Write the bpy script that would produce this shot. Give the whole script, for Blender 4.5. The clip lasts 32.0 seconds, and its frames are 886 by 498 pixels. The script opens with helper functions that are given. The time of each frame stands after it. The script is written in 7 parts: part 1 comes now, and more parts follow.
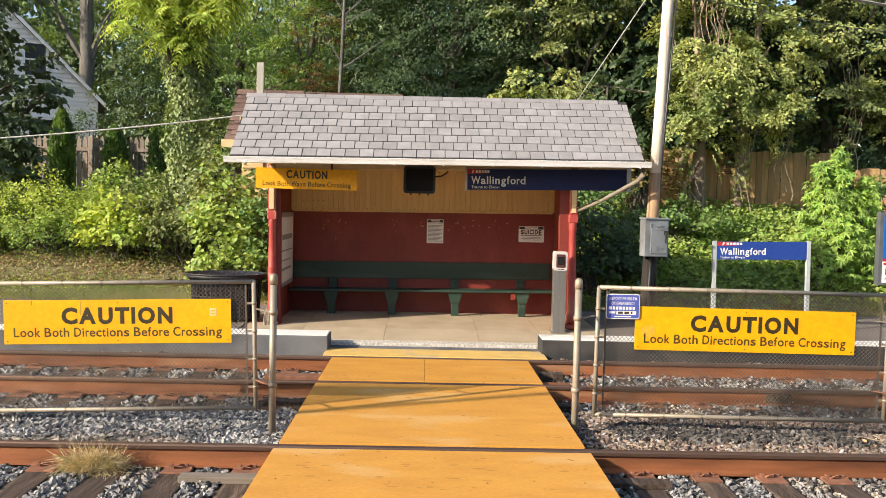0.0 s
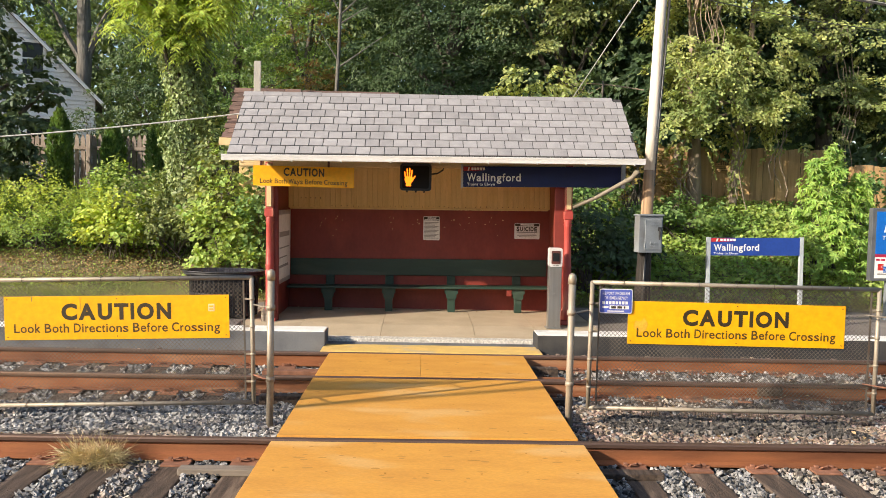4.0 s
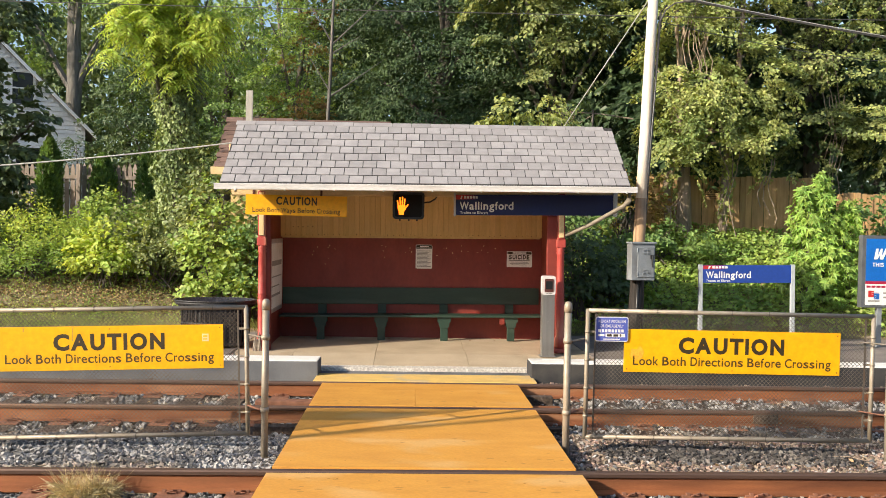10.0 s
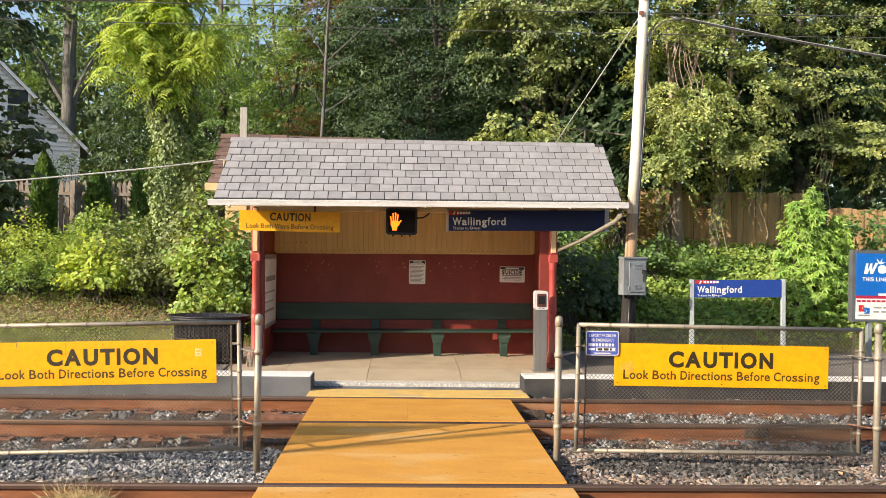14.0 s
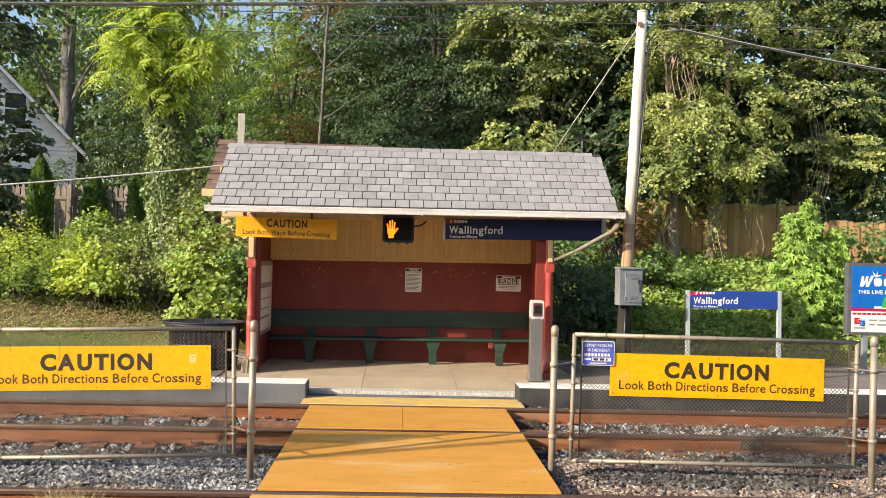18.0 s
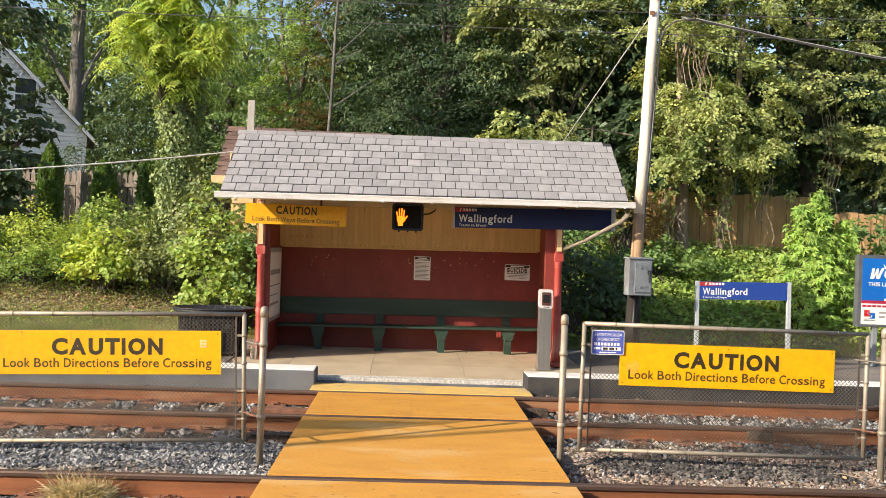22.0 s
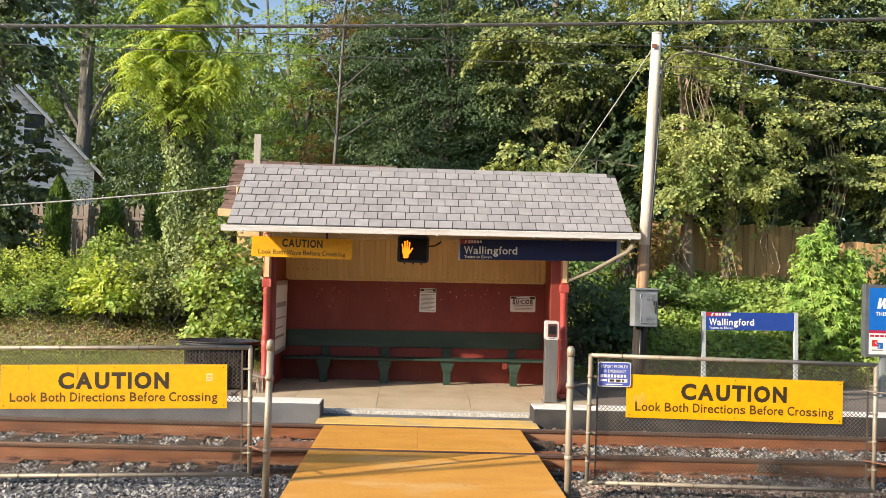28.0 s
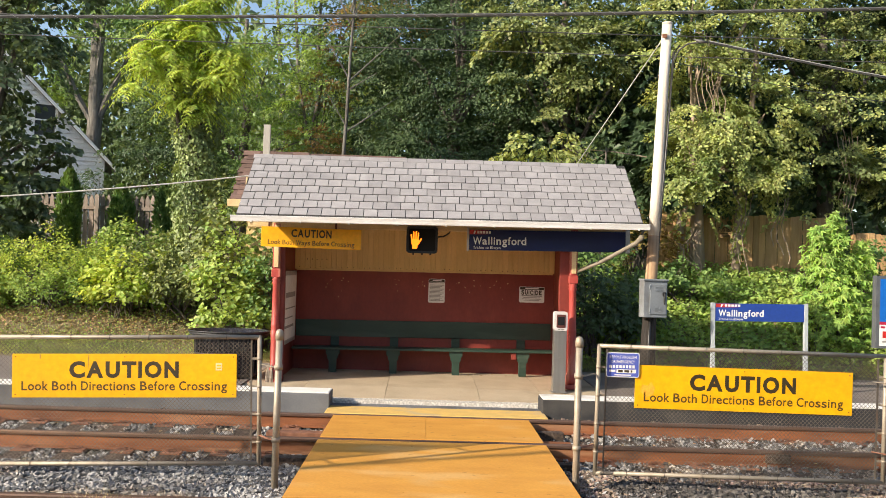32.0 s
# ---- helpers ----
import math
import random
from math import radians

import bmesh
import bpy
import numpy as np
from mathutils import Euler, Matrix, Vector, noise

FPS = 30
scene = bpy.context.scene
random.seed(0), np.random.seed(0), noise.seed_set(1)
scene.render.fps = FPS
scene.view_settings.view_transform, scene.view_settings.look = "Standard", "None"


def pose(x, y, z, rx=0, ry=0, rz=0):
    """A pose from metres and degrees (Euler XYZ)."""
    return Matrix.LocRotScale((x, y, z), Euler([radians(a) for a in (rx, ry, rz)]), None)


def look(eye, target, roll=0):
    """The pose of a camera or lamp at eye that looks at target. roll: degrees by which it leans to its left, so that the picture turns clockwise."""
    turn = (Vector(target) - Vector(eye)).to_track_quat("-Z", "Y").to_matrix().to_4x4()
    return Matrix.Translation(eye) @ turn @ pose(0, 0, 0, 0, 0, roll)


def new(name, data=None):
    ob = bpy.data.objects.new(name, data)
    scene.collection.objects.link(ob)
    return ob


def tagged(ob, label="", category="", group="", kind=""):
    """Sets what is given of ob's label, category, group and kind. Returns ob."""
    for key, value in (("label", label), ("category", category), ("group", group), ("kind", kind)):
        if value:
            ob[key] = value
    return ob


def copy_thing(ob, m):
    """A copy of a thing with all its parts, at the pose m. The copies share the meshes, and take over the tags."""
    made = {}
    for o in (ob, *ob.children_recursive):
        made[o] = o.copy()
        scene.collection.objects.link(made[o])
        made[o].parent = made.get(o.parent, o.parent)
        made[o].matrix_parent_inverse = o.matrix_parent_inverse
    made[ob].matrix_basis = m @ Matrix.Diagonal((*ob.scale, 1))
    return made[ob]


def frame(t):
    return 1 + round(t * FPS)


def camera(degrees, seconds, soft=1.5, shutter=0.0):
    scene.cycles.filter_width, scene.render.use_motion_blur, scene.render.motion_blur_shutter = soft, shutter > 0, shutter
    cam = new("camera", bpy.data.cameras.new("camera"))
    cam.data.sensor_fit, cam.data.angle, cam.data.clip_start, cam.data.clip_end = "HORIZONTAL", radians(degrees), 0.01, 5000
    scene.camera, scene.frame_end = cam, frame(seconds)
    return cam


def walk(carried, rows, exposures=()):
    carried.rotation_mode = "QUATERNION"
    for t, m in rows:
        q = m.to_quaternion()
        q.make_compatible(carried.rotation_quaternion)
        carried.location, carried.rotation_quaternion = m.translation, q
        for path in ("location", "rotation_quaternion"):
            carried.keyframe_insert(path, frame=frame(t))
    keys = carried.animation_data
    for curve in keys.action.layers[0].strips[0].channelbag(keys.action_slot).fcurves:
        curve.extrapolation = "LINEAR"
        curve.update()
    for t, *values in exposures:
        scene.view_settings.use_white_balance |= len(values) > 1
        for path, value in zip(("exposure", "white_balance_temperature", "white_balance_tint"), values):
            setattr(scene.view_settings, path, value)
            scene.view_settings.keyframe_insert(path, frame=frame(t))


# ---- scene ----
cam = camera(55.2, 32.0, soft=0.6)
EXPOSURE = 0.65
PATH = [
    (0, (-0.098, -9.221, 1.967), (-0.055, -7.224, 1.861), 1.3),
    (0.5, (-0.099, -9.231, 1.963), (-0.053, -7.234, 1.858), 1.3),
    (1, (-0.107, -9.237, 1.966), (-0.051, -7.241, 1.861), 1.4),
    (1.5, (-0.137, -9.248, 1.959), (-0.068, -7.252, 1.853), 1.4),
    (2, (-0.166, -9.265, 1.964), (-0.093, -7.27, 1.852), 1.4),
    (2.5, (-0.144, -9.254, 1.972), (-0.079, -7.259, 1.858), 1.2),
    (3, (-0.092, -9.286, 1.967), (-0.041, -7.29, 1.855), 1.1),
    (3.5, (-0.067, -9.328, 1.949), (-0.023, -7.332, 1.837), 1.1),
    (5.5, (-0.148, -9.303, 1.955), (-0.071, -7.307, 1.865), 1.6),
    (6, (-0.158, -9.306, 1.955), (-0.079, -7.31, 1.871), 1.6),
    (6.5, (-0.159, -9.313, 1.957), (-0.078, -7.316, 1.874), 1.4),
    (7, (-0.148, -9.304, 1.941), (-0.061, -7.307, 1.859), 1.3),
    (7.5, (-0.127, -9.318, 1.948), (-0.034, -7.322, 1.871), 1.2),
    (8, (-0.125, -9.321, 1.952), (-0.028, -7.324, 1.884), 1.1),
    (8.5, (-0.127, -9.32, 1.951), (-0.03, -7.323, 1.893), 1.1),
    (9, (-0.123, -9.317, 1.951), (-0.03, -7.32, 1.898), 1.0),
    (9.5, (-0.129, -9.313, 1.948), (-0.041, -7.315, 1.9), 1.0),
    (10, (-0.141, -9.313, 1.952), (-0.067, -7.315, 1.909), 1.0),
    (10.5, (-0.145, -9.312, 1.951), (-0.084, -7.313, 1.911), 1.1),
    (11, (-0.132, -9.306, 1.947), (-0.074, -7.308, 1.906), 1.1),
    (11.5, (-0.123, -9.316, 1.947), (-0.061, -7.317, 1.901), 1.2),
    (12, (-0.119, -9.316, 1.95), (-0.056, -7.317, 1.901), 1.2),
    (12.5, (-0.112, -9.317, 1.945), (-0.049, -7.318, 1.902), 1.3),
    (13, (-0.108, -9.344, 1.939), (-0.039, -7.345, 1.909), 1.3),
    (13.5, (-0.104, -9.359, 1.936), (-0.026, -7.36, 1.922), 1.0),
    (14, (-0.111, -9.385, 1.944), (-0.026, -7.387, 1.939), 0.9),
    (14.5, (-0.105, -9.385, 1.938), (-0.018, -7.386, 1.935), 0.7),
    (16.5, (-0.113, -9.38, 1.936), (-0.018, -7.383, 1.939), 1.4),
    (17, (-0.112, -9.387, 1.942), (-0.014, -7.39, 1.952), 1.4),
    (17.5, (-0.117, -9.391, 1.94), (-0.018, -7.393, 1.952), 1.4),
    (18, (-0.112, -9.374, 1.942), (-0.019, -7.376, 1.957), 1.5),
    (18.5, (-0.123, -9.377, 1.936), (-0.033, -7.379, 1.951), 1.5),
    (19, (-0.118, -9.376, 1.938), (-0.028, -7.378, 1.942), 1.6),
    (19.5, (-0.129, -9.368, 1.933), (-0.033, -7.37, 1.92), 1.8),
    (20, (-0.127, -9.368, 1.934), (-0.03, -7.37, 1.908), 1.9),
    (20.5, (-0.128, -9.365, 1.929), (-0.034, -7.368, 1.899), 2.0),
    (21, (-0.145, -9.356, 1.928), (-0.056, -7.359, 1.901), 2.1),
    (21.5, (-0.14, -9.366, 1.931), (-0.059, -7.368, 1.912), 2.1),
    (22, (-0.143, -9.368, 1.928), (-0.066, -7.37, 1.917), 2.0),
    (22.5, (-0.139, -9.363, 1.936), (-0.065, -7.364, 1.934), 1.9),
    (23, (-0.144, -9.368, 1.938), (-0.074, -7.37, 1.946), 2.0),
    (23.5, (-0.145, -9.374, 1.934), (-0.078, -7.375, 1.949), 1.9),
    (24, (-0.145, -9.37, 1.937), (-0.078, -7.371, 1.96), 1.9),
    (24.5, (-0.145, -9.382, 1.934), (-0.078, -7.383, 1.961), 1.9),
    (25, (-0.143, -9.376, 1.932), (-0.077, -7.377, 1.965), 1.9),
    (25.5, (-0.149, -9.385, 1.941), (-0.084, -7.386, 1.979), 1.9),
    (27.5, (-0.144, -9.388, 1.937), (-0.083, -7.39, 1.995), 1.8),
    (28, (-0.145, -9.394, 1.94), (-0.083, -7.396, 2.002), 1.7),
    (28.5, (-0.139, -9.399, 1.941), (-0.075, -7.401, 2.001), 1.7),
    (29, (-0.136, -9.395, 1.937), (-0.07, -7.397, 1.982), 1.9),
    (29.5, (-0.137, -9.398, 1.938), (-0.077, -7.399, 1.963), 2.0),
    (30, (-0.135, -9.398, 1.94), (-0.084, -7.399, 1.957), 2.1),
    (30.5, (-0.133, -9.393, 1.938), (-0.09, -7.394, 1.959), 2.0),
    (31, (-0.135, -9.404, 1.941), (-0.097, -7.404, 1.971), 2.0),
    (31.5, (-0.142, -9.405, 1.94), (-0.102, -7.405, 1.976), 1.9),
    (32, (-0.14, -9.397, 1.934), (-0.099, -7.398, 1.974), 1.8),
]
walk(cam, [(t, look(eye, target, roll)) for t, eye, target, roll in PATH], ((0, EXPOSURE), (32, EXPOSURE)))

# ---- light ----
SUN_EL, SUN_DIR = radians(23.8), radians(29)   # height of the sun; heading in which its rays travel, from +x towards +y
ray = Vector((math.cos(SUN_DIR) * math.cos(SUN_EL), math.sin(SUN_DIR) * math.cos(SUN_EL), -math.sin(SUN_EL)))
world = bpy.data.worlds.new("world")
scene.world = world
world.use_nodes = True
wn = world.node_tree
sky = wn.nodes.new("ShaderNodeTexSky")
sky.sky_type, sky.sun_disc = "NISHITA", False
sky.sun_elevation = SUN_EL
sky.sun_rotation = math.atan2(-ray.x, -ray.y)
sky.air_density, sky.dust_density, sky.ozone_density = 1.0, 1.5, 1.0
back = wn.nodes["Background"]
back.inputs["Strength"].default_value = 0.14
wn.links.new(sky.outputs[0], back.inputs["Color"])
sun_data = bpy.data.lights.new("sun", "SUN")
sun_data.energy, sun_data.angle, sun_data.color = 5.0, radians(0.55), (1.0, 0.87, 0.70)
sun = new("sun", sun_data)
sun.rotation_mode = "QUATERNION"
sun.rotation_quaternion = ray.to_track_quat("-Z", "Y")
sun.location = (-20, -14, 14)

# ---- materials ----
def mat(name, a, b=None, c=None, scale=6.0, fine=60.0, rough=0.7, metal=0.0, bump=0.2, stretch=(1, 1, 1), spread=0.0,
        hue=0.0, detail=5.0, spots=None, gloss=0.5, distance=0.004, island=False, edge=(0.35, 0.7)):
    """Two-scale procedural surface: a and b mixed by a coarse noise, darkened by grain, c in blotches; spread: lightness from piece to piece."""
    m = bpy.data.materials.new(name)
    m.use_nodes = True
    t = m.node_tree
    n, l = t.nodes, t.links
    bsdf = n["Principled BSDF"]
    b = b or tuple(v * 0.78 for v in a)
    co = n.new("ShaderNodeTexCoord")
    mp = n.new("ShaderNodeMapping")
    mp.inputs["Scale"].default_value = stretch
    l.new(co.outputs["Object"], mp.inputs["Vector"])
    info = n.new("ShaderNodeObjectInfo")
    geo = n.new("ShaderNodeNewGeometry")
    rnd = geo.outputs["Random Per Island"] if island else info.outputs["Random"]
    off = n.new("ShaderNodeVectorMath")
    off.operation = "MULTIPLY_ADD"
    l.new(rnd, off.inputs[0])
    off.inputs[1].default_value = (7.3, 3.1, 5.7) if not island else (0, 0, 0)
    l.new(mp.outputs[0], off.inputs[2])
    def noise_tex(s, d):
        x = n.new("ShaderNodeTexNoise")
        x.inputs["Scale"].default_value, x.inputs["Detail"].default_value = s, d
        l.new(off.outputs[0], x.inputs["Vector"])
        return x.outputs[0]
    def ramp(v, lo, hi):
        r = n.new("ShaderNodeMapRange")
        r.inputs["From Min"].default_value, r.inputs["From Max"].default_value = lo, hi
        l.new(v, r.inputs["Value"])
        return r.outputs[0]
    def mix(f, x, y, mode="MIX"):
        k = n.new("ShaderNodeMix")
        k.data_type, k.blend_type = "RGBA", mode
        for s, v in ((k.inputs[0], f), (k.inputs[6], x), (k.inputs[7], y)):
            if isinstance(v, (int, float)):
                s.default_value = v
            elif isinstance(v, tuple):
                s.default_value = (*v, 1)
            else:
                l.new(v, s)
        return k.outputs[2]
    coarse, grain = noise_tex(scale, detail), noise_tex(fine, 3.0)
    col = mix(ramp(coarse, *edge), a, b)
    if c:
        col = mix(ramp(noise_tex(scale * 0.45, 6.0), 0.56, 0.66), col, c)
    if spots:
        v = n.new("ShaderNodeTexVoronoi")
        v.inputs["Scale"].default_value = spots[1]
        l.new(off.outputs[0], v.inputs["Vector"])
        col = mix(ramp(v.outputs["Distance"], spots[2] * 1.5, spots[2]), col, spots[0])
    g = n.new("ShaderNodeMapRange")
    g.inputs["To Min"].default_value, g.inputs["To Max"].default_value = 0.72, 1.22
    l.new(grain, g.inputs["Value"])
    gc = n.new("ShaderNodeCombineColor")
    for i in range(3):
        l.new(g.outputs[0], gc.inputs[i])
    col = mix(0.8, col, gc.outputs[0], "MULTIPLY")
    if spread or hue:
        h = n.new("ShaderNodeHueSaturation")
        for key, half, mid in (("Value", spread, 1.0), ("Hue", hue, 0.5)):
            r = n.new("ShaderNodeMapRange")
            r.inputs["To Min"].default_value, r.inputs["To Max"].default_value = mid - half, mid + half
            if key == "Hue":
                w = n.new("ShaderNodeMath")
                w.operation = "FRACT"
                w2 = n.new("ShaderNodeMath")
                w2.operation = "MULTIPLY"
                w2.inputs[1].default_value = 7.13
                l.new(rnd, w2.inputs[0])
                l.new(w2.outputs[0], w.inputs[0])
                l.new(w.outputs[0], r.inputs["Value"])
            else:
                l.new(rnd, r.inputs["Value"])
            l.new(r.outputs[0], h.inputs[key])
        l.new(col, h.inputs["Color"])
        col = h.outputs[0]
    l.new(col, bsdf.inputs["Base Color"])
    rr = n.new("ShaderNodeMapRange")
    rr.inputs["To Min"].default_value, rr.inputs["To Max"].default_value = max(0.05, rough - 0.12), min(1.0, rough + 0.12)
    l.new(coarse, rr.inputs["Value"])
    l.new(rr.outputs[0], bsdf.inputs["Roughness"])
    bsdf.inputs["Metallic"].default_value = metal
    bsdf.inputs["Specular IOR Level"].default_value = gloss
    if bump:
        bp = n.new("ShaderNodeBump")
        bp.inputs["Strength"].default_value, bp.inputs["Distance"].default_value = bump, distance
        ad = n.new("ShaderNodeMath")
        ad.operation = "MULTIPLY_ADD"
        l.new(coarse, ad.inputs[0])
        ad.inputs[1].default_value = 1.5
        l.new(grain, ad.inputs[2])
        l.new(ad.outputs[0], bp.inputs["Height"])
        l.new(bp.outputs[0], bsdf.inputs["Normal"])
    return m


def leaf_mat(name, a, b, light=0.35, spread=0.35, hue=0.02, rough=0.5, clump=0.9):
    """Leaf: glossy top with light coming through; colour varies from leaf to leaf and from bough to bough."""
    m = bpy.data.materials.new(name)
    m.use_nodes = True
    n, l = m.node_tree.nodes, m.node_tree.links
    bsdf, out = n["Principled BSDF"], n["Material Output"]
    geo, co = n.new("ShaderNodeNewGeometry"), n.new("ShaderNodeTexCoord")
    nz = n.new("ShaderNodeTexNoise")
    nz.inputs["Scale"].default_value, nz.inputs["Detail"].default_value = clump, 3.0
    l.new(co.outputs["Object"], nz.inputs["Vector"])
    s = n.new("ShaderNodeMapRange")
    s.inputs["From Min"].default_value, s.inputs["From Max"].default_value = 0.38, 0.62
    l.new(nz.outputs[0], s.inputs["Value"])
    k = n.new("ShaderNodeMix")
    k.data_type = "RGBA"
    l.new(s.outputs[0], k.inputs[0])
    k.inputs[6].default_value, k.inputs[7].default_value = (*a, 1), (*b, 1)
    h = n.new("ShaderNodeHueSaturation")
    v = n.new("ShaderNodeMapRange")
    v.inputs["To Min"].default_value, v.inputs["To Max"].default_value = 1 - spread, 1 + spread
    l.new(geo.outputs["Random Per Island"], v.inputs["Value"])
    l.new(v.outputs[0], h.inputs["Value"])
    f1, f2 = n.new("ShaderNodeMath"), n.new("ShaderNodeMath")
    f1.operation, f2.operation = "MULTIPLY", "FRACT"
    f1.inputs[1].default_value = 11.7
    l.new(geo.outputs["Random Per Island"], f1.inputs[0])
    l.new(f1.outputs[0], f2.inputs[0])
    hv = n.new("ShaderNodeMapRange")
    hv.inputs["To Min"].default_value, hv.inputs["To Max"].default_value = 0.5 - hue, 0.5 + hue
    l.new(f2.outputs[0], hv.inputs["Value"])
    l.new(hv.outputs[0], h.inputs["Hue"])
    l.new(k.outputs[2], h.inputs["Color"])
    l.new(h.outputs[0], bsdf.inputs["Base Color"])
    bsdf.inputs["Roughness"].default_value = rough
    bsdf.inputs["Specular IOR Level"].default_value = 0.4
    tr = n.new("ShaderNodeBsdfTranslucent")
    warm = n.new("ShaderNodeMix")
    warm.data_type, warm.blend_type = "RGBA", "MULTIPLY"
    warm.inputs[0].default_value = 1.0
    warm.inputs[7].default_value = (1.25, 1.15, 0.45, 1)
    l.new(h.outputs[0], warm.inputs[6])
    l.new(warm.outputs[2], tr.inputs["Color"])
    ms = n.new("ShaderNodeMixShader")
    ms.inputs[0].default_value = light
    l.new(bsdf.outputs[0], ms.inputs[1])
    l.new(tr.outputs[0], ms.inputs[2])
    l.new(ms.outputs[0], out.inputs["Surface"])
    return m


def glow_mat(name, color, strength):
    m = bpy.data.materials.new(name)
    m.use_nodes = True
    b = m.node_tree.nodes["Principled BSDF"]
    b.inputs["Base Color"].default_value = (*color, 1)
    b.inputs["Emission Color"].default_value = (*color, 1)
    b.inputs["Emission Strength"].default_value = strength
    return m


RUST = mat("rusty_rail", (0.32, 0.122, 0.049), (0.145, 0.053, 0.024), (0.37, 0.19, 0.10), 4.0, 110, 0.75, 0.3, 0.3, (0.25, 1, 2))
RAILTOP = mat("worn_rail_head", (0.17, 0.105, 0.08), (0.11, 0.07, 0.055), (0.24, 0.14, 0.09), 2.0, 60, 0.5, 0.45, 0.1, (0.1, 1, 1))
PLATE = mat("rusty_plate", (0.30, 0.14, 0.085), (0.19, 0.085, 0.05), None, 12, 120, 0.85, 0.2, 0.4, spread=0.2)
TIE = mat("weathered_tie", (0.10, 0.066, 0.045), (0.038, 0.027, 0.021), (0.15, 0.108, 0.078), 5, 60, 0.9, 0, 0.8, (6, 0.7, 6), spread=0.3, distance=0.01)
PLANK = mat("grey_timber", (0.30, 0.25, 0.20), (0.19, 0.155, 0.12), None, 4, 70, 0.9, 0, 0.6, (0.5, 8, 8), spread=0.15)
STONE = mat("ballast_stone", (0.29, 0.283, 0.272), (0.165, 0.162, 0.162), (0.27, 0.225, 0.18), 2.6, 80, 0.9, 0, 0.4, spread=0.78, hue=0.03, island=True)
# Darker stones for the patch below the right-hand panel.
STONE_DARK = mat("dark_ballast_stone", (0.10, 0.09, 0.082), (0.05, 0.046, 0.043), (0.17, 0.15, 0.13), 2.4, 80, 0.8, 0, 0.4, spread=0.7, hue=0.02, island=True)
STONE_BROWN = mat("rusty_ballast_stone", (0.27, 0.20, 0.155), (0.15, 0.115, 0.094), (0.07, 0.062, 0.058), 2.4, 80, 0.9, 0, 0.4, spread=0.78, hue=0.03, island=True)
SOIL = mat("ballast_fines", (0.12, 0.105, 0.09), (0.06, 0.055, 0.05), (0.17, 0.15, 0.12), 3, 40, 0.95, 0, 0.9, distance=0.02)
CROSSING = mat("orange_painted_panel", (0.68, 0.33, 0.056), (0.60, 0.28, 0.048), (0.68, 0.385, 0.12), 1.6, 35, 0.55, 0, 0.15, (1, 2.5, 1), spots=((0.36, 0.17, 0.04), 3.3, 0.055), spread=0.05)
APRON = mat("faded_yellow_paint", (0.72, 0.47, 0.13), (0.60, 0.40, 0.13), (0.55, 0.40, 0.20), 5, 60, 0.75, 0, 0.3)
CONCRETE = mat("platform_concrete", (0.46, 0.37, 0.255), (0.38, 0.305, 0.205), (0.32, 0.255, 0.17), 1.8, 50, 0.85, 0, 0.3)
WORN = mat("exposed_aggregate", (0.76, 0.72, 0.64), (0.33, 0.30, 0.26), (0.45, 0.41, 0.35), 30, 110, 0.9, 0, 0.9, distance=0.01)
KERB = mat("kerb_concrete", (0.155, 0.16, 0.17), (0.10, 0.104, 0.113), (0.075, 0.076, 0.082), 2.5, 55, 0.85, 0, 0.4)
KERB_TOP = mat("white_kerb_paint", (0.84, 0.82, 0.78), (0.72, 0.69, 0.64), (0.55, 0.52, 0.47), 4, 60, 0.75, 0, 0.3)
# Darker concrete, for the right-hand kerb face only.
KERB_DARK = mat("dark_kerb_concrete", (0.034, 0.035, 0.038), (0.022, 0.023, 0.026), (0.06, 0.056, 0.052), 2.5, 55, 0.85, 0, 0.4)
ASPHALT = mat("platform_asphalt", (0.23, 0.195, 0.17), (0.17, 0.145, 0.13), (0.28, 0.24, 0.20), 2.2, 130, 0.92, 0, 0.5)
RED = mat("red_paint", (0.22, 0.034, 0.022), (0.178, 0.027, 0.018), (0.25, 0.048, 0.031), 2.2, 25, 0.55, 0, 0.2, (1, 1, 0.5))
REDPOST = mat("worn_red_paint", (0.42, 0.062, 0.05), (0.33, 0.048, 0.038), (0.50, 0.22, 0.15), 5, 40, 0.5, 0, 0.25, (1, 1, 0.3))
CREAM = mat("cream_beadboard", (0.74, 0.55, 0.26), (0.65, 0.47, 0.21), None, 3, 50, 0.6, 0, 0.2, (4, 4, 0.4), spread=0.06)
CREAMTRIM = mat("cream_trim", (0.70, 0.52, 0.28), (0.60, 0.43, 0.21), None, 4, 50, 0.6, 0, 0.2)
GREEN = mat("dark_green_paint", (0.022, 0.052, 0.036), (0.016, 0.039, 0.028), (0.042, 0.072, 0.052), 4, 50, 0.5, 0, 0.2, (0.4, 2, 2))
DARKWOOD = mat("dark_stained_wood", (0.10, 0.028, 0.02), (0.07, 0.02, 0.015), None, 4, 50, 0.6, 0, 0.2)
SHINGLE = mat("grey_shingle", (0.325, 0.312, 0.315), (0.262, 0.252, 0.256), None, 5, 220, 0.9, 0, 0.5, spread=0.11, hue=0.01, gloss=0.25)
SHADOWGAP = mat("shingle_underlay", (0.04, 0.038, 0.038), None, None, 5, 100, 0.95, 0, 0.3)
GUTTER = mat("white_gutter", (0.74, 0.73, 0.72), (0.62, 0.61, 0.59), (0.50, 0.47, 0.42), 3, 40, 0.4, 0, 0.1, (0.4, 2, 2))
SIGN_Y = mat("yellow_sign", (0.87, 0.425, 0.003), (0.81, 0.39, 0.003), None, 1.5, 20, 0.4, 0, 0.05)
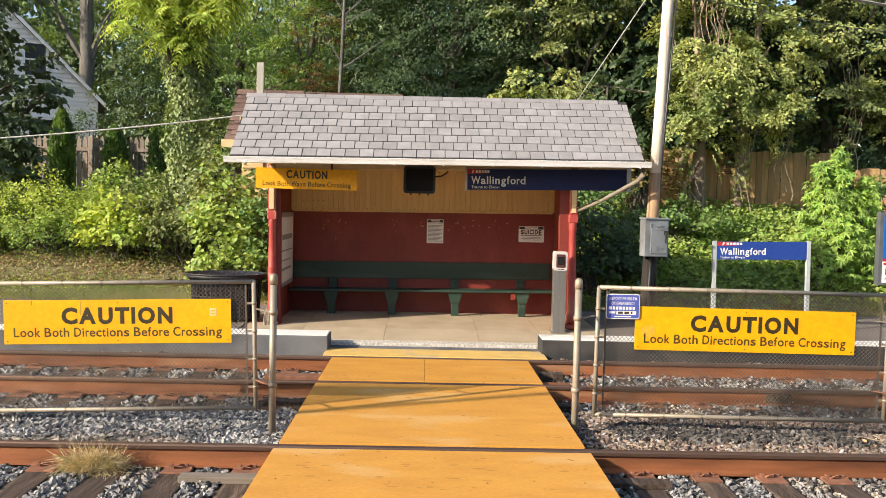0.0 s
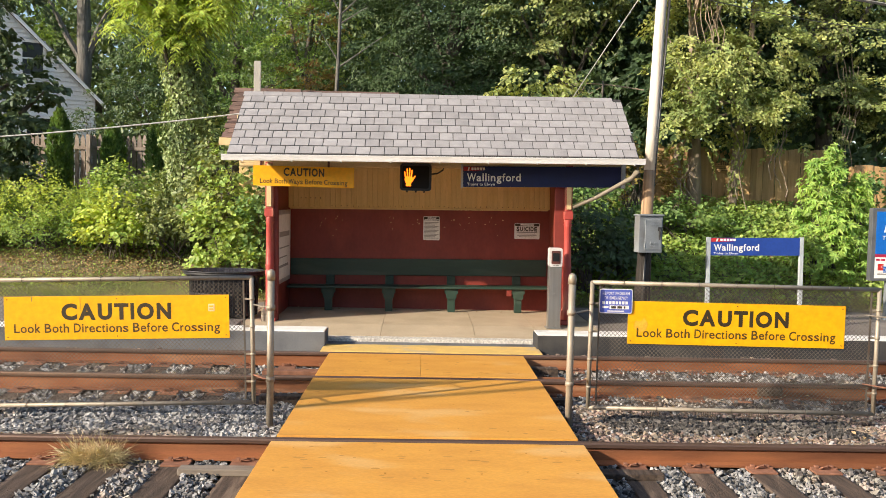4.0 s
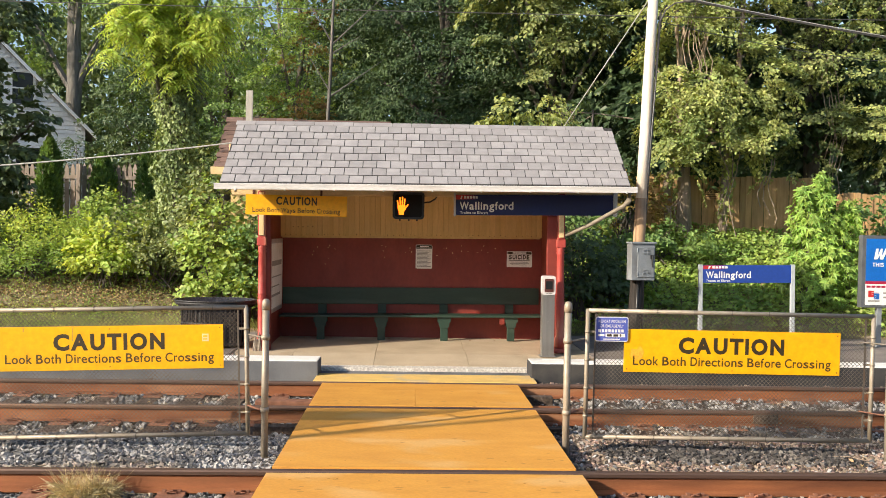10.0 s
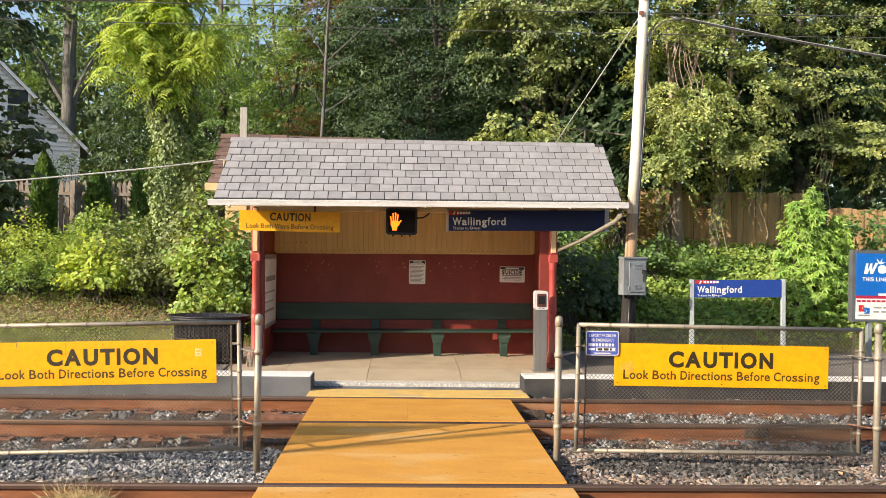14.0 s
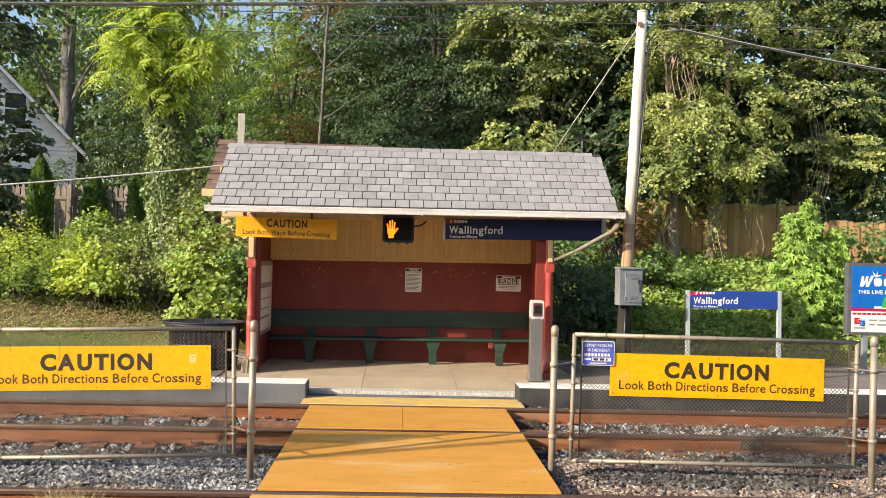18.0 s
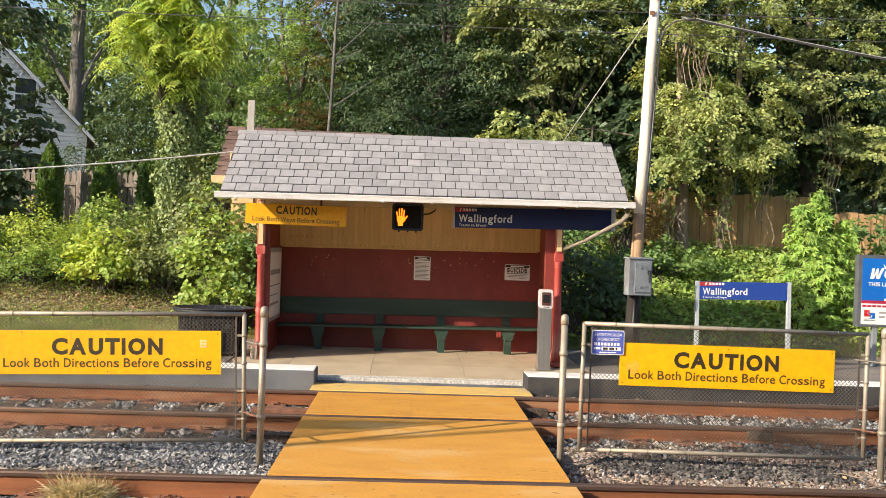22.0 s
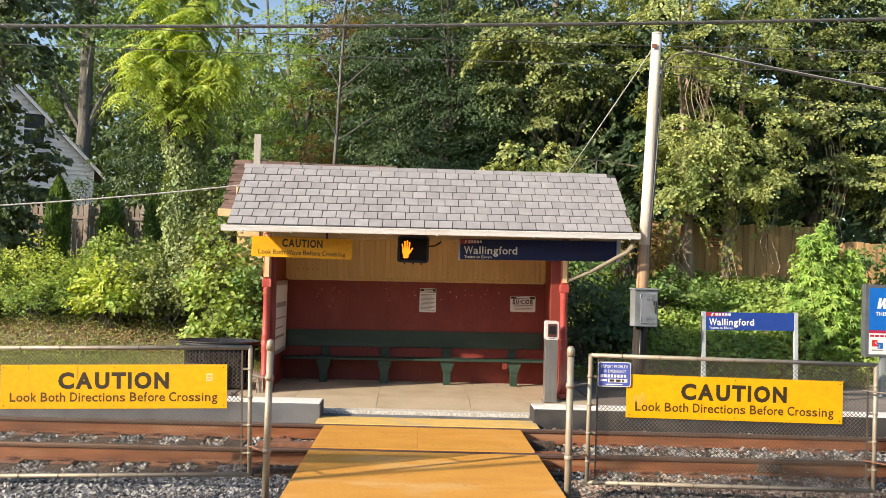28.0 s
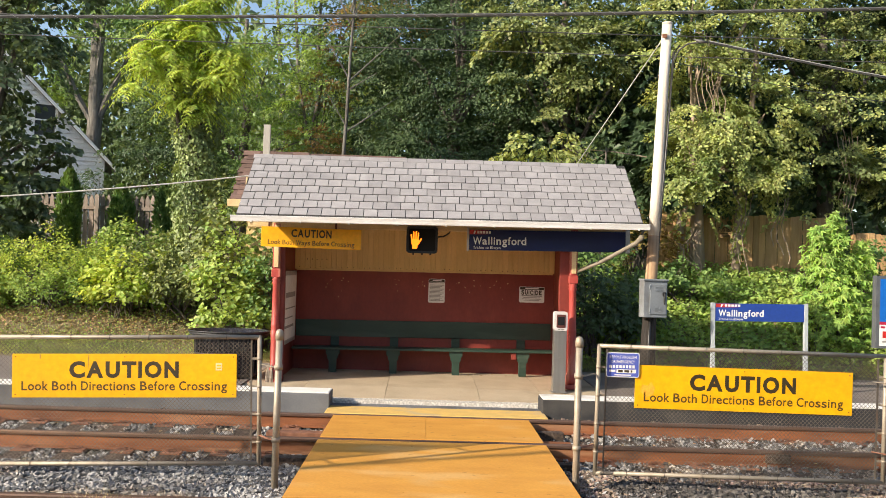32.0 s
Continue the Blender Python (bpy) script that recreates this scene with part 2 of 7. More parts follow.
BLACKINK = mat("black_ink", (0.03, 0.022, 0.01), (0.045, 0.03, 0.012), None, 20, 80, 0.5, 0, 0)
# Post sign's blue is lightened to hold the glare on it.
BLUE = mat("glare_blue_sign", (0.022, 0.062, 0.30), (0.018, 0.052, 0.26), None, 1.2, 20, 0.35, 0, 0.04)
# Hanging sign's blue is darkened to hold the eave's shade.
BLUE_SHADED = mat("shaded_blue_sign", (0.008, 0.014, 0.085), (0.007, 0.012, 0.07), None, 1.2, 20, 0.35, 0, 0.04)
WHITE = mat("white_print", (0.80, 0.79, 0.76), (0.74, 0.73, 0.70), None, 8, 60, 0.5, 0, 0)
PAPER = mat("notice_white", (0.84, 0.82, 0.78), (0.76, 0.74, 0.70), None, 8, 60, 0.6, 0, 0)
GREYINK = mat("grey_print", (0.33, 0.31, 0.28), (0.25, 0.24, 0.22), None, 20, 60, 0.6, 0, 0)
SIGNRED = mat("red_print", (0.55, 0.03, 0.025), (0.45, 0.02, 0.02), None, 6, 40, 0.45, 0, 0)
CRIMSON = mat("crimson_print", (0.42, 0.02, 0.06), (0.36, 0.015, 0.05), None, 6, 40, 0.45, 0, 0)
ADBLUE = mat("bright_blue_print", (0.008, 0.14, 0.52), (0.007, 0.12, 0.47), None, 1.5, 40, 0.35, 0, 0)
REPORTBLUE = mat("blue_notice", (0.085, 0.12, 0.48), (0.075, 0.105, 0.42), None, 6, 40, 0.45, 0, 0)
ADGREEN = mat("green_print", (0.05, 0.42, 0.08), None, None, 6, 40, 0.45, 0, 0)
POSTGREY = mat("pale_grey_paint", (0.46, 0.50, 0.52), (0.38, 0.415, 0.435), None, 5, 70, 0.5, 0.1, 0.1, (1, 1, 0.3))
ALU = mat("aluminium_frame", (0.55, 0.54, 0.53), (0.45, 0.44, 0.43), None, 6, 80, 0.45, 0.6, 0.1, (1, 1, 0.3))
GALV = mat("galvanised_pipe", (0.37, 0.32, 0.255), (0.29, 0.245, 0.185), (0.34, 0.275, 0.20), 7, 70, 0.55, 0.35, 0.2)
WIRE = mat("chain_link_wire", (0.155, 0.13, 0.105), (0.09, 0.073, 0.058), (0.125, 0.078, 0.048), 5, 60, 0.55, 0.3, 0)
STEEL = mat("brushed_steel", (0.50, 0.49, 0.47), (0.42, 0.41, 0.39), None, 3, 160, 0.36, 0.85, 0.08, (8, 8, 0.3))
CABINET = mat("grey_cabinet", (0.25, 0.275, 0.295), (0.205, 0.225, 0.24), (0.17, 0.175, 0.18), 4, 60, 0.5, 0.1, 0.1)
BLACK = mat("black_paint", (0.018, 0.018, 0.018), (0.03, 0.028, 0.026), None, 8, 60, 0.4, 0, 0.1)
LENS = mat("dark_lens", (0.012, 0.010, 0.009), (0.008, 0.007, 0.006), None, 3, 400, 0.55, 0, 0.15, gloss=0.15)
POLEWOOD = mat("weathered_pole", (0.74, 0.68, 0.58), (0.64, 0.56, 0.46), (0.55, 0.45, 0.34), 2.5, 60, 0.85, 0, 0.6, (9, 9, 0.35))
POLELOW = mat("brown_pole", (0.44, 0.29, 0.17), (0.33, 0.21, 0.12), (0.22, 0.14, 0.085), 2.5, 60, 0.85, 0, 0.6, (9, 9, 0.35))
# Near-black colour holds the shade on the pole's foot.
POLEFOOT = mat("shaded_pole_foot", (0.022, 0.016, 0.012), (0.014, 0.011, 0.009), None, 3, 60, 0.8, 0, 0.5, (9, 9, 0.4))
CABLE = mat("black_cable", (0.075, 0.073, 0.07), (0.11, 0.107, 0.10), None, 8, 60, 0.5, 0.1, 0)
PALECABLE = mat("pale_cable", (0.50, 0.49, 0.46), (0.40, 0.39, 0.36), None, 8, 60, 0.5, 0.1, 0)
BARK = mat("grey_bark", (0.15, 0.13, 0.11), (0.085, 0.072, 0.06), (0.19, 0.17, 0.145), 4, 40, 0.95, 0, 0.9, (3, 3, 0.6), distance=0.02)
BARKDARK = mat("dark_grey_bark", (0.095, 0.088, 0.078), (0.055, 0.05, 0.044), None, 4, 40, 0.95, 0, 0.9, (3, 3, 0.6), distance=0.02)
BARKGREY = mat("pale_grey_bark", (0.19, 0.178, 0.16), (0.105, 0.096, 0.085), None, 3, 30, 0.95, 0, 0.9, (3, 3, 0.6), distance=0.03)
KNOT = mat("brown_knot", (0.46, 0.22, 0.045), (0.54, 0.275, 0.057), None, 30, 80, 0.6, 0, 0)
BARKPALE = mat("pale_bark", (0.36, 0.28, 0.21), (0.25, 0.19, 0.14), None, 4, 40, 0.95, 0, 0.7, (3, 3, 0.6), distance=0.015)
# Picket brown is darkened to stand in for the shade on the bank.
PICKET = mat("shaded_picket", (0.34, 0.28, 0.235), (0.26, 0.21, 0.175), None, 3, 50, 0.9, 0, 0.4, (5, 5, 0.6), spread=0.2)
STOCKADE = mat("tan_fence_board", (0.46, 0.295, 0.135), (0.34, 0.21, 0.095), None, 3, 50, 0.85, 0, 0.4, (5, 5, 0.5), spread=0.2)
SIDING = mat("white_siding", (0.80, 0.82, 0.84), (0.72, 0.74, 0.77), None, 2, 30, 0.7, 0, 0.1)
ROOFDARK = mat("dark_house_roof", (0.10, 0.09, 0.085), None, None, 5, 60, 0.9, 0, 0.3)
BROWNROOF = mat("brown_wood_shingle", (0.17, 0.105, 0.085), (0.11, 0.07, 0.06), None, 6, 60, 0.9, 0, 0.5, (0.6, 3, 3), spread=0.3)
GLASS = mat("dark_window", (0.02, 0.022, 0.025), None, None, 4, 60, 0.12, 0, 0)
GROUND = mat("leaf_litter_ground", (0.21, 0.165, 0.095), (0.14, 0.13, 0.06), (0.28, 0.20, 0.115), 1.2, 24, 0.95, 0, 0.8, distance=0.03)
L_YELLOW = leaf_mat("yellow_green_leaf", (0.53, 0.62, 0.13), (0.34, 0.46, 0.10), 0.46)
L_MID = leaf_mat("green_leaf", (0.145, 0.25, 0.08), (0.22, 0.325, 0.09), 0.33, hue=0.015)
# Green darkened so that the leaf colour itself carries shade.
L_DARK = leaf_mat("dark_shaded_leaf", (0.072, 0.118, 0.056), (0.095, 0.148, 0.062), 0.28, hue=0.012)
# Darker green puts the crown gaps' shade into the inner leaf colour.
L_INNER = leaf_mat("shaded_inner_leaf", (0.046, 0.082, 0.038), (0.066, 0.108, 0.046), 0.28, hue=0.012)
L_SHADE = leaf_mat("shade_grey_leaf", (0.10, 0.145, 0.085), (0.135, 0.185, 0.105), 0.3, hue=0.012)
L_BLUE = leaf_mat("shaded_green_leaf", (0.066, 0.114, 0.055), (0.100, 0.156, 0.064), 0.32, spread=0.24, hue=0.012)
L_OLIVE = leaf_mat("olive_leaf", (0.29, 0.33, 0.125), (0.17, 0.225, 0.09), 0.34, spread=0.42, hue=0.018)
# Leaf colour brightened to stand in for sun on vines and low bough.
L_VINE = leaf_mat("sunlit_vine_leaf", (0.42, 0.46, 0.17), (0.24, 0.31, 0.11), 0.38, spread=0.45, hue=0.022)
L_AUTUMN = leaf_mat("turning_leaf", (0.27, 0.22, 0.06), (0.25, 0.15, 0.06), 0.4, hue=0.025)
L_BRIGHT = leaf_mat("bright_green_leaf", (0.35, 0.46, 0.115), (0.22, 0.34, 0.085), 0.38, hue=0.018)
L_IVY = leaf_mat("ivy_leaf", (0.30, 0.37, 0.15), (0.17, 0.235, 0.09), 0.2, hue=0.012, rough=0.45)
L_FAR = leaf_mat("hazy_distant_leaf", (0.14, 0.20, 0.10), (0.20, 0.27, 0.13), 0.3, hue=0.012, clump=0.4)
L_LIME = leaf_mat("lime_green_leaf", (0.36, 0.52, 0.12), (0.24, 0.39, 0.085), 0.4, hue=0.02)
STRAW = leaf_mat("dry_grass", (0.66, 0.53, 0.33), (0.44, 0.38, 0.21), 0.2, hue=0.012, clump=9)
LAWN = leaf_mat("lawn_grass", (0.24, 0.31, 0.085), (0.38, 0.39, 0.15), 0.35, hue=0.02, clump=1.5)
LITTER = leaf_mat("fallen_leaf", (0.40, 0.26, 0.135), (0.28, 0.20, 0.10), 0.15, hue=0.02, clump=1.5)
SYMBOL = glow_mat("amber_symbol", (1.0, 0.20, 0.008), 1.6)

# ---- building helpers ----
def box(bm, x0, x1, y0, y1, z0, z1, bevel=0.0, m=None):
    vs = bmesh.ops.create_cube(bm, size=1.0)["verts"]
    mid = Matrix.Translation(((x0 + x1) / 2, (y0 + y1) / 2, (z0 + z1) / 2)) @ Matrix.Diagonal((x1 - x0, y1 - y0, z1 - z0, 1))
    bmesh.ops.transform(bm, matrix=(m or Matrix()) @ mid, verts=vs)
    if bevel:
        bmesh.ops.bevel(bm, geom=list({e for v in vs for e in v.link_edges}), offset=bevel, segments=2, affect="EDGES", profile=0.6)
    return bm


def tube(bm, pts, radii, sides=8, caps=True, squash=1.0):
    """A tapered round bar along the points."""
    pts = [Vector(p) for p in pts]
    if isinstance(radii, (int, float)):
        radii = [radii] * len(pts)
    rings = []
    for i, p in enumerate(pts):
        d = (pts[min(i + 1, len(pts) - 1)] - pts[max(i - 1, 0)]).normalized()
        u = d.cross(Vector((0, 0, 1)) if abs(d.z) < 0.9 else Vector((1, 0, 0))).normalized()
        w = d.cross(u)
        rings.append([bm.verts.new(p + radii[i] * (math.cos(a) * u + math.sin(a) * w * squash)) for a in (2 * math.pi * k / sides for k in range(sides))])
    for r, s in zip(rings, rings[1:]):
        for k in range(sides):
            f = bm.faces.new((r[k], r[(k + 1) % sides], s[(k + 1) % sides], s[k]))
            f.smooth = sides > 6
    if caps:
        bm.faces.new(rings[0][::-1])
        bm.faces.new(rings[-1])
    return bm


def lathe(bm, profile, x, y, sides=16):
    """Turned shape: profile of (radius, height)."""
    return tube(bm, [(x, y, z) for r, z in profile], [r for r, z in profile], sides)


def prism(bm, outline, y0, y1):
    """Outline in x and z, from y0 to y1."""
    a = [bm.verts.new((x, y0, z)) for x, z in outline]
    b = [bm.verts.new((x, y1, z)) for x, z in outline]
    n = len(a)
    bm.faces.new(a)
    bm.faces.new(b[::-1])
    for i in range(n):
        bm.faces.new((a[i], b[i], b[(i + 1) % n], a[(i + 1) % n]))
    bmesh.ops.recalc_face_normals(bm, faces=bm.faces[:])
    return bm


def rounded(x0, x1, z0, z1, r, k=4):
    out = []
    for cx, cz, a0 in ((x1 - r, z1 - r, 0), (x0 + r, z1 - r, 90), (x0 + r, z0 + r, 180), (x1 - r, z0 + r, 270)):
        out += [(cx + r * math.cos(radians(a0 + 90 * i / k)), cz + r * math.sin(radians(a0 + 90 * i / k))) for i in range(k + 1)]
    return out


ORIGIN = {}


def thing(name, at, label, category, group="", kind="", turn=(0, 0, 0)):
    ob = new(name)
    ob.empty_display_size = 0.1
    ob.matrix_basis = pose(*at, *turn)
    ORIGIN[ob] = Vector(at)
    return tagged(ob, label, category, group, kind)


def finish(bm, name, material):
    me = bpy.data.meshes.new(name)
    bm.to_mesh(me)
    bm.free()
    me.materials.append(material)
    return me


def part(name, bm, material, parent=None, label="", kind=""):
    """The bmesh, in world coordinates, as one mesh under its thing or part."""
    o = ORIGIN.get(parent, Vector())
    bmesh.ops.translate(bm, vec=-o, verts=bm.verts[:])
    ob = new(name, finish(bm, name, material))
    ob.parent = parent
    ORIGIN[ob] = o
    return tagged(ob, label, kind=kind)


def solid(name, bm, material, label, category="", group="", kind=""):
    """A thing that is one mesh, with its origin at its base."""
    lo = Vector([min(v.co[i] for v in bm.verts) for i in range(3)])
    hi = Vector([max(v.co[i] for v in bm.verts) for i in range(3)])
    at = Vector(((lo.x + hi.x) / 2, (lo.y + hi.y) / 2, lo.z))
    bmesh.ops.translate(bm, vec=-at, verts=bm.verts[:])
    ob = new(name, finish(bm, name, material))
    ob.location = at
    ORIGIN[ob] = at
    return tagged(ob, label, category, group, kind)


def piece(name, me, parent, m, label=""):
    """One of many alike pieces, on shared mesh data, at the pose m in world coordinates."""
    ob = new(name, me)
    ob.parent = parent
    ob.matrix_basis = Matrix.Translation(-ORIGIN.get(parent, Vector())) @ m
    return tagged(ob, label)


def raw(name, verts, faces, material, smooth=False):
    """Mesh from arrays; all faces have the same number of corners."""
    me = bpy.data.meshes.new(name)
    verts, faces = np.asarray(verts, np.float32), np.asarray(faces, np.int32)
    k = faces.shape[1]
    me.vertices.add(len(verts))
    me.vertices.foreach_set("co", verts.ravel())
    me.loops.add(faces.size)
    me.loops.foreach_set("vertex_index", faces.ravel())
    me.polygons.add(len(faces))
    me.polygons.foreach_set("loop_start", np.arange(len(faces), dtype=np.int32) * k)
    me.polygons.foreach_set("use_smooth", np.full(len(faces), smooth))
    me.update(calc_edges=True)
    me.validate()
    me.materials.append(material)
    return me


# each letter's left edge, right edge and advance, thousandths of the type size (bold grotesque widths)
WIDTHS = {"A": (20, 702, 722), "B": (76, 669, 722), "C": (44, 684, 722), "D": (76, 685, 722), "E": (76, 621, 667), "F": (76, 587, 611), "G": (44, 713, 778),
          "H": (71, 651, 722), "I": (64, 214, 278), "L": (76, 583, 611), "M": (69, 765, 833), "N": (69, 654, 722), "O": (44, 734, 778), "P": (73, 627, 667),
          "R": (76, 677, 722), "S": (39, 629, 667), "T": (14, 598, 611), "U": (72, 651, 722), "W": (6, 938, 944), "Y": (15, 653, 667), "a": (29, 527, 556),
          "b": (61, 578, 611), "c": (34, 524, 556), "d": (34, 551, 611), "e": (23, 528, 556), "f": (10, 318, 333), "g": (40, 553, 611), "h": (65, 546, 611),
          "i": (69, 209, 278), "k": (69, 562, 556), "l": (69, 209, 278), "n": (65, 546, 611), "o": (34, 578, 611), "r": (64, 373, 389), "s": (30, 519, 556),
          "t": (10, 309, 333), "u": (66, 545, 611), "w": (10, 769, 778), "y": (10, 539, 556)}
GLYPHS = {}


def cut_letters(weights):
    """Flat outline of every letter in every weight, as (points, faces)."""
    made = {}
    for bold in weights:
        for ch in WIDTHS:
            cu = bpy.data.curves.new("line", "FONT")
            cu.body, cu.extrude, cu.offset, cu.resolution_u = ch, 0.0, bold, 3
            made[ch, bold] = bpy.data.objects.new("line", cu)
            scene.collection.objects.link(made[ch, bold])
    graph = bpy.context.evaluated_depsgraph_get()
    for key, ob in made.items():
        me = bpy.data.meshes.new_from_object(ob.evaluated_get(graph))
        GLYPHS[key] = np.array([v.co for v in me.vertices]), [tuple(p.vertices) for p in me.polygons]
        bpy.data.meshes.remove(me)
    for ob in made.values():
        bpy.data.objects.remove(ob)


cut_letters((0.006, 0.010, 0.015, 0.02, 0.022, 0.03, 0.032, 0.046, 0.05))


def lettering(text, x0, x1, z0, z1, y, material, parent, bold=0.0, name="lettering"):
    """A line of writing that fills the given width and capital height, facing -y; each word is a mesh."""
    total = sum(WIDTHS[c][2] if c != " " else 278 for c in text)
    first, last = WIDTHS[text[0]][0], WIDTHS[text[-1]]
    k = (x1 - x0) / (total - first - (last[2] - last[1]))
    cap, pen, o = 0.70 + bold, -first, ORIGIN.get(parent, Vector())
    for word in text.split(" "):
        verts, faces = [], []
        for c in word:
            lo, hi, adv = WIDTHS[c]
            co, fs = GLYPHS[c, bold]
            u = (co[:, 0] - co[:, 0].min()) / max(1e-6, np.ptp(co[:, 0]))
            px = x0 + k * (pen + lo + u * (hi - lo))
            pz = z0 + (co[:, 1] + bold / 2) / cap * (z1 - z0)
            faces += [tuple(len(verts) + i for i in f) for f in fs]
            verts += [(a - o.x, y - o.y, c2 - o.z) for a, c2 in zip(px, pz)]
            pen += adv
        pen += 278
        if verts:
            me = bpy.data.meshes.new(name)
            me.from_pydata(verts, [], faces)
            me.materials.append(material)
            ob = new(name, me)
            ob.parent = parent


def bars(name, rects, y, material, parent):
    """Flat printed bars (x0, x1, z0, z1), 1 mm thick."""
    bm = bmesh.new()
    for x0, x1, z0, z1 in rects:
        box(bm, x0, x1, y - 0.001, y, z0, z1)
    return part(name, bm, material, parent)


# ---- ground ----
TRACKS = (0.0, 1.505, -2.467, -3.97)     # rail centres, far track and near track


def smooth(a, b, v):
    v = np.clip((v - a) / (b - a), 0, 1)
    return v * v * (3 - 2 * v)


def ground_z(x, y):
    """Height of the ground: track bed, back lawn, and a bank that rises behind."""
    x, y = np.asarray(x, float), np.asarray(y, float)
    z = np.full(np.broadcast(x, y).shape, -0.25)
    z = z + smooth(4.9, 5.7, y) * 0.38
    left = 1 - smooth(-2.5, 2.0, x)
    z = z + left * (np.interp(y, (5.6, 6.3, 6.9, 7.5, 9, 13), (0, 0.07, 0.29, 0.67, 1.12, 1.85)))
    z = z + (1 - left) * np.interp(y, (5.6, 6.2, 7, 8, 10, 13), (0, 0.15, 0.55, 1.05, 1.85, 2.1))
    z = z + 0.05 * np.sin(x * 1.7 + y) * smooth(5.8, 7.5, y) + 0.9 * smooth(16, 40, y)
    return z


gx = np.concatenate([np.array([-900, -300, -120, -60, -40]), np.linspace(-28, 28, 113), np.array([40, 60, 120, 300, 900])])
gy = np.concatenate([np.array([-900, -300, -120, -60, -30, -16, -9]), np.linspace(-6, 32, 96), np.array([40, 60, 120, 300, 900])])
X, Y = np.meshgrid(gx, gy)
nx, ny = len(gx), len(gy)
idx = np.arange(nx * ny).reshape(ny, nx)
quads = np.stack([idx[:-1, :-1], idx[:-1, 1:], idx[1:, 1:], idx[1:, :-1]], -1).reshape(-1, 4)
tagged(new("ground", raw("ground", np.stack([X, Y, ground_z(X, Y)], -1).reshape(-1, 3), quads, GROUND, True)),
       "brown earth with leaf litter rising to a wooded bank", "ground", kind="structure")
bed = bmesh.new()
box(bed, -60, 60, -5.6, 1.95, -0.30, -0.215)
solid("track_bed", bed, SOIL, "dark ballast fines under both tracks", "track bed", kind="structure")

# ---- platforms ----
PZ = 0.15                                 # platform height above the rail heads
bm = bmesh.new()
box(bm, -60, -2.75, 2.40, 5.6, -0.24, PZ - 0.02)
solid("platform", bm, ASPHALT, "worn grey asphalt platform beside the far track", "platform", kind="structure")
bm = bmesh.new()
box(bm, 2.55, 60, 2.40, 5.6, -0.24, PZ - 0.02)
solid("platform", bm, ASPHALT, "worn grey asphalt platform beside the far track", "platform", kind="structure")
bm = bmesh.new()
box(bm, -60, 60, -40, -5.0, -0.24, PZ)
solid("platform", bm, ASPHALT, "asphalt platform on which the viewer stands", "platform", kind="structure")
# the shelter's floor slab, with a ramp down to the crossing and three saw cuts
floor = thing("shelter_floor", (0, 3.8, -0.24), "tan concrete floor slab with joints under the shelter", "floor", kind="structure")
for x0, x1 in ((-2.74, -1.856), (-1.851, -0.655), (-0.650, 0.695), (0.700, 1.604), (1.609, 2.54)):
    bm = bmesh.new()
    prof = [(2.62, 0.045), (3.25, 0.115), (5.6, 0.135), (5.6, -0.24), (2.62, -0.24)]
    a = [bm.verts.new((x0, y, z)) for y, z in prof]
    b = [bm.verts.new((x1, y, z)) for y, z in prof]
    bm.faces.new(a)
    bm.faces.new(b[::-1])
    for i in range(5):
        bm.faces.new((a[i], b[i], b[(i + 1) % 5], a[(i + 1) % 5]))
    bmesh.ops.recalc_face_normals(bm, faces=bm.faces[:])
    part("slab", bm, CONCRETE, floor)
bm = bmesh.new()
box(bm, -1.72, 1.95, 2.40, 2.615, -0.24, 0.04, 0.012)
part("worn_edge", bm, WORN, floor, "worn pale edge strip of exposed pebbles")
bm = bmesh.new()
box(bm, -1.72, 1.95, 2.16, 2.395, -0.24, -0.005, 0.01)
part("step", bm, KERB, floor, "grey concrete lip")
bm = bmesh.new()
for x0, x1, y0, y1, z in ((-1.08, 1.52, 1.60, 2.15, 0.0),):
    box(bm, x0 - 0.3, x1, y0, y1, -0.24, z, 0.01)
part("apron", bm, APRON, floor, "faded yellow painted apron beside the rail")
# platform edge kerbs: concrete face, white painted top
for x0, x1, tilt in ((-60, -1.36, 0), (1.49, 60, 0)):
    kerb = thing("platform_kerb", ((x0 + x1) / 2, 2.18, -0.24), "grey concrete platform edge with a white painted top", "kerb", "platform kerbs", "structure")
    bm = bmesh.new()
    box(bm, x0, x1, 1.96, 2.40, -0.24, 0.185, 0.012)
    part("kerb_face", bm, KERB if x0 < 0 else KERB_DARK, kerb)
    bm = bmesh.new()
    box(bm, x0 + 0.01, x1 - 0.01, 1.975, 2.39, 0.18, 0.198, 0.006)
    part("painted_top", bm, KERB_TOP, kerb, "white painted top")

# ---- tracks ----
RAIL = [(-0.07, -0.175), (0.07, -0.175), (0.07, -0.163), (0.012, -0.145), (0.009, -0.05), (0.033, -0.038), (0.036, -0.012), (0.028, 0.0),
        (-0.028, 0.0), (-0.036, -0.012), (-0.033, -0.038), (-0.009, -0.05), (-0.012, -0.145), (-0.07, -0.163)]


def rail_thing(y):
    rail = thing("rail", (0, y, -0.175), "rust-brown steel rail with a worn darker head", "rail", "rails")
    for name, outline, material in (("web_and_foot", RAIL[:5] + RAIL[11:], RUST), ("head", RAIL[4:12], RAILTOP)):
        bm = bmesh.new()
        a = [bm.verts.new((-45, y + p, z)) for p, z in outline]
        b = [bm.verts.new((45, y + p, z)) for p, z in outline]
        n = len(a)
        bm.faces.new(a)
        bm.faces.new(b[::-1])
        for i in range(n):
            bm.faces.new((a[i], b[i], b[(i + 1) % n], a[(i + 1) % n]))
        bmesh.ops.recalc_face_normals(bm, faces=bm.faces[:])
        part(name, bm, material, rail)
    return rail


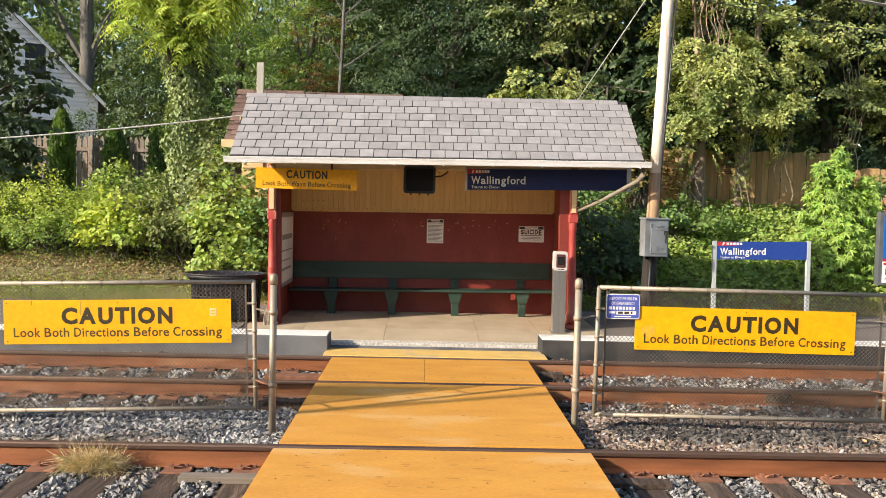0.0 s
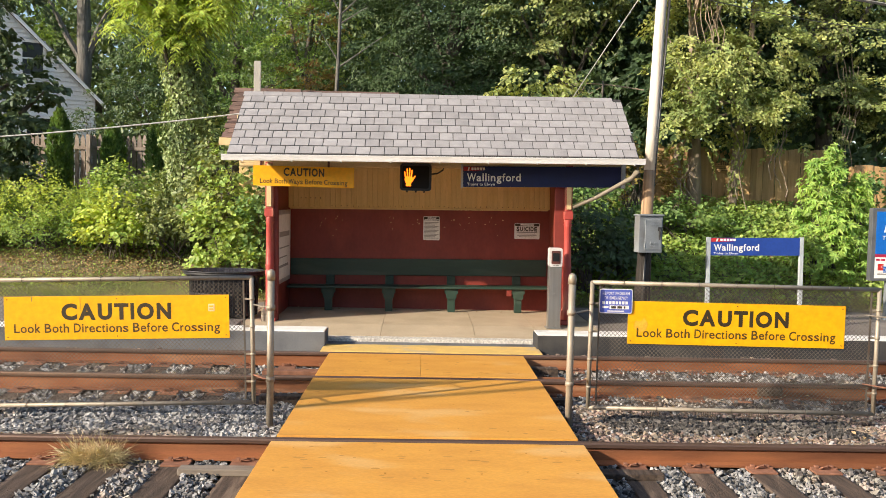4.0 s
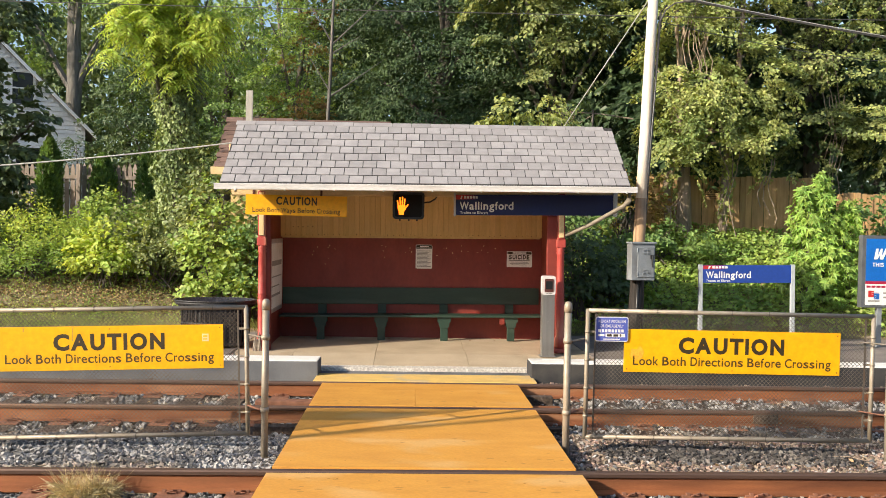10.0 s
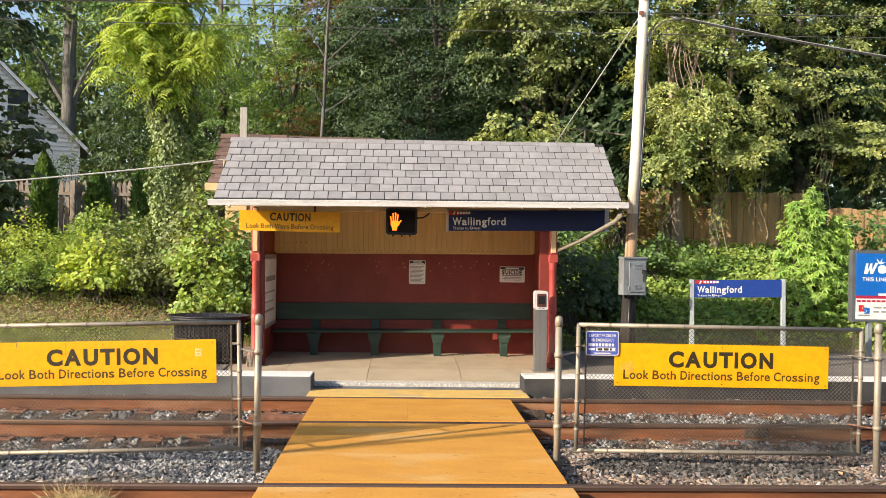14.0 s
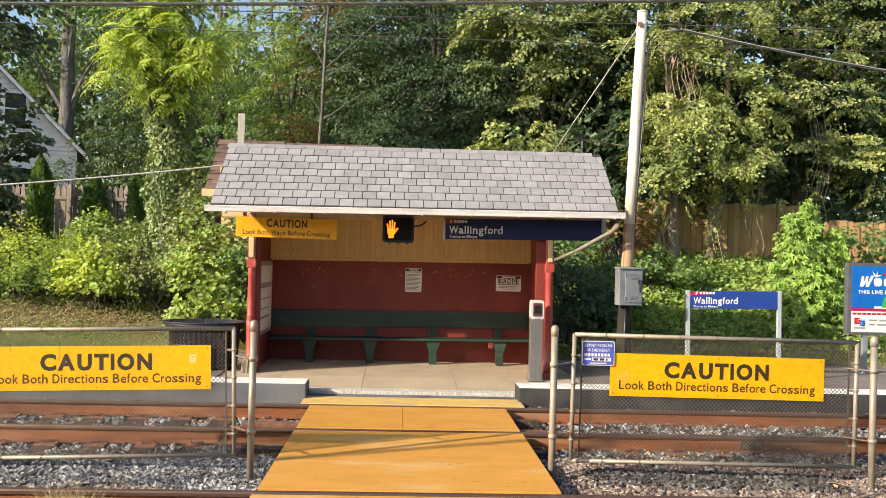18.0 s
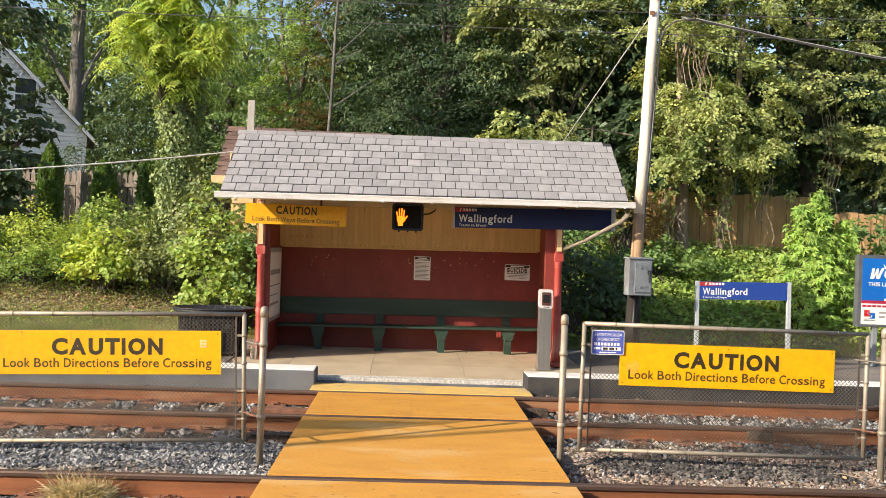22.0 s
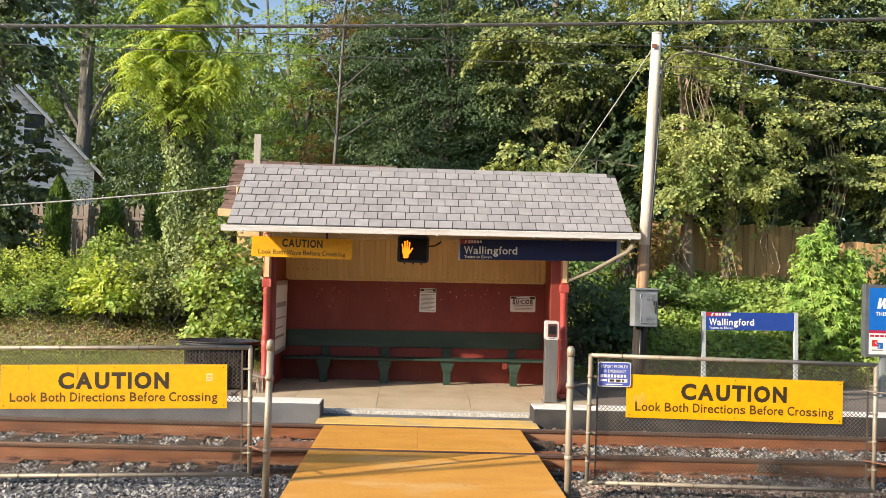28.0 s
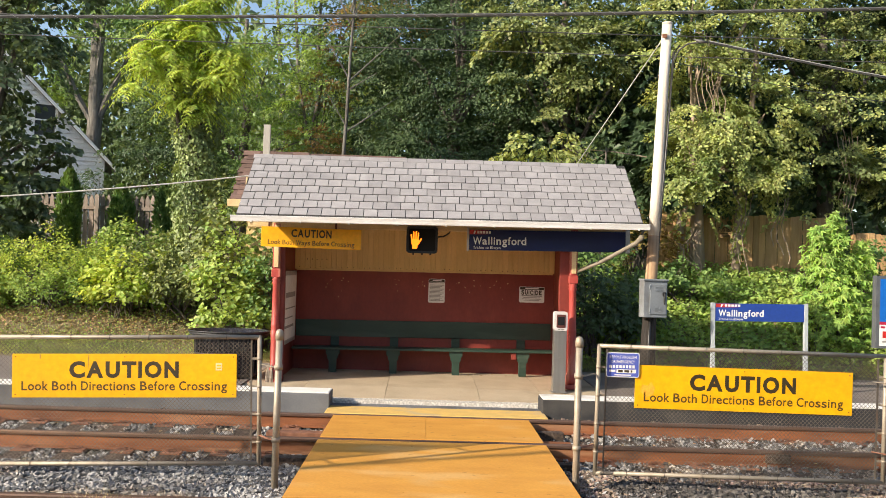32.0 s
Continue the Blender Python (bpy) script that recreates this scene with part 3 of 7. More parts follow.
RAILS = [rail_thing(y) for y in TRACKS]
bm = bmesh.new()
box(bm, 3.70, 3.98, -0.05, -0.015, -0.14, -0.045, 0.01)
for k in range(2):
    tube(bm, [(3.77 + 0.14 * k, -0.075, -0.09), (3.77 + 0.14 * k, -0.04, -0.09)], 0.017, 6)
part("joint_bar", bm, TIE, RAILS[0], "dark bolted joint bar")


def sleeper(cy, x, near=1.3):
    s = thing("railway_tie", (x, cy, -0.36), "dark weathered wooden tie bedded in ballast", "railway tie", "railway ties")
    bm = bmesh.new()
    box(bm, x - 0.115, x + 0.115, cy - near, cy + 1.3, -0.36, -0.188, 0.012)
    part("timber", bm, TIE, s)
    for ry in (-0.752, 0.752):
        bm = bmesh.new()
        box(bm, x - 0.11, x + 0.11, cy + ry - 0.20, cy + ry + 0.17, -0.188, -0.172, 0.004)
        box(bm, x - 0.11, x + 0.11, cy + ry - 0.10, cy + ry - 0.075, -0.188, -0.158, 0.004)
        part("tie_plate", bm, PLATE, s, "rusty tie plate")
        for side in (-1, 1):
            for dx in (-0.06, 0.06) if side < 0 else (0.02,):
                bm = bmesh.new()
                y = cy + ry + side * 0.092
                box(bm, x + dx - 0.010, x + dx + 0.010, y - 0.01, y + 0.01, -0.30, -0.150)
                box(bm, x + dx - 0.016, x + dx + 0.016, y - 0.022 * (1 if side > 0 else 0.5), y + 0.022 * (1 if side < 0 else 0.5), -0.158, -0.142, 0.004)
                part("spike", bm, PLATE, s)
        # spring clip that hooks over the foot
        bm = bmesh.new()
        y = cy + ry - 0.10
        tube(bm, [(x - 0.04, y, -0.168), (x - 0.025, y - 0.03, -0.145), (x + 0.015, y - 0.02, -0.138), (x + 0.04, y + 0.03, -0.152), (x + 0.055, y + 0.03, -0.155)], 0.008, 5)
        part("rail_clip", bm, PLATE, s)
    return s


first = sleeper(0.7525, -2.82 - 0.525 * 6, 1.6)
for k in range(1, 26):
    copy_thing(first, pose(-2.82 + 0.525 * (k - 6), 0.7525, -0.36, 0, 0, 0.6 * math.sin(k * 3.7)))
first = sleeper(-3.2185, 1.67 - 0.525 * 12)
for k in range(1, 22):
    copy_thing(first, pose(1.67 + 0.525 * (k - 12), -3.2185, -0.36, 0, 0, 0.7 * math.sin(k * 2.9)))

# ---- crossing ----
crossing = thing("pedestrian_crossing", (0, -1, -0.24), "orange painted timber panels laid level between the rails", "crossing", kind="structure")
for x0, x1, y0, y1, z in ((-1.245, -0.0705, 0.075, 1.43, 0.002), (-0.0695, 1.245, 0.075, 1.43, 0.0), (-1.25, 1.25, -2.385, -0.085, 0.003), (-1.27, 1.27, -3.89, -2.55, 0.0),
                          (-1.27, 1.27, -5.0, -4.06, 0.0)):
    bm = bmesh.new()
    box(bm, x0, x1, y0, y1, z - 0.055, z, 0.003)
    part("panel", bm, CROSSING, crossing)
    bm = bmesh.new()
    for y in np.linspace(y0 + 0.15, y1 - 0.15, 3):
        box(bm, x0 + 0.03, x1 - 0.03, y - 0.06, y + 0.06, -0.22, z - 0.055)
    part("bearer", bm, TIE, crossing, "dark timber bearers")
rng = random.Random(4)
bolt = bmesh.new()
lathe(bolt, [(0.009, 0.0), (0.008, 0.002), (0.002, 0.003)], 0, 0, 8)
bolt = finish(bolt, "bolt", KNOT)
for y0, row in ((-2.15, 6), (-1.2, 6), (-0.3, 6), (-2.75, 7), (-3.3, 7), (0.3, 6), (1.2, 6)):
    for k in range(row):
        piece("bolt", bolt, crossing, Matrix.Translation((-1.1 + 2.2 * k / (row - 1) + rng.uniform(-0.05, 0.05), y0 + rng.uniform(-0.06, 0.06), 0.002)))
knot = bmesh.new()
bmesh.ops.create_circle(knot, cap_ends=True, radius=1.0, segments=10)
knot = finish(knot, "knot", KNOT)
for y0, row in ((-2.72, 4), (-2.95, 9), (-3.02, 6), (-3.25, 7), (-3.45, 8), (0.32, 9), (0.18, 5), (0.8, 4), (-2.1, 3), (-1.45, 2), (-0.75, 2)):
    for k in range(row):
        w = rng.uniform(0.012, 0.045)
        top = 0.0012 if y0 < -2.5 else 0.0042 if y0 < 0 else 0.0032
        piece("knot", knot, crossing, Matrix.Translation((rng.uniform(-1.15, 1.15), y0 + rng.uniform(-0.03, 0.03), top)) @ Matrix.Diagonal((w, rng.uniform(0.008, 0.017), 1, 1)))
for x0, x1, y0, y1, z0, z1, m, what in ((-1.75, -1.28, -0.55, -0.42, -0.19, -0.10, TIE, "dark"), (1.27, 1.55, -0.50, -0.38, -0.19, -0.11, TIE, "dark"),
                                  (-1.95, -1.27, 0.66, 0.84, -0.188, -0.085, PLATE, "rust-brown"), (1.27, 1.62, 0.95, 1.08, -0.188, -0.06, TIE, "dark"),
                                  (1.27, 1.6, 0.25, 0.40, -0.188, -0.05, RUST, "brown"), (-1.93, -1.29, -2.88, -2.76, -0.188, -0.135, PLANK, "grey"),
                                  (1.29, 1.85, -2.86, -2.72, -0.188, -0.14, TIE, "dark")):
    bm = bmesh.new()
    box(bm, x0, x1, y0, y1, z0, z1, 0.01)
    solid("timber_block", bm, m, f"{what} timber end beside the crossing panels", "timber", "timbers beside the crossing")

# ---- shelter ----
FY, BY, FZ = 3.45, 5.05, 0.115            # post line, inner face of the back wall, floor
shelter = thing("waiting_shelter", (0, FY, FZ), "open red and cream wooden waiting shelter with grey shingle roof", "shelter", turn=(0, -0.55, 0))
bm = bmesh.new()
box(bm, -2.36, 2.12, BY, BY + 0.10, FZ, 1.83)
part("back_wall", bm, RED, shelter, "smooth dark red lower back wall")
bm = bmesh.new()
box(bm, -2.36, 2.12, BY + 0.012, BY + 0.10, 1.832, 3.0)
upper = part("upper_wall", bm, CREAM, shelter, "cream beadboard upper back wall")
bead = bmesh.new()
box(bead, -0.0435, 0.0435, -0.012, 0.010, 0.0, 0.86, 0.006)
bead = finish(bead, "board", CREAM)
for k in range(50):
    piece("board", bead, upper, Matrix.Translation((-2.29 + 0.0885 * k, BY, 1.845)))
bm = bmesh.new()
box(bm, -2.30, 2.06, BY - 0.022, BY, 1.815, 1.845, 0.004)
part("trim_rail", bm, CREAM, shelter)
for x0, x1, name in ((-2.43, -2.33, "side_wall"), (2.09, 2.19, "side_wall")):
    bm = bmesh.new()
    box(bm, x0, x1, FY + 0.09, BY + 0.10, FZ, 2.52)
    part(name, bm, RED, shelter)
# corner boards inside the front opening
for x0, x1 in ((-2.33, -2.24), (1.93, 2.09)):
    bm = bmesh.new()
    box(bm, x0, x1, FY + 0.02, FY + 0.13, FZ, 2.50, 0.01)
    part("corner_board", bm, RED, shelter)


def turned_post(x):
    bm = bmesh.new()
    lathe(bm, [(0.085, FZ + 0.06), (0.085, FZ + 0.2), (0.062, FZ + 0.25), (0.062, 0.80), (0.07, 0.90), (0.055, 0.915), (0.072, 0.935), (0.055, 0.955), (0.070, 0.975),
               (0.060, 1.0), (0.052, 1.60), (0.066, 1.625), (0.05, 1.65), (0.066, 1.67), (0.052, 1.69), (0.066, 1.71)], x, FY, 14)
    box(bm, x - 0.068, x + 0.068, FY - 0.068, FY + 0.068, 1.71, 1.83, 0.01)
    box(bm, x - 0.055, x + 0.055, FY - 0.055, FY + 0.055, 1.83, 2.52, 0.008)
    box(bm, x - 0.10, x + 0.10, FY - 0.10, FY + 0.10, FZ, FZ + 0.07, 0.012)
    p = part("post", bm, REDPOST, shelter, "turned red post with worn paint")
    bm = bmesh.new()
    box(bm, x - 0.035, x + 0.035, FY - 0.075, FY - 0.056, 1.86, 2.50, 0.004)
    part("white_board", bm, CREAMTRIM, p, "pale trim board")
    return p


turned_post(-2.36)
turned_post(2.13)
# split, weathered foot of the corner
bm = bmesh.new()
for k in range(6):
    x = -2.47 + 0.022 * k
    tube(bm, [(x, FY - 0.10, FZ + 0.003), (x - 0.008 * (k - 2), FY - 0.09, 0.32 + 0.05 * (k % 3))], [0.012, 0.006], 4)
part("split_board", bm, PLANK, shelter, "splintered bare wood at the post foot")
bm = bmesh.new()
box(bm, -2.80, 2.95, FY - 0.05, FY + 0.05, 2.46, 2.58, 0.008)
part("front_beam", bm, CREAMTRIM, shelter, "cream beam over the posts")
bm = bmesh.new()
box(bm, -2.40, 2.15, FY + 0.06, BY + 0.1, 2.52, 2.56)
part("soffit", bm, CREAM, shelter)
for x in (-2.75, 2.90):
    bm = bmesh.new()
    box(bm, x - 0.03, x + 0.03, 3.40, 5.3, 2.49, 2.55, 0.006)
    part("outrigger", bm, CREAMTRIM, shelter, "cream end rafter")
# roof
EY, EZ, RY, RZ = 2.84, 2.588, 4.15, 3.635
XL, XR = -2.865, 3.045


def sink(x, y):
    """Lowers the ridge towards one gable to fit the camera's view."""
    return 0.032 * (x - XL) / (XR - XL) * max(0.0, 1 - abs(y - RY) / (RY - EY))


bm = bmesh.new()
for (ya, za), (yb, zb) in (((EY, EZ), (RY, RZ)), ((RY, RZ), (2 * RY - EY, EZ))):
    vs = [bm.verts.new((x, y, z + d)) for x in (XL, XR) for y, z, d in ((ya, za, 0), (yb, zb, 0), (yb, zb, -0.05), (ya, za, -0.05))]
    for f in ((0, 1, 2, 3), (7, 6, 5, 4), (0, 4, 5, 1), (1, 5, 6, 2), (2, 6, 7, 3), (3, 7, 4, 0)):
        bm.faces.new([vs[i] for i in f])
bmesh.ops.recalc_face_normals(bm, faces=bm.faces[:])
for v in bm.verts:
    v.co.z -= sink(v.co.x, v.co.y)
roof = part("roof", bm, SHADOWGAP, shelter, "pitched roof of grey rectangular shingles")
bm = bmesh.new()
for x in (-2.38, 2.14):
    prism_y = [(3.35, 2.55), (3.35, EZ - 0.055 + (3.35 - EY) * 0.79), (RY, RZ - 0.06), (4.95, EZ - 0.055 + (3.35 - EY) * 0.79), (4.95, 2.55)]
    a = [bm.verts.new((x - 0.015, y, z)) for y, z in prism_y]
    b = [bm.verts.new((x + 0.015, y, z)) for y, z in prism_y]
    bm.faces.new(a)
    bm.faces.new(b[::-1])
    for i in range(5):
        bm.faces.new((a[i], b[i], b[(i + 1) % 5], a[(i + 1) % 5]))
bmesh.ops.recalc_face_normals(bm, faces=bm.faces[:])
part("gable", bm, CREAMTRIM, shelter, "cream gable boards")
SL = math.hypot(RY - EY, RZ - EZ)
PITCH = math.degrees(math.atan2(RZ - EZ, RY - EY))
ROWS, TAB = 8, 0.2035
EXPO = (SL - 0.135) / ROWS


def tab_mesh(w):
    bm = bmesh.new()
    box(bm, 0.0055, w - 0.0055, 0.0, EXPO - 0.014, 0.0, 0.014, 0.003)
    return finish(bm, "shingle", SHINGLE)


full = tab_mesh(TAB)
TILT = pose(0, 0, 0, PITCH, 0, 0)
rng = random.Random(2)
for r in range(ROWS):
    shift = (0.5 * (r % 2) + 0.12 * math.sin(r * 2.1)) * TAB - TAB
    x = XL + shift
    while x < XR - 0.03:
        a, b = max(x, XL), min(x + TAB, XR)
        if b - a > 0.03:
            me = full if b - a > TAB - 1e-4 else tab_mesh(b - a)
            s = 0.05 + r * EXPO
            m = Matrix.Translation((a, EY + s * (RY - EY) / SL, EZ + s * (RZ - EZ) / SL)) @ TILT @ Matrix.Translation((0, rng.uniform(-0.003, 0.003), 0.002)) @ pose(0, 0, 0, -1.6, 0, rng.uniform(-0.5, 0.5))
            piece("shingle", me, roof, Matrix.Translation((0, 0, -sink(a, m.translation.y + EXPO / 2))) @ m)
        x += TAB
cap = bmesh.new()
c = math.cos(radians(PITCH)) * 0.10
s = math.sin(radians(PITCH)) * 0.10
for sx in (-1, 1):
    vs = [cap.verts.new((x, sx * y, z)) for x in (0.003, 0.302) for y, z in ((0, 0.020), (c, 0.018 - s), (c, 0.006 - s), (0, 0.008))]
    for f in ((0, 1, 2, 3), (7, 6, 5, 4), (0, 4, 5, 1), (1, 5, 6, 2), (2, 6, 7, 3)):
        cap.faces.new([vs[i] for i in f])
bmesh.ops.recalc_face_normals(cap, faces=cap.faces[:])
cap = finish(cap, "ridge_cap", SHINGLE)
k = 0
while XL + 0.302 * k < XR - 0.28:
    piece("ridge_cap", cap, roof, Matrix.Translation((XL + 0.305 * k - 0.02, RY, RZ + 0.002 * (k % 2) - sink(XL + 0.305 * k, RY))))
    k += 1
DULLPIPE = mat("dull_pipe", (0.26, 0.225, 0.17), (0.18, 0.155, 0.12), (0.14, 0.11, 0.08), 6, 60, 0.6, 0, 0.2)
# gutter, fascia, hangers and downpipe
bm = bmesh.new()
gy0 = EY - 0.10
outline = [(gy0, 0.0), (gy0 - 0.006, 0.045), (gy0 - 0.015, 0.078), (gy0 - 0.008, 0.084), (gy0 + 0.004, 0.046), (gy0 + 0.012, 0.008), (gy0 + 0.095, 0.008), (gy0 + 0.095, 0.084), (gy0 + 0.105, 0.084), (gy0 + 0.105, 0.0)]
a = [bm.verts.new((XL - 0.05, y, EZ - 0.075 + z)) for y, z in outline]
b = [bm.verts.new((XR + 0.06, y, EZ - 0.075 + z)) for y, z in outline]
bm.faces.new(a)
bm.faces.new(b[::-1])
for i in range(len(a)):
    bm.faces.new((a[i], b[i], b[(i + 1) % len(a)], a[(i + 1) % len(a)]))
bmesh.ops.recalc_face_normals(bm, faces=bm.faces[:])
gutter = part("gutter", bm, GUTTER, shelter, "white metal gutter with a dented lip")
bm = bmesh.new()
box(bm, XL - 0.05, XR + 0.05, EY - 0.02, EY + 0.02, EZ - 0.04, EZ + 0.012, 0.004)
part("drip_edge", bm, GUTTER, gutter)
for x in np.linspace(XL + 0.25, XR - 0.1, 9):
    bm = bmesh.new()
    box(bm, x - 0.008, x + 0.008, gy0 - 0.02, gy0 + 0.1, EZ - 0.01, EZ - 0.004)
    box(bm, x - 0.010, x + 0.010, gy0 - 0.016, gy0 - 0.006, EZ - 0.092, EZ - 0.06, 0.002)
    part("gutter_hanger", bm, GUTTER, gutter)
bm = bmesh.new()
tube(bm, [(XR - 0.03, EY - 0.04, EZ - 0.06), (XR - 0.04, EY - 0.03, EZ - 0.17), (XR - 0.10, EY + 0.03, EZ - 0.26), (2.50, 3.24, 2.04), (2.20, 3.42, 1.90)], [0.045, 0.042, 0.034, 0.030, 0.030], 8)
part("downpipe", bm, DULLPIPE, gutter, "dull grey downpipe slanting back to the post")

# bench along the back wall
bench = thing("bench", (-0.2, 4.8, FZ), "dark green wooden bench with a wide backrest board", "bench", turn=(0, -0.55, 0))
for z0, z1 in ((0.70, 0.98),):
    bm = bmesh.new()
    box(bm, -2.29, 2.04, BY - 0.035, BY - 0.002, z0, z1, 0.008)
    part("back_board", bm, GREEN, bench)
for y0, y1 in ((4.62, 4.80), (4.815, 4.99)):
    bm = bmesh.new()
    box(bm, -2.29, 2.04, y0, y1, 0.515, 0.55, 0.008)
    part("seat_board", bm, GREEN, bench, "dark green seat board worn at its edge")
for x in (-1.62, -0.62, 0.42, 1.53):
    bm = bmesh.new()
    box(bm, x - 0.062, x + 0.062, 4.68, 4.76, FZ + 0.005, 0.36, 0.008)
    prism(bm, [(x - 0.11, 0.515), (x + 0.11, 0.515), (x + 0.11, 0.44), (x + 0.085, 0.42), (x + 0.085, 0.37), (x + 0.062, 0.34), (x - 0.062, 0.34), (x - 0.085, 0.37), (x - 0.085, 0.42), (x - 0.11, 0.44)], 4.66, 4.78)
    part("leg", bm, GREEN, bench, "stout green bracket leg")
    bm = bmesh.new()
    box(bm, x - 0.07, x + 0.07, 4.97, 5.02, 0.55, 0.70, 0.006)
    part("back_support", bm, GREEN, bench)
bm = bmesh.new()
box(bm, 1.34, 1.42, BY - 0.40, BY - 0.34, 0.40, 0.51, 0.006)
part("bracket_block", bm, RED, bench, "red wooden block under the seat")


# notices on the back wall
def notice(x0, x1, z0, z1, y, label, head):
    n = thing("notice", ((x0 + x1) / 2, y, z0), label, "notice", "notices in the shelter")
    bm = bmesh.new()
    prism(bm, rounded(x0, x1, z0, z1, 0.02), y - 0.006, y)
    part("sheet", bm, PAPER, n)
    w, h = x1 - x0, z1 - z0
    bm = bmesh.new()
    prism(bm, rounded(x0 + 0.008, x1 - 0.008, z1 - head * h, z1 - 0.008, 0.012), y - 0.008, y - 0.006)
    part("header_band", bm, BLACKINK, n)
    return n, w, h


n, w, h = notice(-0.07, 0.21, 1.305, 1.71, BY, "white printed notice with rounded corners and a black heading", 0.17)
bars("heading_bar", [(-0.0, 0.15, 1.672, 1.690), (-0.05, 0.19, 1.650, 1.660)], BY - 0.0082, PAPER, n)
bars("text_bar", [(-0.05, 0.19 - 0.03 * (i % 3), 1.60 - 0.022 * i, 1.61 - 0.022 * i) for i in range(13)], BY - 0.0062, GREYINK, n)
n, w, h = notice(1.48, 1.91, 1.355, 1.625, BY, "white printed notice with a bold black word", 0.19)
bars("heading_bar", [(1.58, 1.81, 1.585, 1.608)], BY - 0.0082, PAPER, n)
lettering("SUICIDE", 1.515, 1.865, 1.490, 1.565, BY - 0.0072, BLACKINK, n, 0.05)
bars("text_bar", [(1.52, 1.87, 1.462, 1.480), (1.55, 1.84, 1.436, 1.446), (1.53, 1.86, 1.412, 1.422), (1.56, 1.83, 1.390, 1.398)], BY - 0.0062, GREYINK, n)
# framed timetable case on the inside of the side wall
case = thing("poster_case", (-2.32, 4.2, 0.62), "grey framed timetable case on the side wall", "poster case")
bm = bmesh.new()
box(bm, -2.33, -2.28, 3.58, 4.86, 0.63, 1.78, 0.006)
part("case_frame", bm, ALU, case)
bm = bmesh.new()
box(bm, -2.281, -2.276, 3.66, 4.78, 0.70, 1.71)
part("poster", bm, PAPER, case, "faded printed sheet")
for z0, z1, y0, y1 in ((1.36, 1.44, 3.75, 4.7), (1.18, 1.20, 3.75, 4.7), (1.03, 1.05, 3.75, 4.5), (0.88, 0.92, 3.75, 4.6)):
    bm = bmesh.new()
    box(bm, -2.2762, -2.2752, y0, y1, z0, z1)
    part("text_bar", bm, GREYINK, case)
# chips in the red paint
chip = bmesh.new()
bmesh.ops.create_circle(chip, cap_ends=True, radius=0.011, segments=6, matrix=pose(0, 0, 0, 90))
chip = finish(chip, "paint_chip", CREAM)
rng = random.Random(8)
wall_part = next(o for o in shelter.children if o.name.startswith("back_wall"))
for cx in (-1.65, -0.35, 0.55, 1.0):
    for k in range(8):
        piece("paint_chip", chip, wall_part, Matrix.Translation((cx + rng.gauss(0, 0.18), BY - 0.0012, 1.70 - abs(rng.gauss(0, 0.13)))) @ Matrix.Diagonal((rng.uniform(0.4, 1.2), 1, rng.uniform(0.4, 1.1), 1)))
nail = bmesh.new()
bmesh.ops.create_circle(nail, cap_ends=True, radius=0.008, segments=6, matrix=pose(0, 0, 0, 90))
nail = finish(nail, "nail_mark", DARKWOOD)
for k in range(48):
    piece("nail_mark", nail, upper, Matrix.Translation((-2.25 + 0.0905 * k + rng.uniform(-0.02, 0.02), BY - 0.0145, 1.868 + rng.uniform(-0.008, 0.008))) @ Matrix.Diagonal((rng.uniform(0.4, 1.0), 1, rng.uniform(0.5, 1.3), 1)))
for k in range(5):
    piece("nail_mark", nail, upper, Matrix.Translation((-2.12 + 0.082 * k, BY - 0.0145, 2.0)) @ Matrix.Diagonal((0.9, 1, 1.6, 1)))

# ---- hanging signs ----
SY = 3.10


def hang(name, x0, x1, z0, z1, material, label, y=SY):
    s = thing(name, ((x0 + x1) / 2, y, z0), label, "sign", turn=(0, -0.9 if x0 > 0 else 0.5, 0))
    bm = bmesh.new()
    box(bm, x0, x1, y - 0.006, y + 0.006, z0, z1, 0.002)
    part("panel", bm, material, s)
    return s


s = hang("warning_sign", -2.56, -1.095, 2.135, 2.43, SIGN_Y, "yellow warning sign with black lettering hung under the eave")
lettering("CAUTION", -2.12, -1.53, 2.29, 2.405, SY - 0.0075, BLACKINK, s, 0.032)
lettering("Look Both Ways Before Crossing", -2.46, -1.19, 2.175, 2.245, SY - 0.0075, BLACKINK, s, 0.010)
for x in (-2.45, -1.47):
    bm = bmesh.new()
    box(bm, x - 0.015, x + 0.015, SY + 0.006, SY + 0.012, 2.20, 2.56)
    part("hanger_strap", bm, DARKWOOD, s)
s.location, s.scale = (-1.866, 3.38, 2.139), (1.0225,) * 3
s = hang("station_sign", 0.50, 2.82, 2.20, 2.50, BLUE_SHADED, "blue station name sign, darkened for shade, with white lettering, hung under the eave")


def station_face(s, x0, x1, z0, z1, y, far):
    """Red corner flash fading out in steps, emblem, brand bars, and the two lines."""
    w, h = x1 - x0, z1 - z0
    zr = z1 - 0.225 * h
    bm = bmesh.new()
    box(bm, x0, x0 + 0.30 * far, y - 0.001, y, zr, z1 - 0.004)
    part("red_flash", bm, FLASH, s, "red corner flash fading into blue")
    bm = bmesh.new()
    u = h * 0.05
    prism(bm, [(x0 + 0.06 * far, zr + 0.3 * u), (x0 + 0.075 * far, zr + 0.3 * u), (x0 + 0.095 * far, zr + 3.6 * u), (x0 + 0.07 * far, zr + 3.6 * u)], y - 0.003, y - 0.0015)
    part("emblem", bm, WHITE, s)
    bars("brand_bar", [(x0 + (0.115 + 0.042 * k) * far, x0 + (0.146 + 0.042 * k) * far, zr + 0.9 * u, zr + 3.4 * u) for k in range(5)], y - 0.0015, WHITE, s)


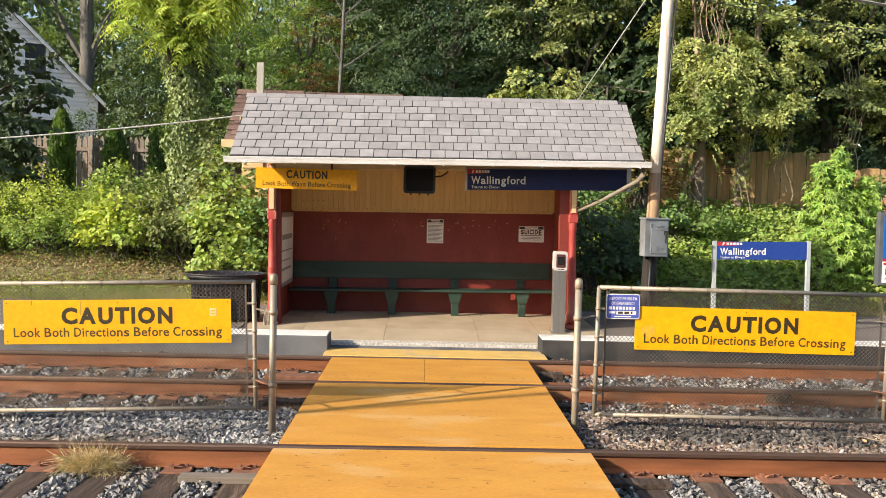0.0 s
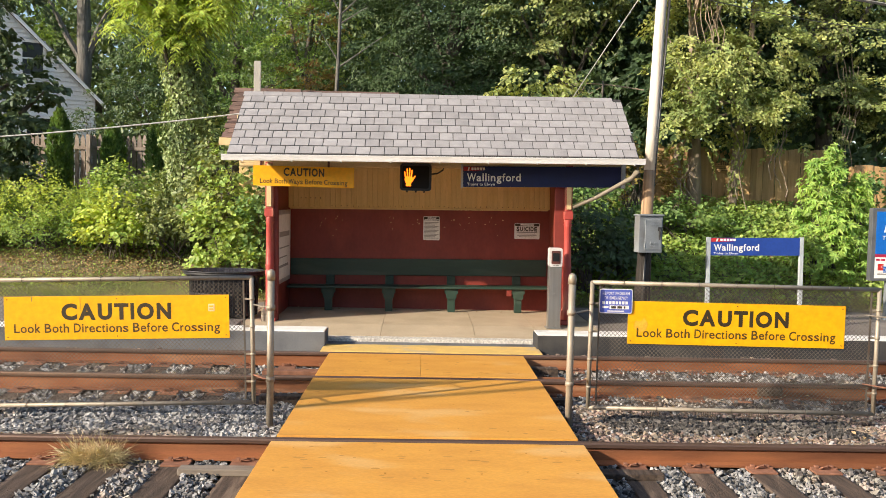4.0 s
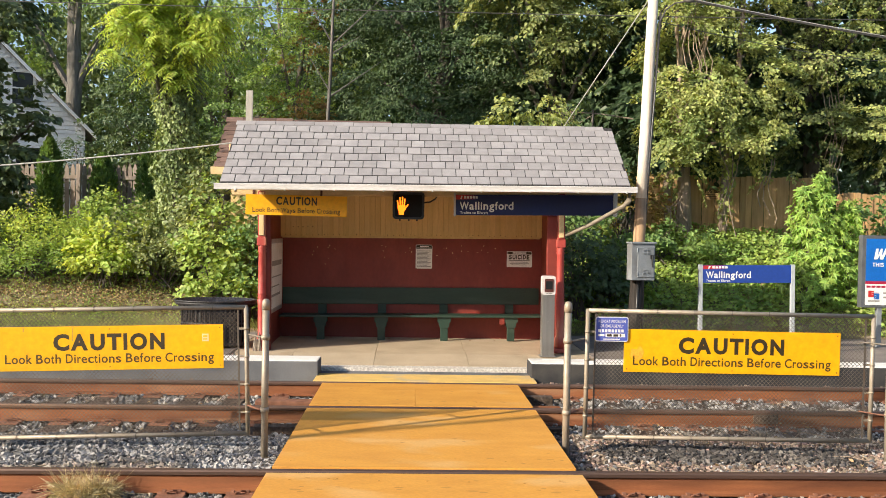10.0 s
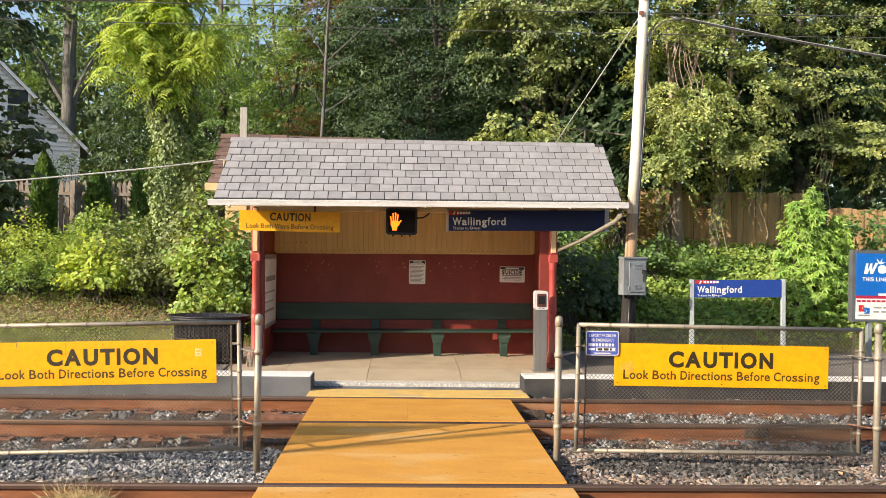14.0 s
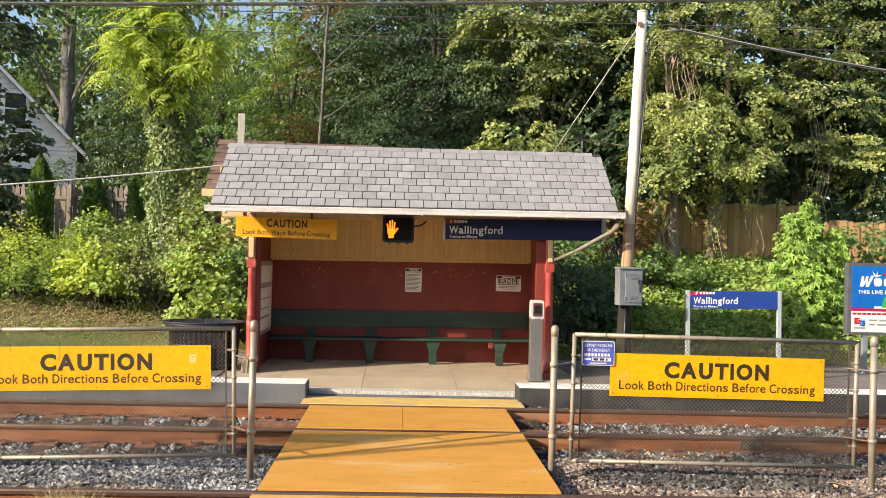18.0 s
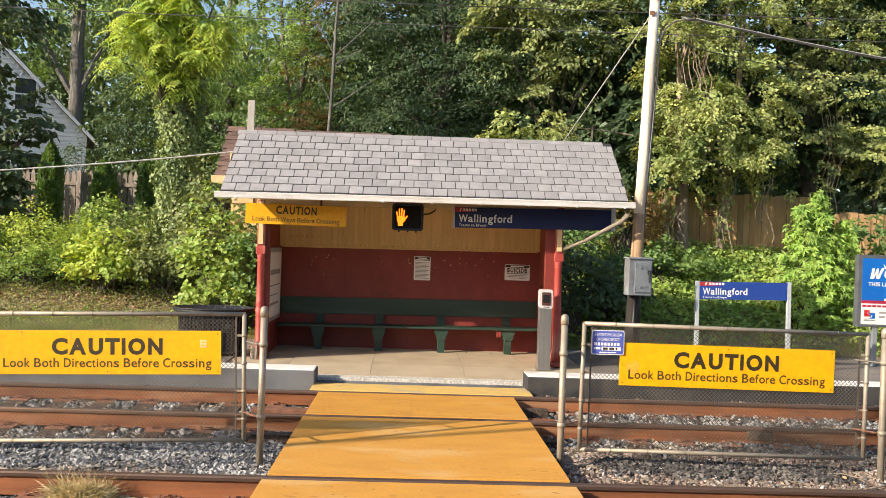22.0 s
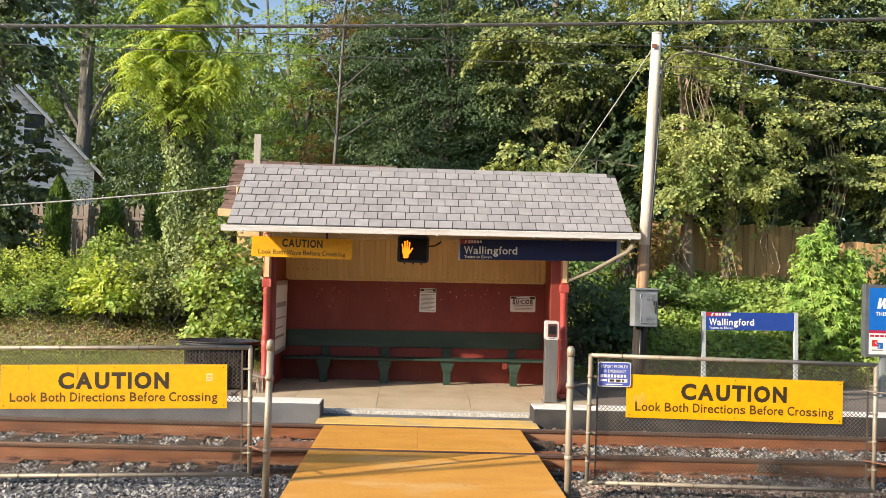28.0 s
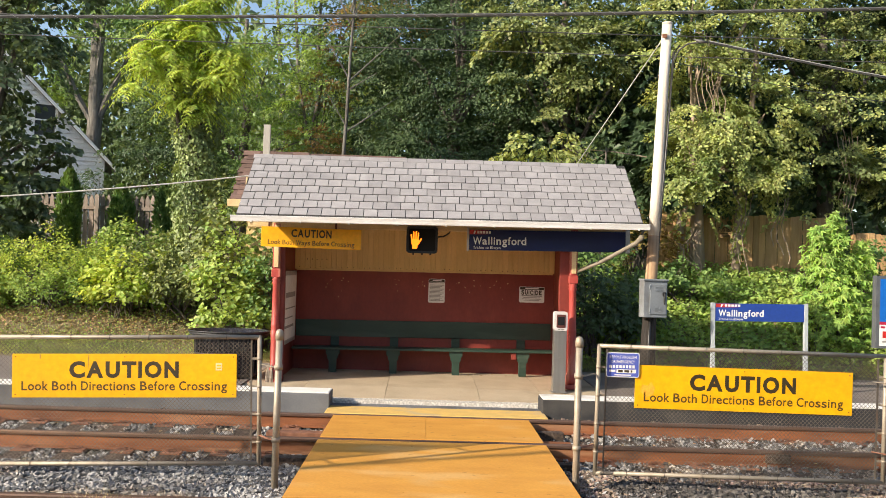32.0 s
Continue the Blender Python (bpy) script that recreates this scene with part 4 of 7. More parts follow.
def flash_mat(name, a, b, x0, x1):
    m = mat(name, a, a, None, 4, 40, 0.4, 0, 0)
    n, l = m.node_tree.nodes, m.node_tree.links
    co, sep, mr, mx = n.new("ShaderNodeTexCoord"), n.new("ShaderNodeSeparateXYZ"), n.new("ShaderNodeMapRange"), n.new("ShaderNodeMix")
    l.new(co.outputs["Generated"], sep.inputs[0])
    l.new(sep.outputs[0], mr.inputs["Value"])
    mr.inputs["From Min"].default_value, mr.inputs["From Max"].default_value = x0, x1
    mx.data_type = "RGBA"
    l.new(mr.outputs[0], mx.inputs[0])
    mx.inputs[6].default_value, mx.inputs[7].default_value = (*a, 1), (*b, 1)
    l.new(mx.outputs[2], n["Principled BSDF"].inputs["Base Color"])
    return m


FLASH = flash_mat("red_fading_print", (0.45, 0.03, 0.02), (0.03, 0.02, 0.10), 0.4, 1.0)
station_face(s, 0.505, 2.815, 2.20, 2.50, SY - 0.0065, 1.0)
lettering("Wallingford", 0.555, 1.345, 2.285, 2.40, SY - 0.0075, WHITE, s, 0.022)
lettering("Trains to Elwyn", 0.56, 0.965, 2.222, 2.262, SY - 0.0075, WHITE, s, 0.015)
for x0, x1 in ((0.468, 0.497), (2.823, 2.885)):
    bm = bmesh.new()
    box(bm, x0, x1, SY - 0.012, SY + 0.03, 2.185, 2.53, 0.004)
    part("end_frame", bm, ALU, s, "pale metal end frame")
s.location, s.scale = (1.70, 3.38, 2.206), (1.0225,) * 3

# ---- pedestrian signal ----
signal = thing("pedestrian_signal", (-0.195, SY, 2.11), "black pedestrian signal with an amber upright palm", "signal")
bm = bmesh.new()
prism(bm, rounded(-0.42, 0.03, 2.115, 2.50, 0.045), SY - 0.03, SY + 0.15)
part("housing", bm, BLACK, signal)
bm = bmesh.new()
prism(bm, rounded(-0.39, 0.0, 2.145, 2.47, 0.03), SY - 0.034, SY - 0.03)
part("lens", bm, LENS, signal, "smoked lens")
bm = bmesh.new()
for o, i in ((rounded(-0.425, 0.035, 2.11, 2.505, 0.045), None),):
    for (xa, za), (xb, zb) in zip(o, o[1:] + o[:1]):
        vs = [bm.verts.new(p) for p in ((xa, SY - 0.03, za), (xb, SY - 0.03, zb), (xb, SY - 0.10, zb), (xa, SY - 0.10, za))]
        bm.faces.new(vs)
bmesh.ops.remove_doubles(bm, verts=bm.verts[:], dist=1e-4)
bmesh.ops.solidify(bm, geom=bm.faces[:], thickness=0.006)
part("visor", bm, BLACK, signal, "shallow black visor")
for x in (-0.32, -0.19, -0.07):
    part("foot_lug", box(bmesh.new(), x - 0.012, x + 0.012, SY - 0.02, SY + 0.06, 2.085, 2.116, 0.003), BLACK, signal)
bm = bmesh.new()
px, pz = -0.395, 2.175                    # lower corner of the palm
k = 0.27


def blade(bm, x0, z0, x1, z1, w):
    d = Vector((x1 - x0, 0, z1 - z0)).normalized()
    n = Vector((-d.z, 0, d.x)) * w / 2
    p, q = Vector((x0, 0, z0)), Vector((x1, 0, z1))
    pts = [p - n, q - n, q + d * w * 0.45, q + n, p + n]
    prism(bm, [(v.x, v.z) for v in pts], SY - 0.042, SY - 0.036)


cx = px + 0.098
for x0, x1, z1, w in ((cx - 0.046, cx - 0.062, pz + 0.205, 0.018), (cx - 0.018, cx - 0.024, pz + 0.248, 0.0185), (cx + 0.011, cx + 0.013, pz + 0.258, 0.0185), (cx + 0.039, cx + 0.047, pz + 0.232, 0.018)):
    blade(bm, x0, pz + 0.13, x1, z1, w)
blade(bm, cx + 0.045, pz + 0.075, cx + 0.092, pz + 0.148, 0.020)
prism(bm, [(cx - 0.057, pz + 0.14), (cx + 0.052, pz + 0.14), (cx + 0.062, pz + 0.085), (cx + 0.036, pz + 0.045), (cx + 0.034, pz), (cx - 0.038, pz), (cx - 0.04, pz + 0.045), (cx - 0.058, pz + 0.085)], SY - 0.042, SY - 0.036)
palm_symbol = part("palm_symbol", bm, SYMBOL, signal, "glowing amber palm symbol")
bm = bmesh.new()
tube(bm, [(0.03, SY + 0.05, 2.36), (0.12, SY + 0.05, 2.37), (0.20, SY + 0.06, 2.42), (0.24, SY + 0.08, 2.50), (0.25, SY + 0.1, 2.58)], 0.012, 8)
part("conduit", bm, BLACK, signal, "black flexible conduit")
signal.location, signal.scale = (-0.197, 3.38, 2.114), (1.0225,) * 3

HEADGREY = mat("pale_plastic", (0.60, 0.58, 0.57), (0.52, 0.50, 0.49), None, 6, 60, 0.45, 0, 0)
# ---- fare reader ----
reader = thing("fare_reader", (1.90, 3.20, FZ), "stainless steel card reader post with a white head", "card reader")
bm = bmesh.new()
box(bm, 1.805, 1.99, 3.14, 3.30, FZ + 0.012, 1.06, 0.006)
part("column", bm, STEEL, reader)
bm = bmesh.new()
box(bm, 1.78, 2.015, 3.12, 3.32, FZ - 0.004, FZ + 0.012, 0.003)
part("base_plate", bm, STEEL, reader)
bm = bmesh.new()
prism(bm, rounded(1.80, 1.995, 1.03, 1.31, 0.03), 3.125, 3.29)
head = part("head", bm, HEADGREY, reader, "white plastic head")
bm = bmesh.new()
prism(bm, rounded(1.832, 1.965, 1.075, 1.27, 0.015), 3.117, 3.125)
part("bezel", bm, DARKWOOD, head, "dark red bezel")
bm = bmesh.new()
prism(bm, rounded(1.85, 1.947, 1.115, 1.235, 0.008), 3.112, 3.117)
part("screen", bm, GLASS, head, "dark screen")
bars("mark_bar", [(1.86, 1.89, 1.044, 1.054), (1.90, 1.945, 1.044, 1.054)], 3.1245, BLACKINK, head)
bm = bmesh.new()
tube(bm, [(1.897, 3.125, 0.62), (1.897, 3.141, 0.62)], 0.018, 10)
part("lock", bm, STEEL, reader)

# ---- chain-link panels between the tracks ----
FENCE_Y = -1.35


def link_panel(x0, x1, z0, z1, label, turn):
    """Pipe frame with a woven diamond mesh, turned a little about its inner foot."""
    inner = x1 if x0 < 0 else x0
    p = thing("chain_link_fence", (inner, FENCE_Y, z0), label, "fence", "chain-link fences", turn=(0, turn, 0))
    r = 0.021
    for name, a, b in (("top_rail", (x0, z1), (x1, z1)), ("bottom_rail", (x0, z0), (x1, z0)), ("upright", (x0, z0), (x0, z1)), ("upright", (x1, z0), (x1, z1))):
        bm = bmesh.new()
        tube(bm, [(a[0], FENCE_Y, a[1]), (b[0], FENCE_Y, b[1])], r, 10)
        for q in (a, b):
            bmesh.ops.create_uvsphere(bm, u_segments=8, v_segments=6, radius=r * 1.02, matrix=Matrix.Translation((q[0], FENCE_Y, q[1])))
        part(name, bm, GALV, p)
    for x in (x0 + 0.075, x1 - 0.075):
        bm = bmesh.new()
        box(bm, x - 0.008, x + 0.008, FENCE_Y - 0.004, FENCE_Y + 0.004, z0 + 0.03, z1 - 0.03)
        part("tension_bar", bm, WIRE, p)
        for z in np.linspace(z0 + 0.2, z1 - 0.2, 4):
            bm = bmesh.new()
            xe = x0 if x < (x0 + x1) / 2 else x1
            lathe(bm, [(0.026, z - 0.010), (0.026, z + 0.010)], xe, FENCE_Y, 10)
            box(bm, min(x, xe), max(x, xe), FENCE_Y - 0.003, FENCE_Y + 0.003, z - 0.010, z + 0.010)
            part("tension_band", bm, GALV, p)
    # the woven wires: zigzags that run up, each hooked into its neighbour
    pitch, w = 0.040, 0.0031
    cols = int((x1 - x0 - 0.15) / pitch)
    rows = int((z1 - z0 - 0.04) / pitch)
    verts, faces = [], []
    for c in range(cols + 1):
        bx = x0 + 0.075 + c * pitch
        path = []
        for k in range(2 * rows + 1):
            side = k % 2
            path.append((bx + (pitch * 0.52 if side else -pitch * 0.02), FENCE_Y + (0.004 if side else -0.004), z0 + 0.02 + k * pitch / 2))
        path = np.array(path)
        base = len(verts)
        for q in path:
            verts += [(q[0] - w, q[1] - w, q[2]), (q[0] + w, q[1] - w, q[2]), (q[0], q[1] + w, q[2])]
        for k in range(len(path) - 1):
            o = base + 3 * k
            for i in range(3):
                j = (i + 1) % 3
                faces.append((o + i, o + j, o + 3 + j, o + 3 + i))
        bx += pitch / 2
        base = len(verts)
        for q in path:
            xq = 2 * (x0 + 0.075 + c * pitch) + pitch * 1.0 - q[0]
            verts += [(xq - w, q[1] - w, q[2]), (xq + w, q[1] - w, q[2]), (xq, q[1] + w, q[2])]
        for k in range(len(path) - 1):
            o = base + 3 * k
            for i in range(3):
                j = (i + 1) % 3
                faces.append((o + i, o + j, o + 3 + j, o + 3 + i))
    ob = new("mesh", raw("mesh", np.array(verts) - np.array((inner, FENCE_Y, z0)), faces, WIRE, True))
    ob.parent = p
    tagged(ob, "diamond wire mesh, rusty at its foot", kind="stuff")
    # tie wires round the rails
    for x in np.linspace(x0 + 0.3, x1 - 0.3, 7):
        for z in (z0, z1):
            bm = bmesh.new()
            tube(bm, [(x + 0.03 * math.cos(a) * 0.2, FENCE_Y + 0.026 * math.cos(a), z + 0.026 * math.sin(a)) for a in np.linspace(0, 6.2, 9)], 0.003, 4, False)
            part("tie_wire", bm, WIRE, p)
    return p


link_panel(-4.43, -1.645, 0.025, 1.208, "pipe-framed chain-link panel between the tracks", -1.6)
link_panel(1.532, 4.295, 0.020, 1.222, "pipe-framed chain-link panel between the tracks", 0.45)

# ends of mesh that hang below the rail
for x in (2.13, 2.68, 3.11):
    scrap = thing("mesh_scrap", (x, FENCE_Y, -0.07), "short ends of dark fence wire hanging below the bottom rail", "fence wire", "mesh scraps")
    for k in range(11):
        part("wire", tube(bmesh.new(), [(x - 0.085 + 0.017 * k, FENCE_Y - 0.01, 0.024), (x - 0.085 + 0.017 * k, FENCE_Y - 0.012, -0.055 + 0.004 * (k % 3))], 0.003, 4), TIE, scrap)
    part("wire", tube(bmesh.new(), [(x - 0.09, FENCE_Y - 0.01, -0.045), (x + 0.09, FENCE_Y - 0.01, -0.045)], 0.004, 4), TIE, scrap)


POST_Y = -1.55


def fence_post(x, top, foot=-0.30):
    p = thing("fence_post", (x, POST_Y, foot), "round galvanised steel post with a domed cap set in ballast", "fence post", "fence posts")
    bm = bmesh.new()
    tube(bm, [(x, POST_Y, foot), (x, POST_Y, top - 0.06)], 0.032, 14)
    part("pipe", bm, GALV, p)
    bm = bmesh.new()
    lathe(bm, [(0.037, top - 0.10), (0.038, top - 0.05), (0.034, top - 0.02), (0.020, top - 0.004), (0.004, top)], x, POST_Y, 14)
    part("cap", bm, GALV, p)
    return p


for x, top, side in ((-1.458, 1.306, -1), (1.314, 1.321, 1), (4.36, 1.287, -1), (-4.54, 1.22, 1)):
    p = fence_post(x, top)
    for z in (0.955, 0.29):
        bm = bmesh.new()
        lathe(bm, [(0.04, z - 0.022), (0.04, z + 0.022)], x, POST_Y, 14)
        part("clamp", bm, GALV, p)
        bm = bmesh.new()
        xe = x + side * 0.185
        tube(bm, [(x, POST_Y - 0.01, z), (x + side * 0.06, POST_Y + 0.02, z), (xe, FENCE_Y - 0.015, z)], 0.017, 6, True, 0.4)
        for k in range(2):
            tube(bm, [(x + side * (0.07 + 0.05 * k), POST_Y + 0.02 + 0.06 * k, z), (x + side * (0.07 + 0.05 * k), POST_Y + 0.05 + 0.06 * k, z)], 0.010, 6)
        part("hinge_strap", bm, PLATE if z < 0.5 else GALV, p, "bolted hinge strap")


def crossing_sign(x0, z0, turn, inner, inset=0.0):
    """Long yellow warning board fixed to the mesh."""
    w, h, y = 2.085, 0.408, FENCE_Y - 0.03
    s = thing("crossing_sign", (inner, y, 0.0), "long yellow caution sign with black lettering wired to chain-link", "sign", "crossing signs", turn=(0, turn, 0))
    bm = bmesh.new()
    box(bm, x0, x0 + w, y - 0.003, y + 0.003, z0, z0 + h, 0.002)
    part("panel", bm, SIGN_Y, s, "yellow sheet with small scuffs")
    lettering("CAUTION", x0 + 0.262 * w - inset, x0 + 0.750 * w - inset, z0 + 0.46 * h, z0 + 0.825 * h, y - 0.0042, BLACKINK, s, 0.046)
    lettering("Look Both Directions Before Crossing", x0 + 0.042 * w, x0 + 0.958 * w, z0 + 0.165 * h, z0 + 0.375 * h, y - 0.0042, BROWNINK, s, 0.015)
    for u in (0.015, 0.5, 0.985):
        for v in (0.07, 0.93):
            bm = bmesh.new()
            tube(bm, [(x0 + u * w, y - 0.009, z0 + v * h), (x0 + u * w, y + 0.035, z0 + v * h)], 0.0055, 8)
            part("bolt", bm, RUST, s)
    return s, y, w, h


BROWNINK = mat("brown_black_ink", (0.075, 0.045, 0.012), (0.055, 0.034, 0.01), None, 20, 80, 0.5, 0, 0)
s, y, w, h = crossing_sign(-3.937, 0.640, -1.6, -1.852, 0.018)
bars("sticker", [(-2.047, -1.987, 0.893, 0.963)], y - 0.0035, mat("pale_sticker", (0.82, 0.62, 0.34), (0.74, 0.54, 0.27), None, 30, 80, 0.6, 0, 0), s)
bars("sticker_mark", [(-2.037, -1.997, 0.908, 0.920), (-2.037, -1.997, 0.933, 0.948)], y - 0.0048, SIGN_Y, s)
for scratch in ((-3.682, -3.676, 1.0, 1.045), (-3.234, -3.231, 0.91, 1.043)):
    bars("scratch", [scratch], y - 0.0035, PLANK, s)
s, y, w, h = crossing_sign(1.876, 0.647, 0.45, 1.876, 0.024)
bm = bmesh.new()
prism(bm, [(1.93, 0.80), (1.95, 0.87), (2.0, 0.86), (2.03, 0.90), (2.07, 0.84), (2.05, 0.78), (1.99, 0.75)], y - 0.0042, y - 0.0032)
part("scuff", bm, mat("scuffed_yellow", (0.86, 0.44, 0.03), (0.72, 0.35, 0.03), None, 30, 80, 0.6, 0, 0.3), s, "scuffed patch")
# emergency notice
rep = thing("emergency_notice", (1.76, FENCE_Y - 0.04, 0.94), "blue and white emergency notice wired to chain-link", "notice")
y = FENCE_Y - 0.045
bm = bmesh.new()
prism(bm, rounded(1.603, 1.917, 0.935, 1.168, 0.02), y - 0.003, y)
part("sheet", bm, WHITE, rep)
bm = bmesh.new()
prism(bm, rounded(1.611, 1.909, 0.943, 1.160, 0.016), y - 0.005, y - 0.003)
part("blue_field", bm, REPORTBLUE, rep)
lettering("REPORT PROBLEM", 1.632, 1.888, 1.112, 1.140, y - 0.0062, WHITE, rep, 0.006)
lettering("OR EMERGENCY", 1.650, 1.872, 1.068, 1.096, y - 0.0062, WHITE, rep, 0.006)
bars("white_bar", [(1.628, 1.656, 1.022, 1.050)] + [(1.664 + 0.031 * i, 1.686 + 0.031 * i, 1.022, 1.050) for i in range(7)] + [(1.63, 1.69, 0.985, 1.005), (1.70, 1.885, 0.976, 1.010), (1.68, 1.84, 0.952, 0.962)], y - 0.005, WHITE, rep)
bars("black_bar", [(1.715, 1.76, 0.982, 1.004), (1.775, 1.82, 0.982, 1.004), (1.835, 1.85, 0.982, 1.004)], y - 0.0062, BLACKINK, rep)

# ---- station sign on posts ----
st = thing("station_sign", (5.38, 4.4, PZ - 0.02), "blue station name sign on two grey posts", "sign", turn=(0, -0.9, 0))
for x in (4.615, 6.15):
    bm = bmesh.new()
    box(bm, x - 0.032, x + 0.032, 4.38, 4.44, -0.02, 1.485, 0.006)
    part("post", bm, POSTGREY, st)
bm = bmesh.new()
box(bm, 4.65, 6.118, 4.385, 4.415, 1.185, 1.475, 0.004)
part("panel", bm, BLUE, st)
FLASH = flash_mat("red_fading_to_blue", (0.45, 0.03, 0.03), (0.05, 0.04, 0.25), 0.4, 1.0)
station_face(st, 4.655, 6.115, 1.185, 1.475, 4.3845, 1.28)
lettering("Wallingford", 4.70, 5.445, 1.265, 1.375, 4.3835, WHITE, st, 0.022)
lettering("Trains to Elwyn", 4.70, 5.10, 1.205, 1.24, 4.3835, WHITE, st, 0.015)
st.location, st.scale = (4.995, 3.438, 0.257), (0.93,) * 3

# ---- poster board ----
ad = thing("poster_board", (8.1, 4.6, PZ - 0.02), "framed blue and white advertising poster on posts", "poster board")
bm = bmesh.new()
box(bm, 7.385, 8.85, 4.58, 4.70, 0.79, 2.0, 0.008)
part("frame", bm, mat("dark_grey_frame", (0.15, 0.16, 0.17), (0.11, 0.118, 0.125), None, 4, 60, 0.5, 0.3, 0.1), ad, "dark grey metal frame")
for x in (7.72, 8.55):
    bm = bmesh.new()
    box(bm, x - 0.04, x + 0.04, 4.60, 4.68, PZ - 0.03, 0.80, 0.006)
    part("post", bm, CABINET, ad)
for name, z0, z1, m in (("blue_print", 1.235, 1.945, ADBLUE), ("crimson_band", 1.185, 1.235, CRIMSON), ("white_print", 0.835, 1.185, WHITE)):
    bm = bmesh.new()
    box(bm, 7.455, 8.79, 4.574, 4.580, z0, z1)
    part(name, bm, m, ad)
lettering("THIS LINE HAS A", 7.56, 8.30, 1.48, 1.545, 4.5725, WHITE, ad, 0.02)
bm = bmesh.new()
prism(bm, [(7.585, 1.60), (7.62, 1.78), (7.66, 1.78), (7.65, 1.66), (7.70, 1.78), (7.73, 1.78), (7.72, 1.66), (7.78, 1.79), (7.83, 1.79), (7.74, 1.60), (7.69, 1.60), (7.69, 1.68), (7.645, 1.60)], 4.571, 4.5735)
for k in range(3):
    prism(bm, rounded(7.83 + 0.17 * k, 7.97 + 0.17 * k, 1.61, 1.75, 0.05), 4.571, 4.5735)
part("brand_shape", bm, WHITE, ad)
bm = bmesh.new()
prism(bm, [(7.80, 1.86), (7.86, 1.80), (7.90, 1.87), (7.885, 1.80), (7.96, 1.80), (7.88, 1.765), (7.84, 1.77)], 4.571, 4.5735)
part("bird_shape", bm, WHITE, ad)
bars("red_block", [(7.98, 8.2, 1.79, 1.84)], 4.5735, CRIMSON, ad)
bm = bmesh.new()
prism(bm, [(7.97, 1.25), (7.99, 1.34), (8.02, 1.43), (8.05, 1.44), (8.08, 1.34), (8.13, 1.30), (8.2, 1.26)], 4.571, 4.5735)
part("green_shape", bm, ADGREEN, ad)
bars("white_mound", [(7.84, 8.3, 1.236, 1.275)], 4.573, WHITE, ad)
bars("text_bar", [(7.47 + 0.085 * i, 7.54 + 0.085 * i, 1.125, 1.16) for i in range(12)], 4.5735, CRIMSON, ad)
bars("emblem_red", [(7.505, 7.60, 0.965, 1.075)], 4.5735, SIGNRED, ad)
bars("emblem_blue", [(7.60, 7.695, 0.93, 1.03)], 4.5735, ADBLUE, ad)
bm = bmesh.new()
tube(bm, [(7.66, 4.5722, 1.055), (7.56, 4.5722, 1.04), (7.57, 4.5722, 1.01), (7.64, 4.5722, 0.99), (7.63, 4.5722, 0.955), (7.53, 4.5722, 0.94)], 0.012, 5, True, 0.2)
part("emblem_curve", bm, WHITE, ad)
bars("grey_bar", [(7.50, 7.70, 0.89, 0.915), (7.76, 7.90, 1.02, 1.05), (7.93, 8.12, 1.02, 1.05), (7.76, 7.86, 0.95, 0.98), (7.89, 8.2, 0.95, 0.98)], 4.5735, GREYINK, ad)

# ---- utility pole, cabinet and cables ----
pole = thing("utility_pole", (3.60, 4.58, 0.0), "leaning pale weathered wooden utility pole", "utility pole")
LEAN = [(3.60 + 0.0372 * z, 4.58, z) for z in (-0.2, 0.6, 1.25, 1.9, 2.55, 3.5, 5.0, 6.10)]
RAD = [0.112, 0.107, 0.102, 0.098, 0.095, 0.092, 0.087, 0.082]
for name, a, b, m in (("foot", 0, 3, POLEFOOT), ("lower_shaft", 2, 5, POLELOW), ("upper_shaft", 4, 8, POLEWOOD)):
    bm = bmesh.new()
    tube(bm, LEAN[a:b], RAD[a:b], 16)
    if b == 8:
        lathe(bm, [(0.084, 6.08), (0.084, 6.115), (0.02, 6.13)], 3.827, 4.58, 16)
    part(name, bm, m, pole, "" if name != "foot" else "dark foot, its shade put into the colour")
bm = bmesh.new()
tube(bm, [(3.60, 4.43, 0.15), (3.63, 4.44, 1.2)], 0.022, 8)
tube(bm, [(3.75, 4.56, 0.15), (3.74, 4.56, 1.9), (3.80, 4.52, 3.2), (3.93, 4.53, 5.6), (4.03, 4.53, 5.72)], 0.02, 8)
part("conduit", bm, BLACK, pole, "black conduit up the side")
bm = bmesh.new()
tube(bm, [(3.92, 4.5, 5.45), (3.99, 4.45, 5.62), (4.12, 4.40, 5.72), (4.33, 4.3, 5.74)], 0.013, 6)
tube(bm, [(4.20, 4.35, 5.79), (4.30, 4.3, 5.74), (4.42, 4.27, 5.72)], [0.01, 0.035, 0.012], 8)
part("cable_loop", bm, CABLE, pole, "service cable loop with splices")
bm = bmesh.new()
box(bm, 3.72, 3.80, 4.47, 4.49, 5.83, 5.90, 0.003)
part("guy_plate", bm, PLATE, pole)
pole.location, pole.scale = (3.18, 3.20, 0.192), (0.9,) * 3
cab = thing("meter_cabinet", (3.62, 4.38, 1.2), "grey steel equipment cabinet with a hasp on the pole", "cabinet")
bm = bmesh.new()
box(bm, 3.43, 3.835, 4.30, 4.50, 1.205, 1.80, 0.01)
part("body", bm, CABINET, cab)
bm = bmesh.new()
box(bm, 3.415, 3.85, 4.275, 4.51, 1.80, 1.828, 0.008)
part("rain_hood", bm, CABINET, cab)
bm = bmesh.new()
box(bm, 3.53, 3.815, 4.285, 4.30, 1.255, 1.745, 0.006)
door = part("door", bm, CABINET, cab)
